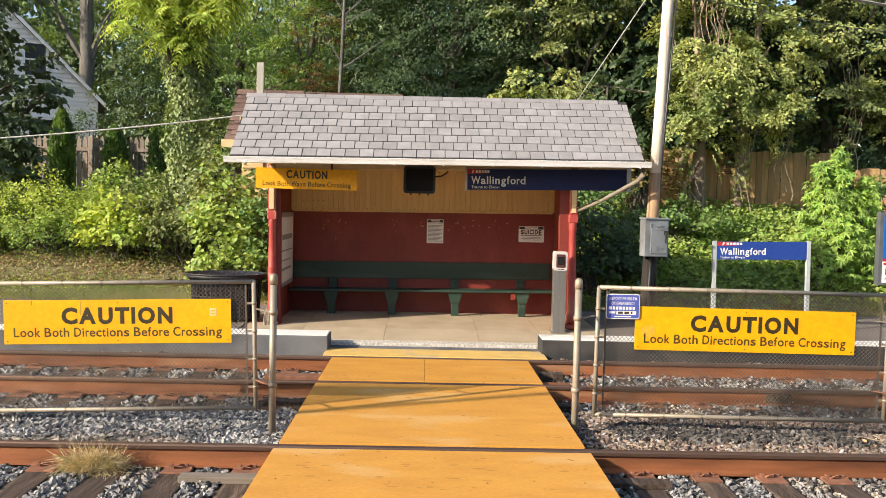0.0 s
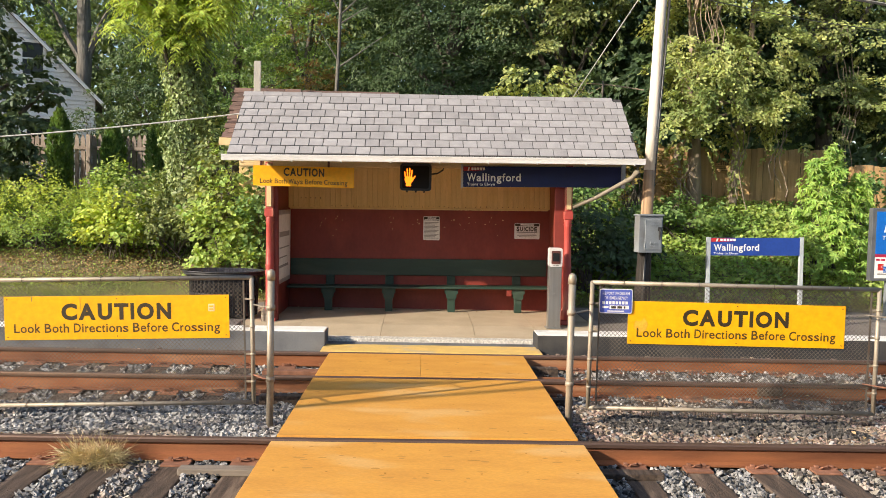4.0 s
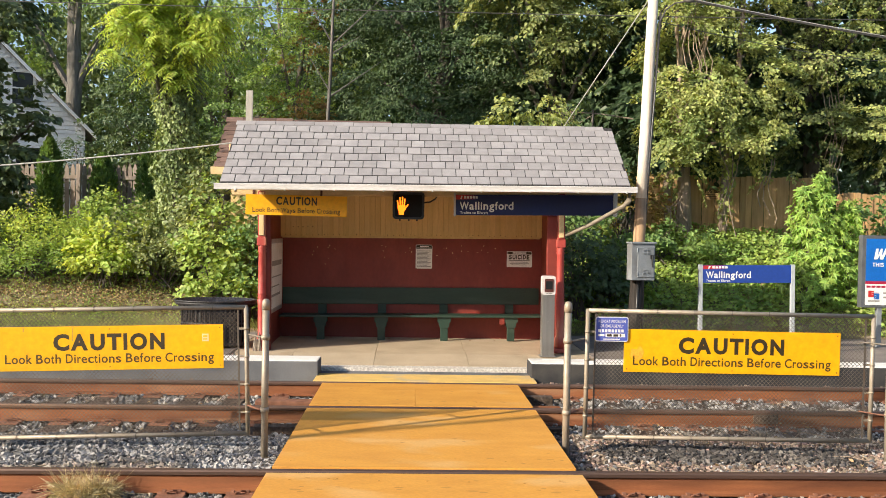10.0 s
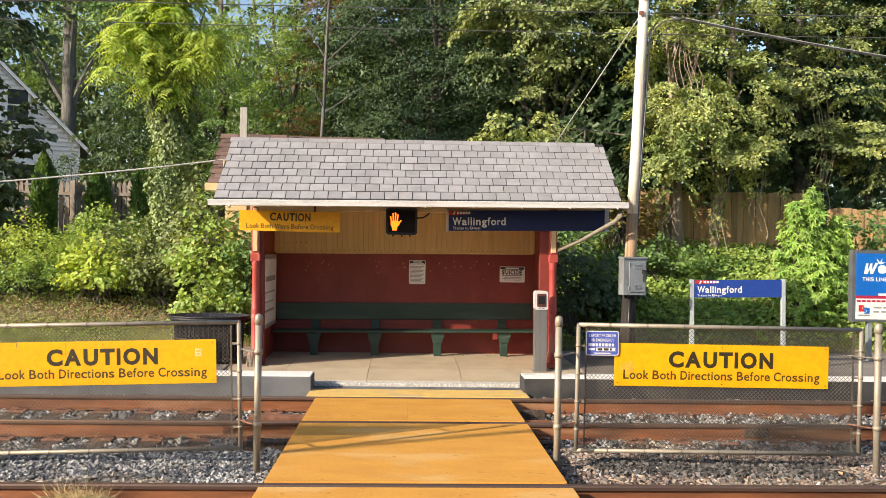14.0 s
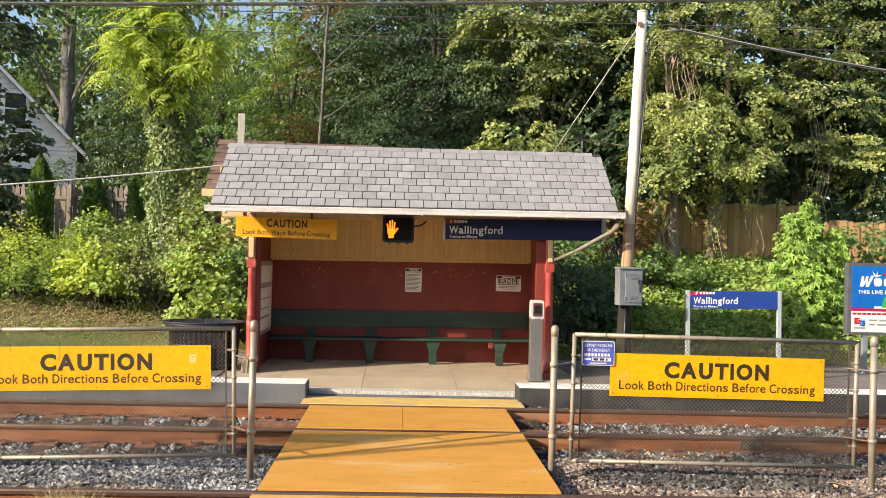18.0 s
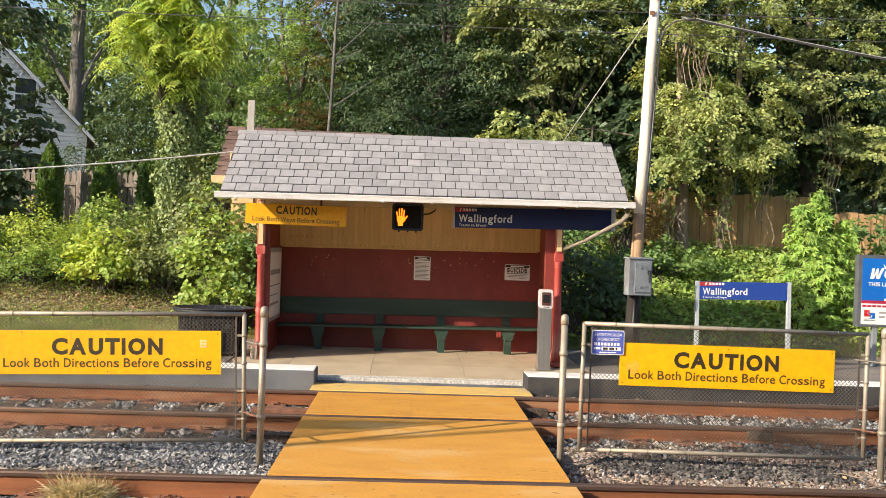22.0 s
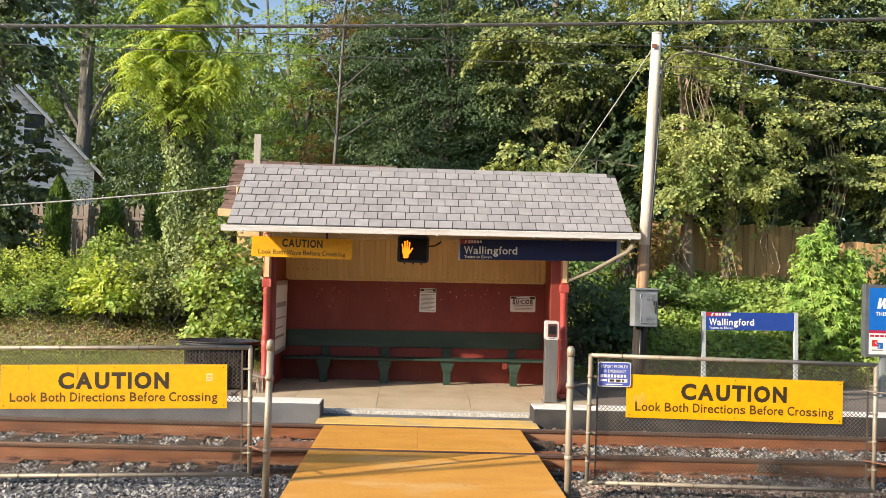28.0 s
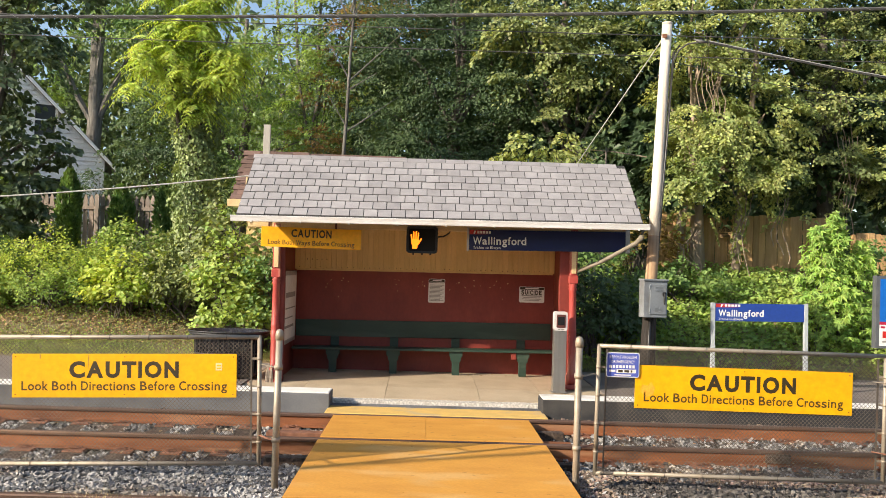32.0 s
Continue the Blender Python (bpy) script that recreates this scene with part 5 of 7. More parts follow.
for zc in (1.66, 1.33):
    for k in range(4):
        for dx in (0.0, 0.07):
            bm = bmesh.new()
            box(bm, 3.62 + dx, 3.67 + dx, 4.278, 4.286, zc - 0.03 + 0.022 * k, zc - 0.02 + 0.022 * k, 0.002)
            part("louvre", bm, CABINET, door)
bm = bmesh.new()
tube(bm, [(3.775, 4.27, 1.60), (3.775, 4.262, 1.56), (3.77, 4.262, 1.47), (3.775, 4.27, 1.42)], [0.012, 0.016, 0.013, 0.008], 6)
box(bm, 3.742, 3.80, 4.262, 4.284, 1.555, 1.62, 0.006)
part("handle", bm, BLACK, door, "dark handle with padlock")
for z in (1.32, 1.70):
    bm = bmesh.new()
    tube(bm, [(3.525, 4.285, z - 0.03), (3.525, 4.285, z + 0.03)], 0.01, 6)
    part("hinge", bm, CABINET, door)
cab.rotation_mode = "QUATERNION"
cab.matrix_basis = pose(3.225, 3.02, 1.273, 0, 0, 9) @ Matrix.Scale(0.9, 4)


def cable(name, a, b, sag, r, material, label, wraps=0):
    a, b = Vector(a), Vector(b)
    pts = [a.lerp(b, t) - Vector((0, 0, sag * 4 * t * (1 - t))) for t in np.linspace(0, 1, 41)]
    c = thing(name, tuple(a), label, "cable", "overhead cables")
    bm = bmesh.new()
    tube(bm, pts, r, 6)
    part("wire", bm, material, c)
    if wraps:
        bm = bmesh.new()
        n = wraps * 8
        sp = []
        for i in range(n + 1):
            t = i / n
            p = a.lerp(b, t) - Vector((0, 0, sag * 4 * t * (1 - t)))
            sp.append(p + Vector((0, math.cos(i * math.pi / 4), math.sin(i * math.pi / 4))) * (r + 0.001))
        tube(bm, sp, 0.0028, 3, False)
        part("lashing_wire", bm, PALECABLE, c, "pale spiral lashing wire")
    return c


cable("overhead_cable", (-32.4, 4.28, 5.46), (35.1, 4.28, 8.77), 1.053, 0.0284, CABLE, "thick black lashed cable strung along the tracks", 210)
cable("overhead_cable", (-32.4, 4.49, 6.27), (35.1, 4.49, 6.81), 0.70, 0.0081, CABLE, "thin dark wire strung along the tracks")
cable("overhead_cable", (-32.4, 4.08, 5.73), (35.1, 4.08, 6.14), 0.54, 0.0068, CABLE, "thin dark wire strung along the tracks")
cable("service_cable", (3.92, 2.92, 5.345), (27, 2.68, 5.60), 1.153, 0.0144, CABLE, "black twisted service cable running from the pole")
cable("service_cable", (3.92, 2.90, 5.36), (27, 2.65, 5.63), 1.153, 0.0063, PALECABLE, "pale bearer wire of the service cable")
cable("guy_wire", (3.33, 3.145, 5.47), (2.25, 5.56, 3.436), 0.0, 0.008, PALECABLE, "pale steel guy wire slanting from the pole")
cable("service_cable", (-24, 3.9, 3.2), (-2.86, 4.2, 3.30), 0.75, 0.012, PALECABLE, "pale grey cable slung to the shelter roof")
cable("overhead_cable", (3.37, 3.25, 5.15), (14.5, 12.0, 6.5), 0.25, 0.006, CABLE, "thin dark wire behind the pole")

for x, heights in ((-32.4, (5.46, 6.27, 5.73)), (35.1, (8.77, 6.81, 6.14))):
    mast = thing("cable_mast", (x, 7.7, 0.1), "steel mast with an arm that carries the overhead cables", "mast", "cable masts")
    part("column", tube(bmesh.new(), [(x, 7.7, 0.0), (x, 7.7, 9.2)], [0.18, 0.13], 10), GALV, mast)
    for z in heights:
        part("arm", tube(bmesh.new(), [(x, 7.7, z), (x, 4.0, z)], 0.04, 8), GALV, mast)
# unseen cable bundle from pole to pole, added to cast the crossing's shadow band
cable("overhead_cable", (-24.0, -12.25, 6.0), (26.0, 7.35, 6.0), 0.0, 0.055, CABLE, "unseen black cable bundle over the tracks, added to cast a shadow")
for px, py in ((-24.0, -12.25), (26.0, 7.35)):
    far_pole = thing("utility_pole", (px, py, 0.1), "unseen slim wooden pole added to carry the shadow-casting cable", "utility pole")
    bm = bmesh.new()
    tube(bm, [(px, py, 0.0), (px, py, 4.0), (px, py, 7.2)], [0.14, 0.13, 0.12], 12)
    part("shaft", bm, POLELOW, far_pole)
# ---- litter bin ----
bin_at = (-3.12, 3.75)
can = thing("litter_bin", (*bin_at, PZ - 0.02), "black slatted steel litter bin with a flared rim", "litter bin")


def oval(a, rx, ry):
    return bin_at[0] + rx * math.cos(a), bin_at[1] + ry * math.sin(a)


for k in range(44):
    a = 2 * math.pi * k / 44
    x0, y0 = oval(a, 0.50, 0.34)
    x1, y1 = oval(a, 0.52, 0.36)
    x2, y2 = oval(a, 0.585, 0.42)
    bm = bmesh.new()
    tube(bm, [(x0, y0, 0.17), (x1, y1, 0.70), (x2, y2, 0.80)], 0.017, 5, True, 0.5)
    part("slat", bm, BLACK, can)
for z, rx, ry, r in ((0.20, 0.50, 0.34, 0.014), (0.50, 0.512, 0.352, 0.012), (0.80, 0.59, 0.425, 0.022), (0.835, 0.62, 0.44, 0.012)):
    bm = bmesh.new()
    tube(bm, [(*oval(2 * math.pi * k / 40, rx, ry), z) for k in range(41)], r, 6, False)
    part("hoop", bm, BLACK, can)
bm = bmesh.new()
a = [bm.verts.new((*oval(2 * math.pi * k / 40, 0.485, 0.325), 0.16)) for k in range(40)]
b = [bm.verts.new((*oval(2 * math.pi * k / 40, 0.50, 0.34), 0.76)) for k in range(40)]
c = [bm.verts.new((*oval(2 * math.pi * k / 40, 0.60, 0.43), 0.842)) for k in range(40)]
bm.faces.new(a[::-1])
for p, q in ((a, b), (b, c)):
    for k in range(40):
        bm.faces.new((p[k], p[(k + 1) % 40], q[(k + 1) % 40], q[k]))
part("liner", bm, mat("black_liner", (0.02, 0.02, 0.024), (0.035, 0.035, 0.04), None, 14, 50, 0.25, 0, 0.6, distance=0.02), can, "glossy black bag liner")

# ---- outbuilding behind the shelter ----
hut = thing("outbuilding", (-2.4, 7.0, 0.2), "small outbuilding with a brown wood-shingled roof", "building")
bm = bmesh.new()
box(bm, -3.55, -0.8, 6.75, 9.4, 0.1, 3.05)
part("wall", bm, CREAM, hut)
bm = bmesh.new()
for (ya, za), (yb, zb) in (((6.5, 3.06), (7.6, 4.10)), ((7.6, 4.10), (9.7, 3.06))):
    vs = [bm.verts.new((x, yy, z + d)) for x in (-3.80, -0.6) for yy, z, d in ((ya, za, 0), (yb, zb, 0), (yb, zb, -0.06), (ya, za, -0.06))]
    for f in ((0, 1, 2, 3), (7, 6, 5, 4), (0, 4, 5, 1), (1, 5, 6, 2), (2, 6, 7, 3), (3, 7, 4, 0)):
        bm.faces.new([vs[i] for i in f])
bmesh.ops.recalc_face_normals(bm, faces=bm.faces[:])
hroof = part("roof", bm, BROWNROOF, hut)
strip = bmesh.new()
box(strip, 0, 0.32, 0, 0.16, 0, 0.014)
strip = finish(strip, "shingle", BROWNROOF)
ang = math.degrees(math.atan2(1.04, 1.1))
for r in range(11):
    for k in range(4):
        f = r / 11
        piece("shingle", strip, hroof, Matrix.Translation((-3.82 + 0.325 * k + 0.1 * (r % 2), 6.48 + 1.1 * f, 3.06 + 1.04 * f)) @ pose(0, 0, 0, ang - 3))
bm = bmesh.new()
box(bm, -3.86, -0.6, 6.44, 6.50, 2.92, 3.06, 0.006)
part("fascia", bm, CREAMTRIM, hut, "cream fascia board")
bm = bmesh.new()
box(bm, -3.58, -3.36, 6.66, 6.78, 3.34, 3.52, 0.02)
part("vent_hood", bm, CREAMTRIM, hut, "pale vent hood on the roof")
bm = bmesh.new()
box(bm, -3.34, -3.21, 7.0, 7.06, 0.3, 4.56, 0.004)
solid("board_post", bm, mat("pale_weathered_board", (0.46, 0.43, 0.38), (0.36, 0.33, 0.29), None, 4, 70, 0.9, 0, 0.6, (8, 8, 0.5)), "tall weathered board standing behind the shelter roof", "post")

# ---- fences on the bank ----
def board_fence(x0, x1, y0, y1, top, base, w, material, label, picket, group):
    f = thing("board_fence", ((x0 + x1) / 2, (y0 + y1) / 2, base), label, "fence", group)
    ang = math.atan2(y1 - y0, x1 - x0)
    length = math.hypot(x1 - x0, y1 - y0)
    bm = bmesh.new()
    h = top - base
    if picket:
        prism(bm, [(-w * 0.38, 0), (w * 0.38, 0), (w * 0.38, h - 0.12), (w * 0.16, h - 0.03), (w * 0.06, h), (-w * 0.06, h), (-w * 0.16, h - 0.03), (-w * 0.38, h - 0.12)], -0.01, 0.01)
    else:
        box(bm, -w * 0.51, w * 0.51, -0.01, 0.01, 0, h, 0.003)
    me = finish(bm, "board", material)
    rng = random.Random(int(x0 * 10))
    n = int(length / w)
    for k in range(n):
        t = (k + 0.5) / n
        piece("board", me, f, Matrix.Translation((x0 + (x1 - x0) * t, y0 + (y1 - y0) * t + (0 if picket else 0.022 * (k % 2)), base + rng.uniform(-0.02, 0.02))) @ pose(0, 0, 0, 0, rng.uniform(-0.4, 0.4), math.degrees(ang)))
    for z in (base + 0.3, top - 0.35):
        bm = bmesh.new()
        box(bm, -length / 2, length / 2, -0.05 if picket else 0.012, -0.012 if picket else 0.05, z - 0.045, z + 0.045, 0, Matrix.Translation(((x0 + x1) / 2, (y0 + y1) / 2, 0)) @ pose(0, 0, 0, 0, 0, math.degrees(ang)))
        part("rail", bm, material, f)
    for k in range(int(length / 2.4) + 1):
        t = min(1, k * 2.4 / length)
        bm = bmesh.new()
        px, py = x0 + (x1 - x0) * t, y0 + (y1 - y0) * t
        s = -0.09 if picket else 0.09
        box(bm, px - 0.055, px + 0.055, py + s - 0.05, py + s + 0.05, base - 0.3, top - 0.02, 0.006)
        part("post", bm, material, f)
    return f


board_fence(-13.5, -5.6, 13.0, 12.8, 3.52, 1.75, 0.145, PICKET, "brown picket-topped fence on the bank, colour darkened for shade", True, "fences")
board_fence(5.1, 9.15, 10.1, 10.0, 3.32, 1.55, 0.14, STOCKADE, "tan wooden board fence among trees", False, "fences")
board_fence(9.5, 13.5, 9.4, 9.3, 2.95, 1.5, 0.14, STOCKADE, "tan wooden board fence among trees", False, "fences")
post = thing("posted_notice", (6.72, 9.96, 2.92), "small faded paper notice on the board fence", "notice")
bm = bmesh.new()
box(bm, 6.56, 6.92, 9.972, 9.98, 2.78, 3.08)
part("sheet", bm, STOCKADE, post)
lettering("POSTED", 6.585, 6.895, 2.93, 3.03, 9.970, BLACKINK, post, 0.03)
bars("text_bar", [(6.60, 6.88, 2.88, 2.895), (6.60, 6.86, 2.84, 2.855), (6.62, 6.88, 2.805, 2.818)], 9.971, BLACKINK, post)

# ---- white house ----
house = thing("house", (-12.3, 20.0, 2.0), "white clapboard house gable among trees", "house", turn=(0, 0, 27))
HX, HY = -15.2, 20.0                       # middle of the gable, front face
HALF, EAVE, APEX = 4.2, 4.75, 9.0
bm = bmesh.new()
prism(bm, [(HX - HALF, 1.5), (HX + HALF, 1.5), (HX + HALF, EAVE), (HX, APEX), (HX - HALF, EAVE)], HY, HY + 8)
hw = part("wall", bm, SIDING, house)
k = 0
z = 1.7
while z < APEX - 0.2:
    half = HALF if z + 0.15 < EAVE else HALF * (APEX - z - 0.15) / (APEX - EAVE)
    if half > 0.15:
        bm = bmesh.new()
        vs = [bm.verts.new(v) for v in ((HX - half, HY - 0.05, z), (HX + half, HY - 0.05, z), (HX + half, HY - 0.004, z + 0.15), (HX - half, HY - 0.004, z + 0.15), (HX - half, HY - 0.002, z), (HX + half, HY - 0.002, z))]
        bm.faces.new(vs[:4])
        bm.faces.new((vs[0], vs[4], vs[5], vs[1]))
        part("siding_board", bm, SIDING, hw)
    z += 0.15
for side in (-1, 1):
    bm = bmesh.new()
    ox = 0.35
    sl = (APEX - EAVE) / HALF
    xs = [(HX, APEX + 0.14), (HX + side * (HALF + ox), EAVE - ox * sl + 0.14), (HX + side * (HALF + ox), EAVE - ox * sl), (HX, APEX)]
    prism(bm, xs, HY - 0.3, HY + 8.3)
    r = part("roof", bm, ROOFDARK, house, "dark roof slope with a white rake board")
    bm = bmesh.new()
    prism(bm, [(x, z - 0.02) for x, z in xs], HY - 0.34, HY - 0.302)
    part("rake_board", bm, SIDING, r, "white rake board")
for wx, wz, ww, wh in ((-12.95, 5.45, 0.62, 1.05), (-12.75, 2.7, 0.8, 1.3), (-15.2, 2.7, 0.8, 1.4)):
    win = part("window", box(bmesh.new(), wx - ww / 2, wx + ww / 2, HY - 0.07, HY - 0.03, wz, wz + wh), GLASS, house, "dark sash window")
    for a in ((wx - ww / 2 - 0.09, wx - ww / 2, wz - 0.09, wz + wh + 0.09), (wx + ww / 2, wx + ww / 2 + 0.09, wz - 0.09, wz + wh + 0.09),
              (wx - ww / 2, wx + ww / 2, wz + wh, wz + wh + 0.09), (wx - ww / 2, wx + ww / 2, wz - 0.09, wz), (wx - ww / 2, wx + ww / 2, wz + wh / 2 - 0.025, wz + wh / 2 + 0.025)):
        part("casing", box(bmesh.new(), a[0], a[1], HY - 0.09, HY - 0.025, a[2], a[3]), SIDING, win)
house.location.x -= 0.38
house.location.z += 0.5

# ---- plants ----
def unit(v):
    return v / np.maximum(np.linalg.norm(v, axis=-1, keepdims=True), 1e-9)


def leaf_mesh(name, pos, dirs, nrm, size, aspect, material, fold=0.18, curl=0.12, plain=False):
    """Pointed leaves: each has a folded midrib, two shoulders a side and a drooping tip."""
    d = unit(dirs)
    n = unit(nrm - (nrm * d).sum(-1, keepdims=True) * d)
    w = np.cross(d, n)
    s = np.asarray(size)[:, None]
    def at(u, v, h):
        return pos + s * (u * d + v * aspect * w + h * n)
    if plain:
        v = np.stack([at(0, 0, 0), at(0.42, 0.5, fold * 0.4), at(1, 0, -curl), at(0.42, -0.5, fold * 0.4)], 1).reshape(-1, 3)
        base = np.arange(len(pos))[:, None] * 4
        return raw(name, v, np.concatenate([base + np.array([[0, 1, 2]]), base + np.array([[0, 2, 3]])], 0), material)
    v = np.stack([at(0, 0, 0), at(0.28, 0.5, fold * 0.4), at(0.68, 0.36, fold * 0.25 - curl * 0.4), at(1, 0, -curl), at(0.68, -0.36, fold * 0.25 - curl * 0.4), at(0.28, -0.5, fold * 0.4)], 1).reshape(-1, 3)
    base = np.arange(len(pos))[:, None] * 6
    f = np.concatenate([base + np.array([[0, 1, 2, 3]]), base + np.array([[0, 3, 4, 5]])], 0)
    return raw(name, v, f, material)


def spray(rng, centre, out, count, length, thick, size, sag=0.35):
    """A bough's flat spray of leaves round a twig that leaves centre along out and sags."""
    out = unit(out)
    t = rng.random(count) ** 0.7
    side = np.cross(out, np.array([0, 0, 1.0]))
    side = unit(side if np.linalg.norm(side) > 0.1 else np.array([1.0, 0, 0]))
    lat = rng.normal(0, 0.30, count) * length * (0.35 + 0.65 * np.sin(np.pi * np.clip(t, 0.08, 1)))
    p = centre + out * (t * length)[:, None] + side * lat[:, None]
    p[:, 2] += rng.normal(0, thick, count) - sag * length * t ** 2 - 0.25 * np.abs(lat)
    d = out * 0.6 + side * np.sign(lat)[:, None] * 0.6 + rng.normal(0, 0.35, (count, 3)) + np.array([0, 0, -0.45])
    n = np.array([0, -0.25, 0.6]) + rng.normal(0, 0.42, (count, 3)) + out * np.array([0.7, 0.7, 0.3])
    s = size * rng.uniform(0.65, 1.25, count)
    return p, d, n, s


def crown_arrays(rng, blobs, size, sag=0.35):
    """Blobs (x, y, z, rx, ry, rz, boughs, leaves a bough, bough length): sprays that point outward from each blob's inside."""
    P, D, N, S = [], [], [], []
    for x, y, z, rx, ry, rz, boughs, per, length in blobs:
        for _ in range(boughs):
            v = unit(rng.normal(0, 1, 3))
            q = rng.uniform(0.45, 1.0)
            c = np.array([x, y, z]) + v * np.array([rx, ry, rz]) * q
            out = v * np.array([1, 1, 0.35]) + np.array([0, 0, 0.1]) + rng.normal(0, 0.25, 3)
            a = spray(rng, c, out, int(per * rng.uniform(0.6, 1.3)), length * rng.uniform(0.7, 1.3), 0.05 * length, size, sag)
            for L, k in zip((P, D, N, S), a):
                L.append(k)
    return [np.concatenate(k) for k in (P, D, N, S)]


def limbs(bm, rng, base, top, r0, r1, tips, lean=0.25, sides=9):
    """A wandering tapered trunk with limbs that reach to the tips."""
    base, top = Vector(base), Vector(top)
    pts = []
    for k in range(9):
        t = k / 8
        pts.append(base.lerp(top, t) + Vector((rng.normal(0, lean) * t * (1 - t), rng.normal(0, lean) * t * (1 - t), 0)))
    rad = [r0 * (1.25 if k == 0 else 1) * (1 - k / 8) + r1 * k / 8 for k in range(9)]
    tube(bm, pts, rad, sides)
    for tip in tips:
        tip = Vector(tip)
        k = min(7, max(2, int(8 * (tip.z - base.z) / max(0.1, top.z - base.z) * 0.6)))
        a = pts[k]
        mid = a.lerp(tip, 0.5) + Vector((0, 0, 0.12 * (tip - a).length)) + Vector(rng.normal(0, 0.12, 3))
        tube(bm, [a, a.lerp(mid, 0.5) + Vector(rng.normal(0, 0.05, 3)), mid, mid.lerp(tip, 0.6), tip], [rad[k] * 0.55, rad[k] * 0.45, rad[k] * 0.33, rad[k] * 0.2, 0.008], 6)


def tree(name, label, seed, base, top, r0, blobs, size, aspect, material, bark=BARK, r1=0.05, category="tree", group="trees", more=(), fine=True, sag=0.35):
    rng = np.random.default_rng(seed)
    gz = float(ground_z(base[0], base[1]))
    t = thing(name, (base[0], base[1], gz), label, category, group)
    bm = bmesh.new()
    limbs(bm, rng, (base[0], base[1], gz - 0.25), top, r0, r1, [(b[0] + rng.normal(0, b[3] * 0.3), b[1], b[2]) for b in blobs])
    part("trunk", bm, bark, t)
    o = np.array(ORIGIN[t])
    for blobset, s, m, nm in ((blobs, size, material, "crown"), *more):
        P, D, N, S = crown_arrays(rng, [(*b[:7], int(b[7] * (1.75 if fine else 1)), b[8]) for b in blobset], s * (0.78 if fine else 1.15), sag)
        ob = new(nm, leaf_mesh(nm, P - o, D, N, S, aspect, m, plain=fine))
        ob.parent = t
    return t


def shrub(label, seed, x, y, rx, ry, h, count, size, aspect, material, category="shrub", z0=None, group="shrubs", name="shrub"):
    """Several stems, leaves in many short shoots, fuller outside."""
    rng = np.random.default_rng(seed)
    gz = float(ground_z(x, y)) if z0 is None else z0
    t = thing(name, (x, y, gz), label, category, group)
    bm = bmesh.new()
    P, D, N, S = [], [], [], []
    shoots = max(10, count // 22)
    for k in range(shoots):
        a = rng.uniform(0, 2 * np.pi)
        q = np.sqrt(rng.random())
        tip = np.array([x + rx * q * math.cos(a), y + ry * q * math.sin(a), gz + h * (0.25 + 0.75 * rng.random() ** 0.6) * (1 - 0.45 * q * q) * rng.uniform(0.85, 1.12)])
        if k < 26:
            root = Vector((x + rx * 0.25 * rng.normal(), y + ry * 0.25 * rng.normal(), gz - 0.05))
            tube(bm, [root, root.lerp(Vector(tip), 0.5) + Vector((0, 0, 0.1)), Vector(tip)], [0.018, 0.012, 0.004], 5)
        out = np.array([math.cos(a) * q, math.sin(a) * q - 0.3, 0.45]) + rng.normal(0, 0.3, 3)
        arr = spray(rng, tip, out, max(4, int(count / shoots * rng.uniform(0.6, 1.4))), 0.34 * h ** 0.5 * rng.uniform(0.6, 1.2), 0.06, size, 0.25)
        for L, k2 in zip((P, D, N, S), arr):
            L.append(k2)
    part("woody_base", bm, BARK, t)
    P, D, N, S = [np.concatenate(k) for k in (P, D, N, S)]
    P[:, 2] = np.maximum(P[:, 2], gz + 0.02)
    ob = new("leaves", leaf_mesh("leaves", P - np.array(ORIGIN[t]), D, N, S, aspect, material))
    ob.parent = t
    return t


# big grey tree behind the white house, forked, with high thin foliage
tree("tree", "tall grey-barked forked tree behind the white house", 11, (-16.2, 31.0), (-16.0, 31.2, 17.5), 0.42,
     [(-18.9, 30.6, 12.6, 2.2, 1.6, 1.4, 34, 40, 1.4), (-13.4, 30.8, 13.4, 2.2, 1.6, 1.6, 36, 40, 1.4), (-16.6, 30.4, 15.6, 3.2, 2, 1.8, 60, 40, 1.6), (-18.4, 30.6, 9.6, 0.9, 1.0, 1.0, 16, 36, 1.0)],
     0.24, 0.6, L_MID, BARKGREY, r1=0.2)
tree("tree", "fine-leaved green tree before the white house", 17, (-7.5, 15.2), (-7.4, 15.2, 7.4), 0.10,
     [(-7.9, 15.2, 6.3, 0.9, 0.9, 1.0, 34, 45, 0.7), (-7.0, 15, 4.6, 1.0, 1.0, 1.3, 40, 45, 0.7), (-8.2, 14.6, 5.0, 0.6, 0.5, 0.7, 18, 40, 0.6)], 0.12, 0.62, L_BLUE, r1=0.03)
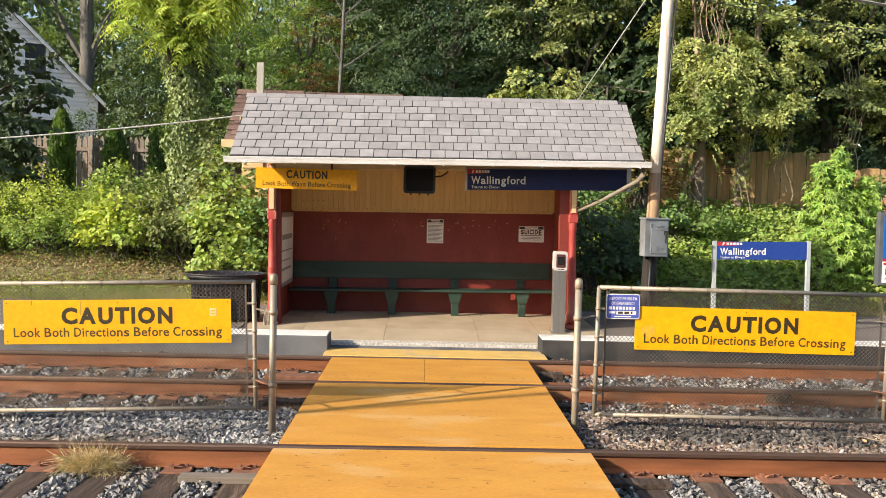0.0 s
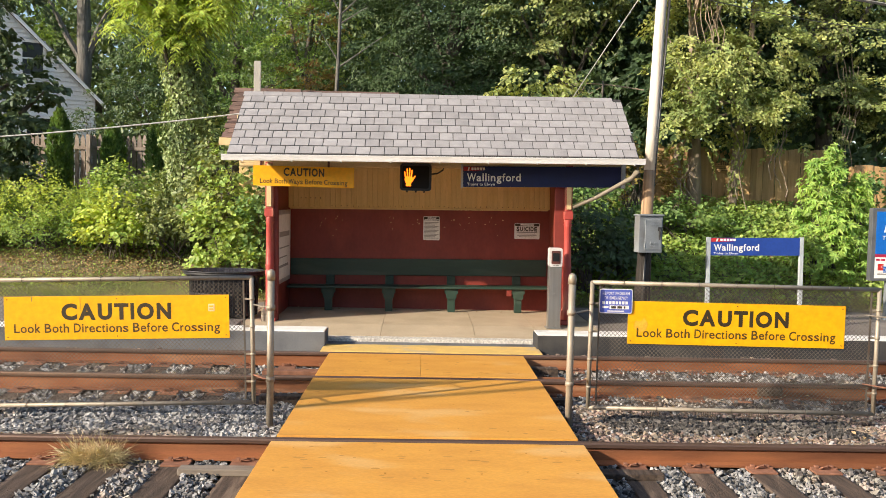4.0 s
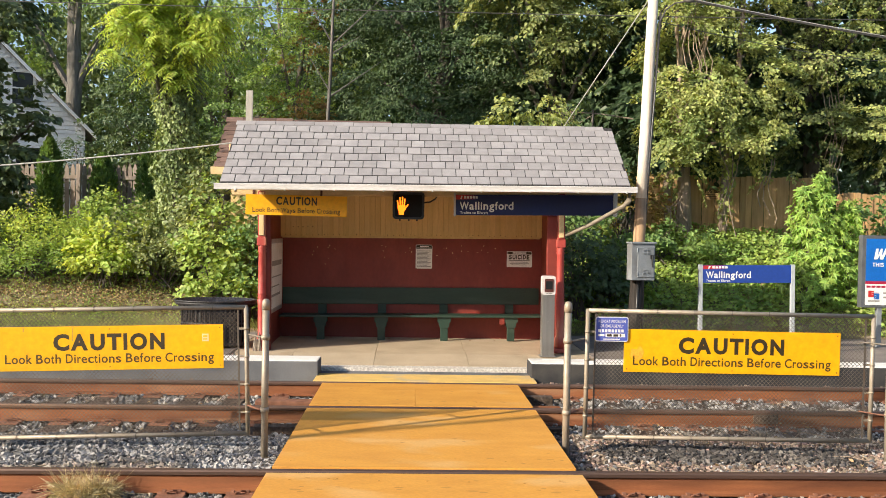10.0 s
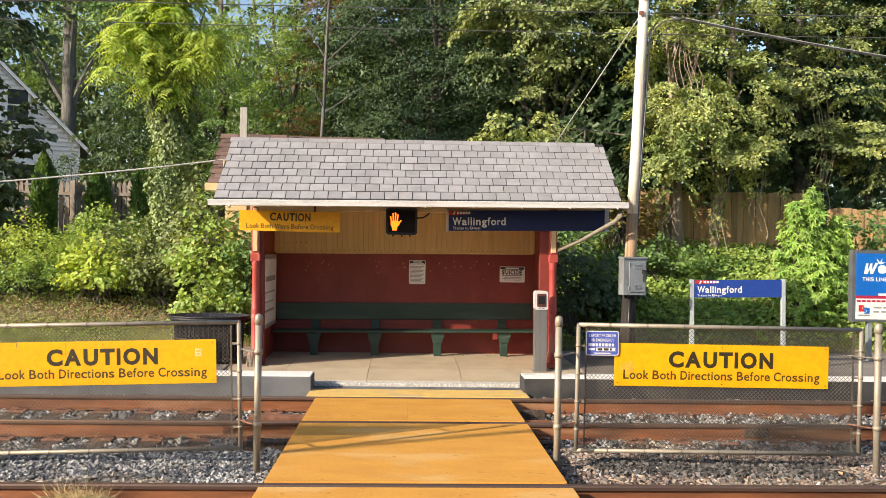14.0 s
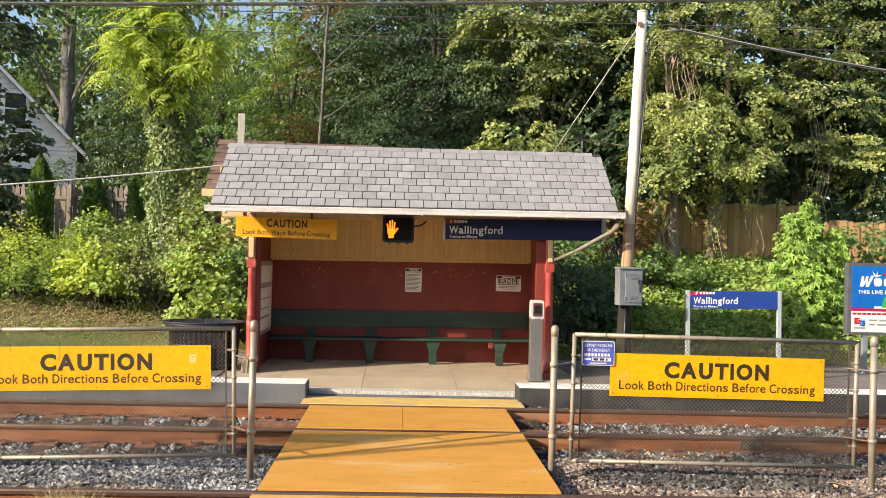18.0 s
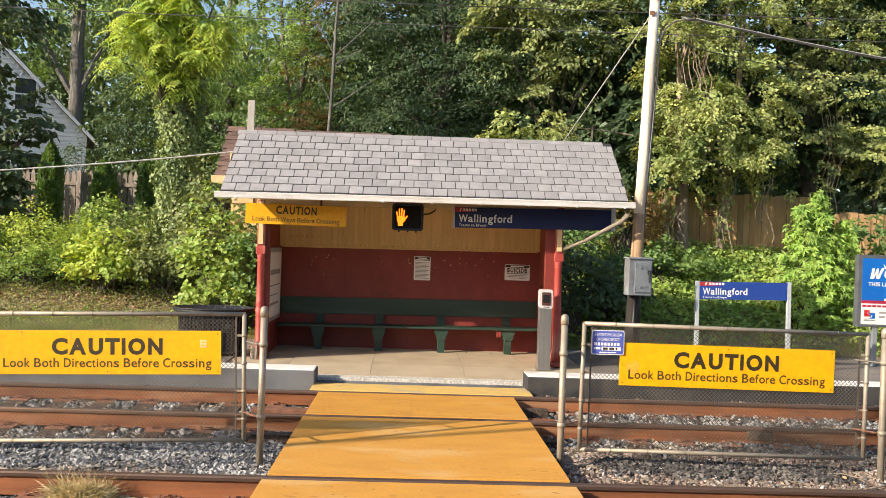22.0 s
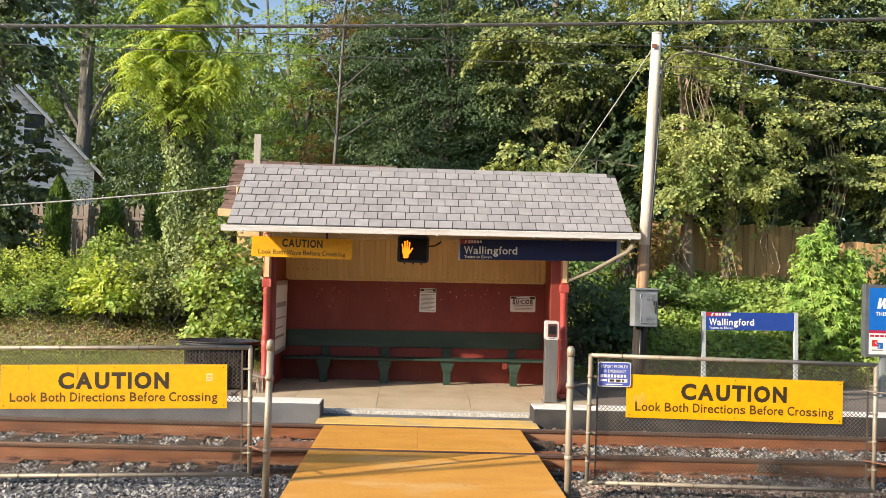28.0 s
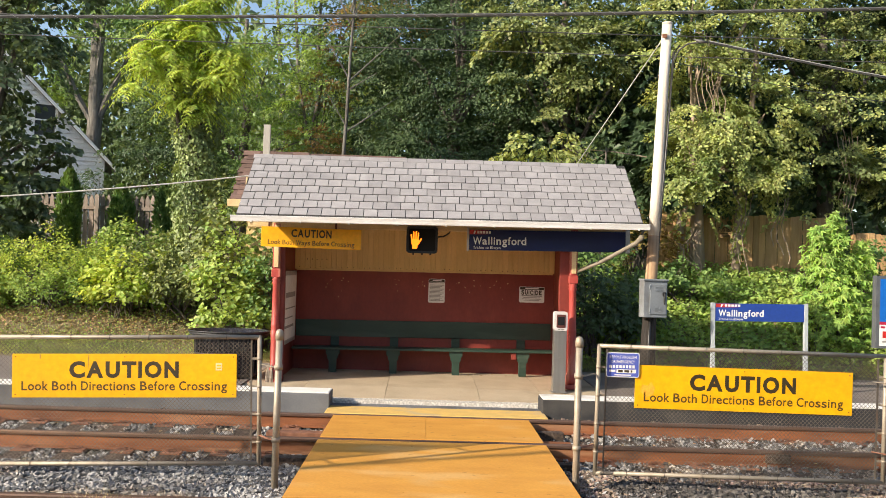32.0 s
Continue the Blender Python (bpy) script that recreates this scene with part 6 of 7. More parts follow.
# foliage at the near left edge, its shade put into the leaf colour
tree("tree", "tree overhanging the fence, leaf colour darkened for shade", 12, (-10.2, 9.6), (-9.6, 9.6, 8.5), 0.22,
     [(-10.1, 9.4, 4.2, 0.9, 1.0, 1.0, 40, 44, 0.7), (-9.8, 9.2, 6.6, 1.1, 1.2, 1.3, 56, 46, 0.8), (-9.0, 9.4, 8.4, 1.4, 1.2, 1.0, 50, 46, 0.9), (-9.9, 9.0, 2.7, 0.7, 0.9, 0.8, 30, 44, 0.6), (-8.8, 9.2, 3.2, 0.5, 0.5, 0.5, 18, 32, 0.5), (-9.2, 9.1, 2.6, 0.6, 0.6, 0.5, 22, 32, 0.5), (-9.2, 9.2, 3.4, 0.4, 0.6, 0.4, 10, 40, 0.6), (-9.9, 9.2, 5.4, 0.5, 0.7, 0.5, 12, 44, 0.6), (-8.7, 9.2, 4.5, 0.6, 0.6, 0.3, 14, 30, 0.5), (-8.3, 9.2, 4.2, 0.35, 0.4, 0.2, 8, 28, 0.45), (-8.9, 9.2, 7.0, 0.9, 0.8, 0.7, 30, 34, 0.7)], 0.13, 0.75, L_SHADE, fine=False)
# thin bare trunk and the layered dark trees behind the roof
bm = bmesh.new()
rng = np.random.default_rng(5)
gz = float(ground_z(-2.2, 11.0))
bare = thing("tree", (-2.2, 11.0, gz), "slender young tree with bare lower branches", "tree", "trees")
tube(bm, [(-2.22, 11, gz - 0.2), (-2.20, 11, 4.2), (-2.14, 11, 5.6), (-2.10, 11, 7.0), (-2.04, 11, 8.2), (-1.98, 11, 9.4)], [0.065, 0.046, 0.041, 0.035, 0.028, 0.02], 8)
for z, dx, dz in ((6.3, 1.3, 1.2), (5.1, 1.25, 0.85), (5.2, -0.5, 0.8), (6.4, -0.6, 1.0), (7.7, -0.5, 1.1), (7.7, 0.55, 1.2), (8.0, 0.3, 1.2), (6.1, 0.7, 0.4)):
    tube(bm, [(-2.13, 11, z), (-2.13 + dx * 0.5, 10.9, z + dz * 0.5), (-2.13 + dx, 10.8, z + dz)], [0.022, 0.014, 0.005], 5)
part("trunk", bm, BARKGREY, bare)
P, D, N, S = crown_arrays(rng, [(-2.1, 11, 9.8, 1.2, 0.9, 0.9, 26, 26, 0.7)], 0.13)
ob = new("crown", leaf_mesh("crown", P - np.array(ORIGIN[bare]), D, N, S, 0.6, L_AUTUMN))
ob.parent = bare
tree("tree", "dense layered dark green tree behind the shelter", 21, (0.6, 13.5), (0.6, 13.6, 11.5), 0.25,
     [(0.2, 13.2, 4.6, 2.3, 1.2, 1.0, 80, 84, 1.2), (1.8, 13.0, 6.4, 2.6, 1.2, 1.2, 92, 84, 1.3), (0.0, 13.2, 8.0, 2.3, 1.2, 1.2, 80, 84, 1.3), (2.0, 13.4, 9.8, 2.6, 1.4, 1.4, 70, 50, 1.3), (-1.2, 13.2, 6.0, 1.4, 1.0, 1.3, 44, 50, 1.0),
      (0.2, 13.6, 11.4, 2.4, 1.4, 1.0, 50, 50, 1.2)], 0.105, 0.66, L_BLUE,
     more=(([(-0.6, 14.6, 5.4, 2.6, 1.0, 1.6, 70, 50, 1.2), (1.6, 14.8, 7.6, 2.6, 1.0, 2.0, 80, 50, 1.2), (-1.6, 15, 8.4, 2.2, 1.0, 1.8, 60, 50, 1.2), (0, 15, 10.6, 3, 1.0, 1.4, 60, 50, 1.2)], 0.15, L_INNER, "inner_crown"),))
tree("tree", "broad-leaved tree with sunlit olive boughs beside the pole", 22, (3.4, 12.0), (3.2, 12.0, 11.0), 0.22,
     [(2.5, 11.0, 7.7, 1.2, 0.8, 0.5, 34, 105, 0.8), (3.7, 10.8, 7.35, 0.9, 0.7, 0.45, 24, 105, 0.8), (2.5, 11.2, 6.55, 0.9, 0.7, 0.25, 16, 105, 0.8), (3.5, 10.9, 6.3, 0.5, 0.5, 0.2, 9, 40, 0.7), (2.9, 11.0, 5.75, 0.4, 0.4, 0.15, 6, 40, 0.6),
      (3.0, 11.4, 9.2, 2.0, 1.2, 1.1, 56, 80, 0.9), (4.3, 10.8, 6.7, 0.4, 0.5, 0.3, 7, 40, 0.6)], 0.088, 0.72, L_OLIVE, fine=False,
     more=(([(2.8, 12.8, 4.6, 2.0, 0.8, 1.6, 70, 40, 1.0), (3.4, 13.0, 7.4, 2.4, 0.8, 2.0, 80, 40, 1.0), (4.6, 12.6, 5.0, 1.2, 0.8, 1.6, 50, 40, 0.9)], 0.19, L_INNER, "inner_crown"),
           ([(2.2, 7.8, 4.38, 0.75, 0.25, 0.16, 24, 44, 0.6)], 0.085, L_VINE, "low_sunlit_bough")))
# Leaf mass added in a shaded gap: dark colour for shade, shades the fence.
under = tree("tree", "undergrowth tree between the shelter and the board fence, leaves darkened for shade", 27, (3.6, 8.8), (3.7, 8.8, 4.6), 0.05,
     [(3.4, 8.9, 3.6, 0.35, 0.3, 0.4, 8, 30, 0.4), (3.7, 8.9, 4.6, 0.35, 0.35, 0.35, 7, 30, 0.4)], 0.10, 0.7, L_DARK, r1=0.02, fine=False)
bm = bmesh.new()
tube(bm, [(2.9, 8.9, 4.52), (3.3, 8.9, 4.56), (3.9, 8.9, 4.53), (4.6, 8.9, 4.44)], [0.010, 0.013, 0.014, 0.016], 6)
tube(bm, [(3.75, 8.9, 4.53), (3.45, 8.85, 4.34), (3.3, 8.8, 4.22)], [0.011, 0.009, 0.005], 5)
tube(bm, [(3.35, 8.9, 4.56), (3.25, 8.85, 4.36), (3.12, 8.8, 4.28)], [0.010, 0.008, 0.004], 5)
part("dead_branch", bm, BARKPALE, under, "pale bare branch")
# turning tree left of the middle
tree("tree", "slim tree with some yellowing and rust-red leaves", 23, (-3.4, 14.5), (-3.3, 14.5, 10.0), 0.13,
     [(-3.2, 14.2, 6.4, 1.0, 0.9, 1.6, 50, 40, 0.8), (-4.2, 14.0, 7.6, 1.2, 0.9, 1.2, 40, 40, 0.8), (-2.6, 14.2, 9.4, 1.3, 1.0, 1.3, 46, 40, 0.8)], 0.12, 0.6, L_BRIGHT, r1=0.03,
     more=(([(-1.7, 13.2, 8.8, 0.9, 0.6, 0.8, 26, 40, 0.6), (-2.9, 13.4, 6.8, 0.5, 0.5, 0.9, 20, 36, 0.5), (-3.2, 12.4, 4.9, 0.8, 0.5, 0.35, 26, 40, 0.5)], 0.10, L_AUTUMN, "turning_leaves"),))
tree("tree", "dark green tree behind the outbuilding", 24, (-5.6, 15.5), (-5.6, 15.5, 9.0), 0.2,
     [(-5.2, 15.0, 4.4, 2.0, 1.0, 1.6, 76, 50, 1.0), (-4.0, 15.0, 5.4, 1.6, 1.0, 1.2, 50, 50, 1.0), (-6.6, 15.2, 6.8, 1.6, 1.0, 1.4, 52, 50, 1.0), (-4.8, 15.3, 7.6, 1.6, 1.0, 1.2, 46, 50, 1.0)], 0.12, 0.62, L_MID)
# vine-laden trees at the board fence
tree("tree", "vine-covered tree with hanging tendrils at the board fence", 25, (6.0, 9.7), (6.1, 10.2, 9.5), 0.17,
     [(5.5, 9.2, 6.7, 0.9, 0.7, 0.8, 26, 140, 0.6), (6.7, 9.2, 7.3, 1.0, 0.7, 0.8, 28, 140, 0.6), (5.5, 9.0, 5.0, 0.55, 0.5, 0.8, 24, 140, 0.55), (6.3, 8.9, 5.2, 0.6, 0.5, 0.9, 24, 140, 0.55), (7.2, 9.0, 5.5, 0.75, 0.6, 0.9, 28, 140, 0.6),
      (7.0, 9.1, 8.8, 1.4, 0.9, 0.8, 30, 140, 0.7), (5.3, 9.3, 8.4, 1.2, 0.9, 0.8, 26, 140, 0.7), (7.1, 9.0, 4.3, 0.75, 0.5, 0.4, 18, 140, 0.5), (5.45, 8.8, 3.9, 0.35, 0.4, 0.6, 15, 140, 0.45), (6.3, 8.9, 4.0, 0.4, 0.4, 0.4, 10, 140, 0.45)],
     0.070, 0.66, L_VINE, BARKPALE, fine=False, sag=0.75,
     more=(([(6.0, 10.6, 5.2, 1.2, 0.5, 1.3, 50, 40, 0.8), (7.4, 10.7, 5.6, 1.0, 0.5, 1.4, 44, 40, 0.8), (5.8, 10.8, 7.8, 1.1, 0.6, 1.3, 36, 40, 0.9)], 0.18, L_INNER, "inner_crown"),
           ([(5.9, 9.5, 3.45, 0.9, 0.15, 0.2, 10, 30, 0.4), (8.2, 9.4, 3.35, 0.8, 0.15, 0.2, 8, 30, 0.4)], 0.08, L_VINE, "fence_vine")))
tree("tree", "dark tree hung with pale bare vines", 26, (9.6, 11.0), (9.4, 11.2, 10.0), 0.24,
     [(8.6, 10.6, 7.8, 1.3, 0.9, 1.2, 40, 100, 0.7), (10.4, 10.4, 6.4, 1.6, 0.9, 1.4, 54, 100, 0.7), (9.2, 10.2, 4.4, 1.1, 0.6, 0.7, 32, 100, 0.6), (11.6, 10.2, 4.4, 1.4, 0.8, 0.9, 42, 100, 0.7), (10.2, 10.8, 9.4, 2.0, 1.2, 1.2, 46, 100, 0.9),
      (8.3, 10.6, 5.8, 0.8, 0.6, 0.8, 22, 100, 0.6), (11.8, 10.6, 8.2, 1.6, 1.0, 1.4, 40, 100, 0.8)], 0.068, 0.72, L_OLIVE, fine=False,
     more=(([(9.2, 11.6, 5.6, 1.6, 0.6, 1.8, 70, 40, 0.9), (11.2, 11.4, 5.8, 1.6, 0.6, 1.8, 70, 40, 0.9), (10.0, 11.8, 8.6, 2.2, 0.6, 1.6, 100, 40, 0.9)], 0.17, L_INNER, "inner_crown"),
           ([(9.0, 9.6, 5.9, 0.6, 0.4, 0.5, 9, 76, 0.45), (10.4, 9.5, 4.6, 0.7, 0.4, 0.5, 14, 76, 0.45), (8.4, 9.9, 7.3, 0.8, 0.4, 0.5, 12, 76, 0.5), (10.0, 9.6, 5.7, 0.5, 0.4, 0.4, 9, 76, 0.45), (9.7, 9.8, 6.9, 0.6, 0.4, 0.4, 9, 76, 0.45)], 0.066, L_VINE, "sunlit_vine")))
for x, y in ((5.55, 9.55), (6.85, 9.6)):
    rng = np.random.default_rng(int(x * 100))
    gz = float(ground_z(x, y))
    tr = thing("tree", (x, y, gz), "leaning pale trunk wound with ivy before the board fence", "tree", "trees")
    bm = bmesh.new()
    limbs(bm, rng, (x, y, gz - 0.2), (x + 0.5, y + 0.3, 7.5), 0.095, 0.05, [(x + 0.6, y, 5.6), (x - 0.5, y, 6.2)])
    part("trunk", bm, BARKPALE, tr)
    n = 260
    a, z = rng.uniform(0, 6.28, n), rng.uniform(gz, 5.0, n)
    P = np.stack([x + 0.5 * (z - gz) / 6.5 + 0.15 * np.cos(a), y + 0.15 * np.sin(a), z], 1)
    N = np.stack([np.cos(a), np.sin(a) - 0.3, 0.4 + 0 * a], 1) + rng.normal(0, 0.3, (n, 3))
    ob = new("ivy", leaf_mesh("ivy", P - np.array(ORIGIN[tr]), np.array([0, 0, -1.0]) + rng.normal(0, 0.5, (n, 3)), N, rng.uniform(0.08, 0.13, n), 0.9, L_VINE))
    ob.parent = tr

# bright pinnate tree with an ivy-wrapped trunk
rng = np.random.default_rng(31)
ax, ay = -4.9, 8.0
gz = float(ground_z(ax, ay))
pin = thing("tree", (ax, ay, gz), "bright yellow-green tree with feathery leaves and ivy-wrapped trunk", "tree", "trees")
bm = bmesh.new()
tips = [(ax - 1.0, ay - 0.3, 6.5), (ax + 0.7, ay - 0.2, 6.7), (ax - 0.5, ay - 0.4, 5.9), (ax + 0.2, ay, 8.2)]
limbs(bm, rng, (ax, ay, gz - 0.2), (ax + 0.12, ay, 9.2), 0.15, 0.05, tips, 0.12)
part("trunk", bm, BARK, pin)
for nm, count, mid, half, m in (("crown", 50, (ax - 0.05, ay - 0.35, 6.3), (0.85, 0.7, 1.7), L_YELLOW), ("back_crown", 12, (ax + 0.6, ay - 0.2, 5.9), (0.6, 0.6, 0.9), L_YELLOW), ("top_crown", 22, (ax - 0.1, ay, 8.1), (0.85, 0.8, 0.8), L_BRIGHT), ("side_sprays", 6, (ax - 0.95, ay - 0.5, 5.7), (0.4, 0.4, 0.9), L_YELLOW)):
    P, D, N, S = [], [], [], []
    for k in range(count):
        tip = np.array(mid) + unit(rng.normal(0, 1, 3)) * np.array(half) * rng.uniform(0.35, 1.0)
        for a in rng.uniform(0, 6.28, 12):
            out = np.array([math.cos(a), math.sin(a) * 0.9 - 0.1, rng.uniform(-0.25, 0.6)])
            c = tip + np.array([0, 0, rng.uniform(-0.12, 0.12)])
            L = rng.uniform(0.30, 0.56)
            side = unit(np.cross(out, [0, 0, 1.0]))
            for j in range(17):
                t = (j // 2 + 1) / 8.6
                q = c + out * L * t - np.array([0, 0, 0.75 * L * t * t])
                sg = 1 if j % 2 else -1
                P.append(q)
                D.append(side * sg + out * 0.55 + np.array([0, 0, -0.35 - 0.6 * t]) if j < 16 else out + np.array([0, 0, -1.2]))
                N.append(np.array([-0.45, -0.4, 0.6]) + out * 0.45 + rng.normal(0, 0.2, 3))
                S.append(0.15 * (1 - 0.35 * t) * rng.uniform(0.85, 1.15))
    P, D, N, S = np.array(P), np.array(D), np.array(N), np.array(S)
    ob = new(nm, leaf_mesh(nm, P - np.array(ORIGIN[pin]), D, N, S, 0.30, m))
    ob.parent = pin
n = 13000
a, z = rng.uniform(0, 6.28, n), gz + (5.6 - gz) * rng.random(n) ** 0.85
r = 0.21 + 0.28 * np.abs(np.sin(z * 2.3 + a)) * rng.random(n) + 0.22 * (1 - smooth(1.5, 3.6, z)) * rng.random(n)
P = np.stack([ax + r * np.cos(a) * 1.15, ay + r * np.sin(a), z], 1)
N = np.stack([np.cos(a), np.sin(a), 0.45 + 0 * a], 1) + rng.normal(0, 0.35, (n, 3))
ob = new("ivy", leaf_mesh("ivy", P - np.array(ORIGIN[pin]), np.array([0, 0, -1.0]) + rng.normal(0, 0.55, (n, 3)), N, rng.uniform(0.04, 0.085, n), 0.8, L_IVY))
ob.parent = pin
tagged(ob, "pale-edged ivy wrapped round the trunk")

# clipped columnar evergreens at the picket fence
for x, y, h, r in ((-9.15, 12.1, 2.15, 0.29), (-7.8, 12.0, 1.85, 0.28), (-6.65, 11.9, 1.9, 0.28), (-10.7, 12.1, 2.0, 0.3)):
    rng = np.random.default_rng(int(-x * 10))
    gz = float(ground_z(x, y))
    t = thing("evergreen", (x, y, gz), "narrow columnar dark evergreen before the picket fence", "evergreen", "evergreens")
    bm = bmesh.new()
    tube(bm, [(x, y, gz - 0.1), (x, y, gz + h * 0.9)], [0.05, 0.01], 6)
    part("trunk", bm, BARK, t)
    n = 3400
    u = rng.random(n) ** 0.8
    a = rng.uniform(0, 6.28, n)
    rr = r * np.minimum(1, 3.2 * (1 - u)) ** 0.7 * (0.75 + 0.3 * rng.random(n)) * (0.9 + 0.1 * np.sin(5 * a + 9 * u))
    P = np.stack([x + rr * np.cos(a), y + rr * np.sin(a), gz + 0.05 + h * u], 1)
    D = np.stack([0.5 * np.cos(a), 0.5 * np.sin(a), 1 + 0 * a], 1) + rng.normal(0, 0.35, (n, 3))
    N = np.stack([np.cos(a), np.sin(a), 0 * a], 1) + rng.normal(0, 0.5, (n, 3))
    ob = new("foliage", leaf_mesh("foliage", P - np.array(ORIGIN[t]), D, N, rng.uniform(0.08, 0.15, n), 0.45, L_MID))
    ob.parent = t

# shrubs of the left bank
shrub("bright broad-leaved shrub with yellow-green leaves", 41, -6.05, 7.5, 0.60, 0.45, 1.2, 2300, 0.10, 0.66, L_YELLOW)
shrub("yellowing shrub on the bank", 42, -7.7, 8.0, 1.1, 0.7, 1.3, 5600, 0.058, 0.6, L_YELLOW)
shrub("yellowing shrub on the bank", 43, -9.3, 8.2, 1.0, 0.7, 1.35, 5400, 0.058, 0.6, L_BRIGHT)
shrub("leafy green shrub on the bank", 44, -6.5, 9.0, 0.8, 0.6, 1.35, 2600, 0.08, 0.7, L_BRIGHT)
shrub("small-leaved green shrub at the foot of the bank", 45, -7.6, 7.6, 1.2, 0.45, 0.7, 3800, 0.055, 0.6, L_BRIGHT)
shrub("small-leaved green shrub at the foot of the bank", 46, -9.4, 7.6, 1.1, 0.45, 0.75, 3600, 0.055, 0.6, L_BRIGHT)
shrub("green shrub tangled with vines", 47, -5.1, 7.6, 0.7, 0.5, 1.2, 2600, 0.07, 0.7, L_OLIVE)
shrub("green shrub tangled with vines", 48, -5.7, 8.2, 0.8, 0.5, 1.5, 1500, 0.09, 0.7, L_OLIVE)
shrub("large-leaved climbing vine beside the shelter", 49, -3.72, 6.5, 0.46, 0.35, 2.2, 2000, 0.095, 0.85, L_BRIGHT, "vine")
shrub("leafy weeds at the foot of the vine", 50, -3.4, 6.2, 0.7, 0.35, 1.0, 1500, 0.075, 0.7, L_BRIGHT)
shrub("climbing vine with yellow flecks", 51, -3.95, 7.2, 0.5, 0.4, 2.5, 1900, 0.095, 0.8, L_OLIVE, "vine")
shrub("leafy vine climbing the outbuilding wall", 56, -3.0, 6.45, 0.36, 0.2, 2.3, 1500, 0.085, 0.8, L_MID, "vine")
shrub("green shrub below the picket fence", 52, -8.6, 9.9, 1.4, 0.7, 0.55, 2400, 0.08, 0.6, L_MID)
shrub("green shrub below the picket fence", 53, -6.4, 10.0, 1.0, 0.7, 0.6, 1700, 0.08, 0.6, L_MID)
shrub("dark shrub before the picket fence", 55, -10.0, 11.6, 0.6, 0.4, 1.5, 1800, 0.07, 0.6, L_DARK)
shrub("dark shrub before the white house", 54, -9.1, 14.0, 0.55, 0.5, 2.7, 1500, 0.08, 0.5, L_BLUE)
# right of the shelter
def lobed_shrub(label, seed, x, y, r, h, count, size, material):
    """Upright cone of shoots that carry hand-shaped leaves, each of five pointed lobes."""
    rng = np.random.default_rng(seed)
    gz = float(ground_z(x, y))
    t = thing("shrub", (x, y, gz), label, "shrub", "shrubs")
    bm = bmesh.new()
    P, D, N, S = [], [], [], []
    for k in range(count):
        u = rng.random() ** 0.75
        a = rng.uniform(0, 2 * np.pi)
        q = (0.35 + 0.65 * rng.random()) * r * (1.05 - u) ** 0.55 * (1 + 0.35 * np.sin(3 * a + 8 * u)) * rng.uniform(0.8, 1.2)
        c = np.array([x + q * math.cos(a), y + q * math.sin(a), gz + h * u + rng.normal(0, 0.05)])
        out = np.array([math.cos(a), math.sin(a), 0.0])
        if k % 30 == 0:
            tube(bm, [(x + 0.1 * out[0], y + 0.1 * out[1], gz - 0.05), (x + 0.6 * q * out[0], y + 0.6 * q * out[1], gz + h * u * 0.6), tuple(c)], [0.012, 0.008, 0.003], 5)
        face = unit(out * 0.7 + np.array([-0.3, -0.45, 0.8]) + rng.normal(0, 0.5, 3))
        axis = unit(out + np.array([0, 0, -0.35]) + rng.normal(0, 0.35, 3))
        axis = unit(axis - face * (axis @ face))
        side = np.cross(face, axis)
        s0 = size * rng.uniform(0.65, 1.2)
        for b, f in ((0, 1.0), (0.75, 0.85), (-0.75, 0.85), (1.6, 0.6), (-1.6, 0.6)):
            P.append(c)
            D.append(axis * math.cos(b) + side * math.sin(b))
            N.append(face)
            S.append(s0 * f)
    part("woody_base", bm, BARK, t)
    ob = new("leaves", leaf_mesh("leaves", np.array(P) - np.array(ORIGIN[t]), np.array(D), np.array(N), np.array(S), 0.34, material))
    ob.parent = t


lobed_shrub("tall bright green shrub with lobed leaves", 61, 7.86, 7.0, 0.5, 2.4, 560, 0.14, L_LIME)
lobed_shrub("bright green lobed shrub with an upright shoot", 63, 7.5, 6.95, 0.5, 2.2, 460, 0.14, L_LIME)
lobed_shrub("bright green lobed shrub beside the poster board", 64, 8.45, 7.15, 0.6, 1.85, 480, 0.135, L_LIME)
lobed_shrub("broad bright green lobed shrub on the bank", 65, 7.8, 6.9, 0.95, 1.3, 520, 0.14, L_LIME)
lobed_shrub("small bright green lobed shrub at the bank's foot", 62, 7.35, 6.75, 0.45, 1.0, 220, 0.14, L_BRIGHT)
# The shelter's shade is put into these two shrubs' leaf colour.
shrub("shrub beside the shelter, leaves darkened for its shade", 64, 2.9, 6.4, 0.75, 0.5, 1.75, 2000, 0.10, 0.7, L_DARK)
shrub("shrub beside the shelter, leaves darkened for its shade", 65, 3.7, 6.8, 0.6, 0.5, 1.0, 1300, 0.10, 0.7, L_DARK)
shrub("green shrub behind the pole", 66, 3.0, 8.3, 0.9, 0.6, 1.8, 2000, 0.11, 0.7, L_MID)
shrub("turning shrub at the corner of the fence", 67, 4.6, 9.3, 0.6, 0.5, 1.7, 900, 0.10, 0.6, L_AUTUMN)
shrub("low green shrub on the bank", 68, 5.2, 8.4, 1.0, 0.6, 0.8, 1700, 0.09, 0.75, L_MID)
shrub("low green shrub on the bank", 69, 9.6, 8.2, 0.9, 0.6, 1.5, 1500, 0.10, 0.75, L_MID)


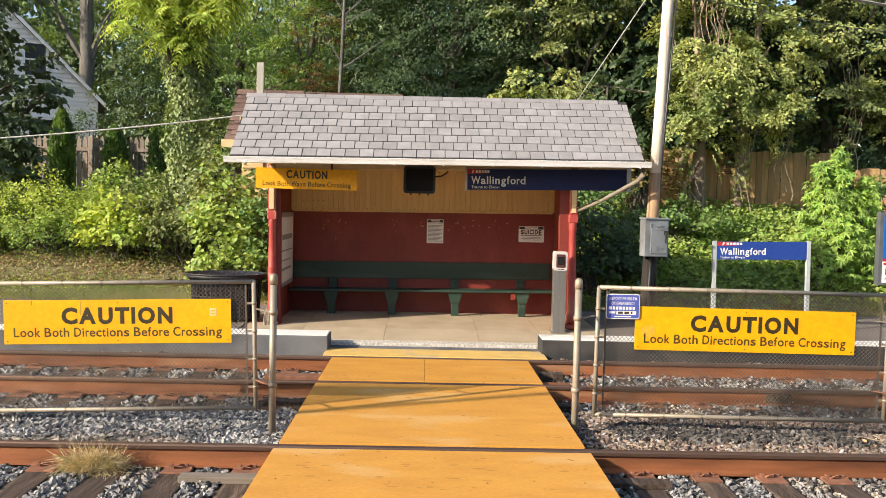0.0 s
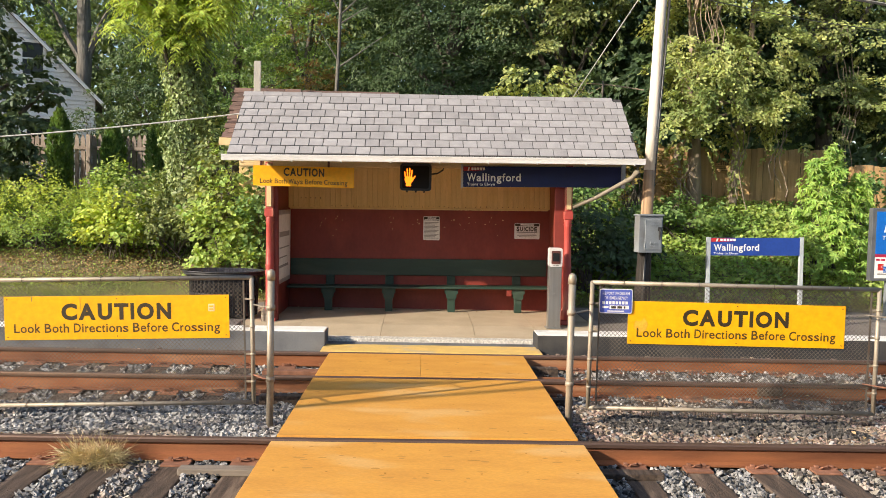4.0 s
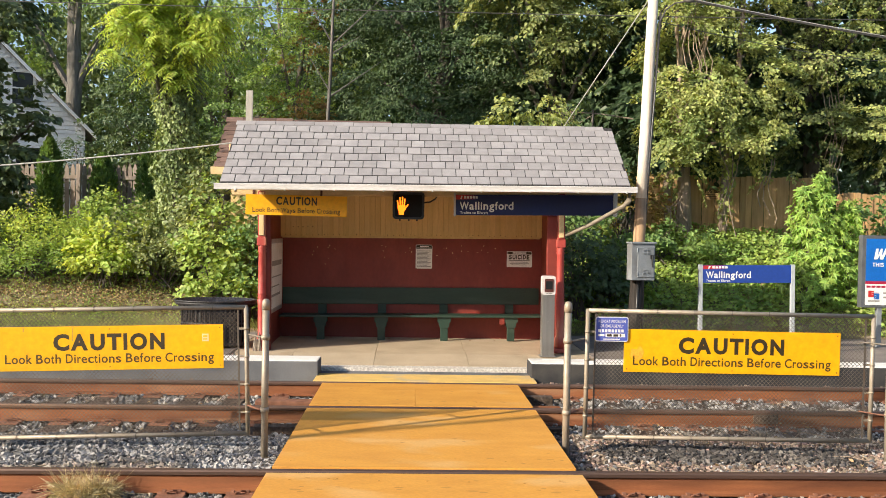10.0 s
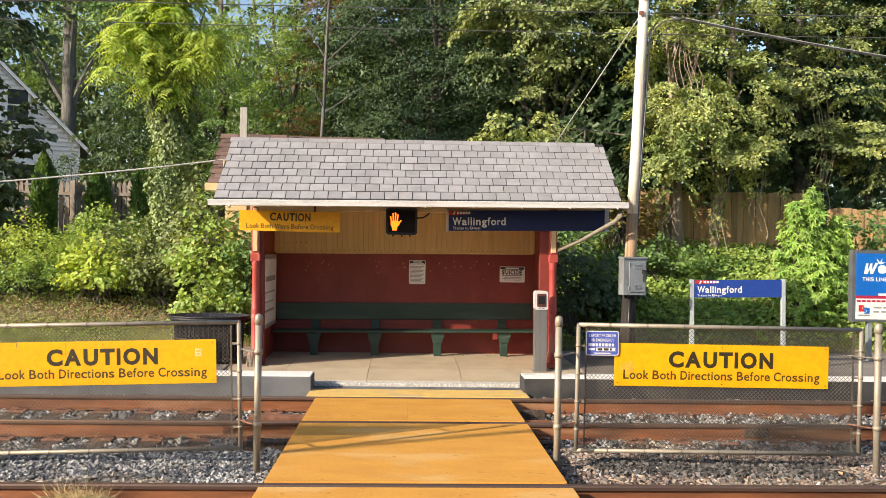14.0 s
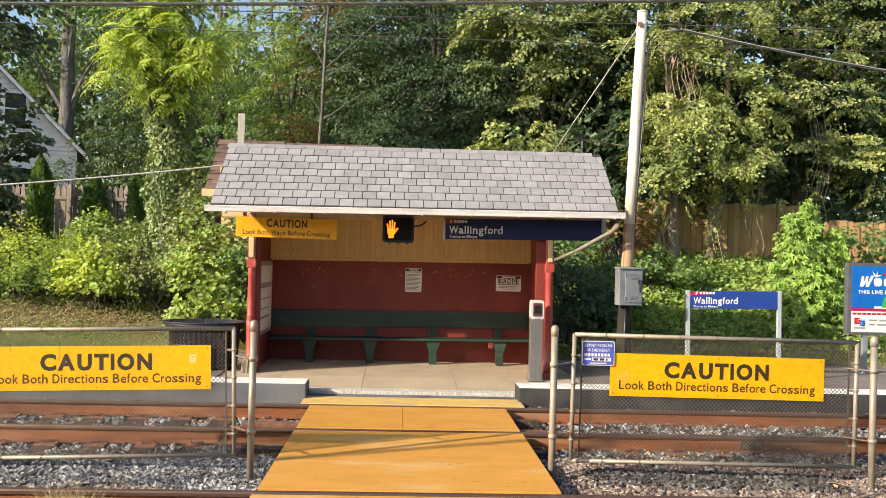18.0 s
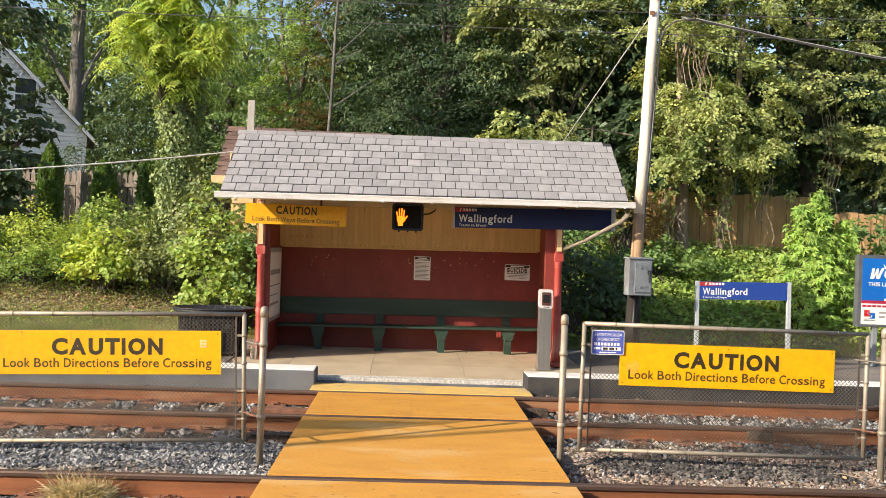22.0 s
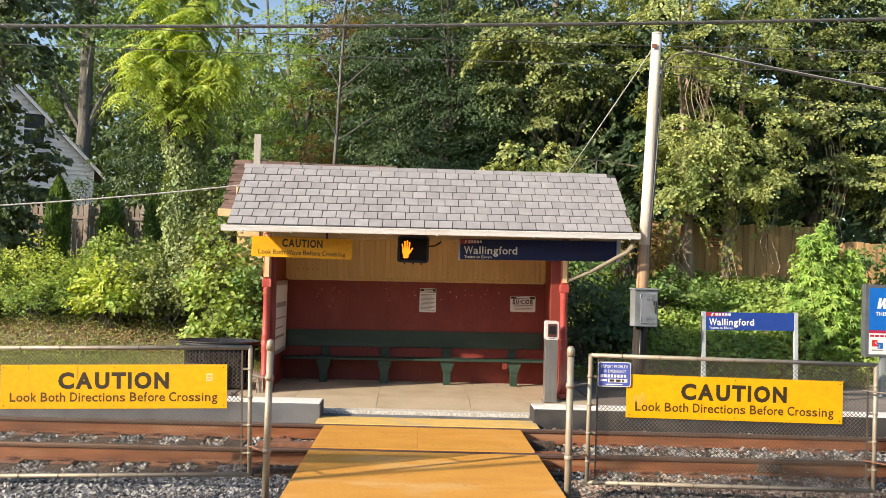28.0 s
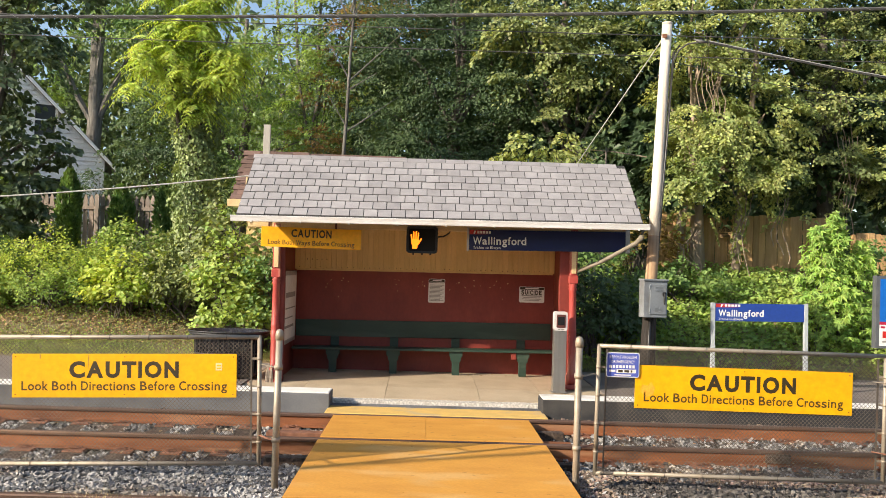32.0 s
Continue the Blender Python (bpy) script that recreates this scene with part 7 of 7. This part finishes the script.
def carpet(name, label, seed, x0, x1, y0, y1, n, size, aspect, material, lift, up, keep=None, fold=0.18):
    """Leaves or blades scattered over the ground."""
    rng = np.random.default_rng(seed)
    x, y = rng.uniform(x0, x1, n), rng.uniform(y0, y1, n)
    if keep is not None:
        k = keep(x, y, rng.random(n))
        x, y = x[k], y[k]
    n = len(x)
    P = np.stack([x, y, ground_z(x, y) + lift * rng.random(n)], 1)
    D = rng.normal(0, 1, (n, 3)) * np.array([1, 1, 0.25]) + np.array([0, 0, up])
    N = np.array([-0.4, -0.5, 0.8]) + rng.normal(0, 0.4, (n, 3)) if up < 1 else rng.normal(0, 1, (n, 3))
    return tagged(new(name, leaf_mesh(name, P, D, N, size * rng.uniform(0.6, 1.3, n), aspect, material, fold)), label, name.replace("_", " "), kind="stuff")


carpet("ivy_groundcover", "sunlit green ivy covering the bank by the fence", 71, 2.3, 11.5, 5.75, 10.0, 34000, 0.078, 0.85, L_BRIGHT, 0.22, 0.3, lambda x, y, r: r < 0.25 + 0.75 * smooth(6.0, 6.9, y))
carpet("bank_undergrowth", "mixed green undergrowth over the bank", 72, -12, 2.5, 7.5, 12.4, 24000, 0.09, 0.7, L_MID, 0.25, 0.4)
carpet("lawn", "sunlit mown grass behind the platform", 73, -12, 12, 5.65, 7.0, 34000, 0.085, 0.10, LAWN, 0.0, 1.6, lambda x, y, r: (np.abs(x) > 2.4) & (r < 1 - 0.75 * smooth(6.4, 6.95, y)), 0.01)
carpet("fallen_leaves", "brown fallen leaves and dry stalks below the shrubs", 74, -12, -2.6, 6.3, 7.9, 15000, 0.048, 0.6, LITTER, 0.03, 0.1, lambda x, y, r: r < smooth(6.4, 6.9, y))
carpet("weeds", "low green weeds among the fallen leaves", 75, -12, -2.6, 6.0, 7.5, 15000, 0.04, 0.5, L_BRIGHT, 0.14, 0.8, lambda x, y, r: r < 0.35 + 0.65 * smooth(7.1, 7.5, y))
# distant woods close the view: colours carry haze one side, dense shade the other
for name, seed, n, xa, xb, material in (("far_woods", 81, 44000, -26, -1.5, L_FAR), ("far_woods", 82, 52000, -2.5, 28, L_BLUE)):
    rng = np.random.default_rng(seed)
    x, y = rng.uniform(xa, xb, n), rng.uniform(18, 40, n)
    y = np.where(x < -7, y * 0.5 + 24, y)
    hgt = 9.0 + 3.5 * np.sin(x * 0.55 + 1) * np.cos(x * 0.23) + 2.0 * np.sin(x * 1.7)
    hgt *= 1 - 0.25 * np.exp(-((x / (y + 9.4) + 0.175) / 0.035) ** 2)
    hgt *= 1 - 0.35 * np.exp(-((x / (y + 9.4) + 0.455) / 0.03) ** 2)
    hgt *= 1 - 0.4 * np.exp(-((x / (y + 9.4) - 0.415) / 0.03) ** 2)
    P = np.stack([x, y, 1.0 + (hgt + (y - 18) * 0.22) * rng.random(n) ** 0.85], 1)
    D = rng.normal(0, 1, (n, 3)) + np.array([0, 0, -0.5])
    N = np.array([0, -0.5, 1.0]) + rng.normal(0, 0.5, (n, 3))
    tagged(new(name, leaf_mesh(name, P, D, N, rng.uniform(0.24, 0.5, n), 0.75, material, plain=True)), "dense distant woods behind the station", "woods", kind="stuff")
rng = np.random.default_rng(84)
bm = bmesh.new()
for k in range(46):
    x, y = rng.uniform(-24, 26), rng.uniform(17, 34)
    y += 18 if x < -7 else 0
    tube(bm, [(x, y, 1.0), (x + rng.normal(0, 0.3), y, 6), (x + rng.normal(0, 0.6), y, 13)], [rng.uniform(0.12, 0.28), 0.12, 0.04], 7)
tagged(new("far_trunks", finish(bm, "far_trunks", BARK)), "slim grey trunks in the distant woods", "woods", kind="stuff")
# hanging bare vines
for x, y, z0, z1, s in ((5.75, 8.9, 7.2, 4.4, 1), (5.95, 8.9, 6.7, 4.9, 2), (9.3, 9.9, 6.1, 3.4, 3), (9.45, 9.8, 5.2, 2.7, 4), (6.72, 9.2, 3.9, 1.9, 5), (7.62, 9.3, 3.8, 2.2, 6), (5.6, 9.1, 2.9, 1.9, 7)):
    rng = np.random.default_rng(s)
    v = thing("hanging_vine", (x, y, z1), "pale bare vine hanging from the trees", "vine", "hanging vines")
    for k in range(3):
        bm = bmesh.new()
        pts = [(x + 0.12 * k + 0.10 * math.sin(2.2 * t * 3 + k + s) + rng.normal(0, 0.02), y, z0 + (z1 - z0) * t * (0.75 + 0.12 * k)) for t in np.linspace(0, 1, 12)]
        tube(bm, pts, 0.011, 5)
        part("tendril", bm, BARKPALE, v)
# unseen woods added beyond the near platform, behind the viewer, to dim the sky
n = 9000
rng = np.random.default_rng(83)
x = rng.uniform(-70, 70, n)
P = np.stack([x, rng.uniform(-42, -30, n), 0.2 + (9.0 + 2.5 * np.sin(x * 0.3) + 1.5 * np.sin(x * 0.9)) * rng.random(n)], 1)
D = rng.normal(0, 1, (n, 3)) + np.array([0, 0, -0.5])
N = np.array([0, 0.5, 1.0]) + rng.normal(0, 0.5, (n, 3))
tagged(new("far_woods", leaf_mesh("far_woods", P, D, N, rng.uniform(0.9, 1.6, n), 0.8, L_DARK)), "unseen belt of leaves added to dim low sky light", "woods", kind="stuff")

for k, (x, y, z, a) in enumerate(((-6.2, 8.55, 1.72, 4), (-6.0, 8.7, 1.80, -3))):
    solid("loose_plank", box(bmesh.new(), x - 0.35, x + 0.35, y - 0.06, y + 0.06, z - 0.05, z, 0.006, Matrix.Translation((x, y, 0)) @ pose(0, 0, 0, 0, 0, a) @ Matrix.Translation((-x, -y, 0))), PLANK, "weathered grey plank lying in the undergrowth", "plank", "loose planks")

# ---- ballast ----
def stones(name, label, seed, n, region, size, material, z0, mound=0.0, tie=None):
    """Angular crushed stones: squashed, randomly cut octahedra with flat facets, heaped in a loose layer."""
    rng = np.random.default_rng(seed)
    x0, x1, y0, y1 = region
    x, y = rng.uniform(x0, x1, n), rng.uniform(y0, y1, n)
    keep = (np.abs(x) > 1.27) | ((y > 1.43) & (y < 1.5))
    for r in TRACKS:
        keep &= np.abs(y - r) > 0.045
    if tie is not None:
        keep &= np.abs((x - tie + 0.2625) % 0.525 - 0.2625) > 0.13
    x, y = x[keep], y[keep]
    n = len(x)
    cube = bmesh.new()
    bmesh.ops.create_cube(cube, size=0.74)
    bmesh.ops.triangulate(cube, faces=cube.faces[:])
    v0 = np.array([v.co for v in cube.verts])
    f0 = np.array([[v.index for v in f.verts] for f in cube.faces])
    cube.free()
    # random turn and stretch for each stone
    q = unit(rng.normal(0, 1, (n, 4)))
    a, b, c, d = q.T
    R = np.stack([np.stack([1 - 2 * (c * c + d * d), 2 * (b * c - a * d), 2 * (b * d + a * c)], -1),
                  np.stack([2 * (b * c + a * d), 1 - 2 * (b * b + d * d), 2 * (c * d - a * b)], -1),
                  np.stack([2 * (b * d - a * c), 2 * (c * d + a * b), 1 - 2 * (b * b + c * c)], -1)], -2)
    s = size * (0.42 + 1.15 * rng.random(n) ** 1.6)[:, None] * np.stack([np.ones(n), rng.uniform(0.6, 0.95, n), rng.uniform(0.45, 0.8, n)], -1)
    v0 = v0 * 1.0
    jit = 1 + rng.normal(0, 0.16, (n, len(v0), 3))
    W = v0[None] * jit
    for _ in range(4):                     # cleave with random planes
        pn = unit(rng.normal(0, 1, (n, 1, 3)))
        over = np.maximum(0, (W * pn).sum(-1, keepdims=True) - rng.uniform(0.24, 0.42, (n, 1, 1)))
        W = W - over * pn
    V = np.einsum("nij,nkj->nki", R, W * 1.25 * s[:, None, :])
    V[..., 2] *= 0.85
    z = z0 - 0.010 + mound * (0.5 + 0.5 * np.sin(x * 1.3 + 0.7 * y)) + rng.uniform(0, 0.05, n) 
    V = V + np.stack([x, y, z], -1)[:, None, :]
    F = f0[None] + (np.arange(n) * len(v0))[:, None, None]
    tagged(new(name, raw(name, V.reshape(-1, 3), F.reshape(-1, 3), material)), label, "ballast", kind="stuff")


stones("ballast", "loose grey crushed stone between the tracks", 1, 40000, (-5.2, -1.27, -2.42, -0.82), 0.043, STONE, -0.188, 0.03)
stones("ballast", "brownish crushed stone and fines between the tracks", 2, 27000, (1.27, 5.4, -2.42, -0.72), 0.039, STONE_BROWN, -0.200, 0.035)
stones("ballast", "dark stone below the chain-link panel", 12, 4600, (1.7, 4.1, -1.72, -1.12), 0.040, STONE_DARK, -0.178, 0.035)
stones("ballast", "pale grey stones among the brown ballast", 7, 2200, (1.27, 5.4, -2.42, -0.72), 0.038, STONE, -0.190, 0.035)
stones("ballast", "brown-stained crushed stone along the near rail", 8, 2600, (-5.2, -1.27, -2.42, -2.12), 0.040, STONE_BROWN, -0.172, 0.03)
stones("ballast", "grey crushed stone between the far rails", 3, 13000, (-7.0, 6.8, 0.05, 1.46), 0.046, STONE, -0.215, 0.0, -2.82)
stones("ballast", "pale stone crumbs strewn over the far ties", 9, 1500, (1.3, 6.8, 0.06, 1.44), 0.036, STONE, -0.186)
stones("ballast", "pale stone crumbs beside the far rail", 10, 1100, (1.3, 6.8, -0.80, -0.06), 0.036, STONE, -0.190)
stones("ballast", "grey crushed stone between the near rails", 4, 20000, (-4.6, 4.6, -3.75, -2.51), 0.035, STONE, -0.212, 0.0, 1.67)
stones("ballast", "grey crushed stone beside the platform edge", 5, 5000, (-7.0, 7.0, 1.55, 1.96), 0.05, STONE_BROWN, -0.12)
stones("ballast", "dull crushed stone beside the far rail", 6, 7500, (-7.0, 7.0, -0.86, -0.05), 0.046, STONE, -0.215, 0.0, -2.82)

# dry grass tuft at the rail, twigs and leaves in the stones
rng = np.random.default_rng(9)
tuft = thing("grass_tuft", (-2.66, -2.60, -0.19), "dry straw-coloured grass tuft growing beside the rail", "grass")
for nm, n, lo, hi, wide in (("tangle", 1500, 0.08, 0.19, 0.0020), ("stalk", 160, 0.16, 0.27, 0.0017)):
    a = rng.uniform(0, 6.28, n)
    rr = np.sqrt(rng.random(n))
    p0 = np.stack([0.22 * rr * np.cos(a), -0.015 + 0.06 * rr * np.sin(a), (0.10 * rng.random(n) if nm == "tangle" else 0 * a)], 1)
    d = np.stack([0.8 * rr * np.cos(a), -0.25 + 0.2 * np.sin(a), (0.45 if nm == "tangle" else 1.0) + 0 * a], 1) + rng.normal(0, 0.65 if nm == "tangle" else 0.3, (n, 3))
    bend = rng.normal(0, 0.45, (n, 3)) + np.array([0, 0, -0.35])
    L = rng.uniform(lo, hi, n)[:, None]
    d = unit(d)
    line = [p0 + L * (d * t + bend * t * t * 0.7) for t in (0.0, 0.33, 0.66, 1.0)]
    w = unit(np.cross(d, rng.normal(0, 1, (n, 3)))) * wide
    V = np.stack([q + sg * w * k for q, k in zip(line, (1, 1, 0.9, 0.4)) for sg in (-1, 1)], 1)
    V[..., 2] = np.maximum(V[..., 2], 0.004)
    quad = np.array([[0, 1, 3, 2], [2, 3, 5, 4], [4, 5, 7, 6]])
    ob = new(nm, raw(nm, V.reshape(-1, 3), (quad[None] + 8 * np.arange(n)[:, None, None]).reshape(-1, 4), STRAW))
    ob.parent = tuft
    tagged(ob, kind="stuff")
bm = bmesh.new()
r2 = random.Random(3)
for k in range(70):
    x = r2.choice((-1, 1)) * r2.uniform(1.35, 4.6)
    y, a, L = r2.uniform(-2.3, -0.3), r2.uniform(0, 3.1), r2.uniform(0.08, 0.4)
    tube(bm, [(x, y, -0.145), (x + L * math.cos(a) * 0.5, y + L * math.sin(a) * 0.5, -0.125), (x + L * math.cos(a), y + L * math.sin(a), -0.14)], [0.005, 0.004, 0.002], 4)
for x, y, a, L, r in ((2.55, -2.05, 0.1, 0.38, 0.012), (1.75, -1.5, 2.7, 0.5, 0.010), (4.0, -1.95, 0.35, 0.45, 0.011), (1.9, -2.0, 2.4, 0.3, 0.008), (-3.4, -2.0, 0.2, 0.3, 0.007)):
    tube(bm, [(x, y, -0.13), (x + L * math.cos(a) * 0.5, y + L * math.sin(a) * 0.5, -0.115), (x + L * math.cos(a), y + L * math.sin(a), -0.13)], [r, r * 0.9, r * 0.5], 6)
tagged(new("twigs", finish(bm, "twigs", BARKPALE)), "dry twigs lying on the ballast", "twigs", kind="stuff")
n = 320
P = np.stack([np.where(rng.random(n) < 0.75, rng.uniform(1.35, 4.6, n), rng.uniform(-4.6, -1.35, n)), rng.uniform(-2.35, 1.4, n), np.full(n, -0.13)], 1)
tagged(new("leaf_scatter", leaf_mesh("leaf_scatter", P, rng.normal(0, 1, (n, 3)) * np.array([1, 1, 0.2]), np.array([0, 0, 1.0]) + rng.normal(0, 0.4, (n, 3)), rng.uniform(0.025, 0.06, n), 0.6, LITTER)),
       "dead leaves blown onto the ballast", "leaves", kind="stuff")
n = 70
P = np.stack([rng.uniform(-2.2, 2.0, n), 4.98 - np.abs(rng.normal(0, 0.16, n)), np.full(n, 0.137)], 1)
tagged(new("leaf_scatter", leaf_mesh("leaf_scatter", P, rng.normal(0, 1, (n, 3)) * np.array([1, 1, 0.2]), np.array([0, 0, 1.0]) + rng.normal(0, 0.4, (n, 3)), rng.uniform(0.015, 0.05, n), 0.6, LITTER)),
       "dead leaves and crumbs along the foot of the shelter's wall", "leaves", kind="stuff")


def motions():
    """The amber symbol pushes forward against the lens while lit, and draws back into the housing between flashes."""
    lit, dark = pose(0, 0, 0), pose(0, 0.09, 0)
    rows = [(0, dark)]
    for t, m in ((0.367, lit), (0.80, dark), (1.367, lit), (1.80, dark), (2.167, lit)):
        rows += [(t - 0.034, rows[-1][1]), (t, m)]
    walk(palm_symbol, rows + [(32, lit)])


motions()
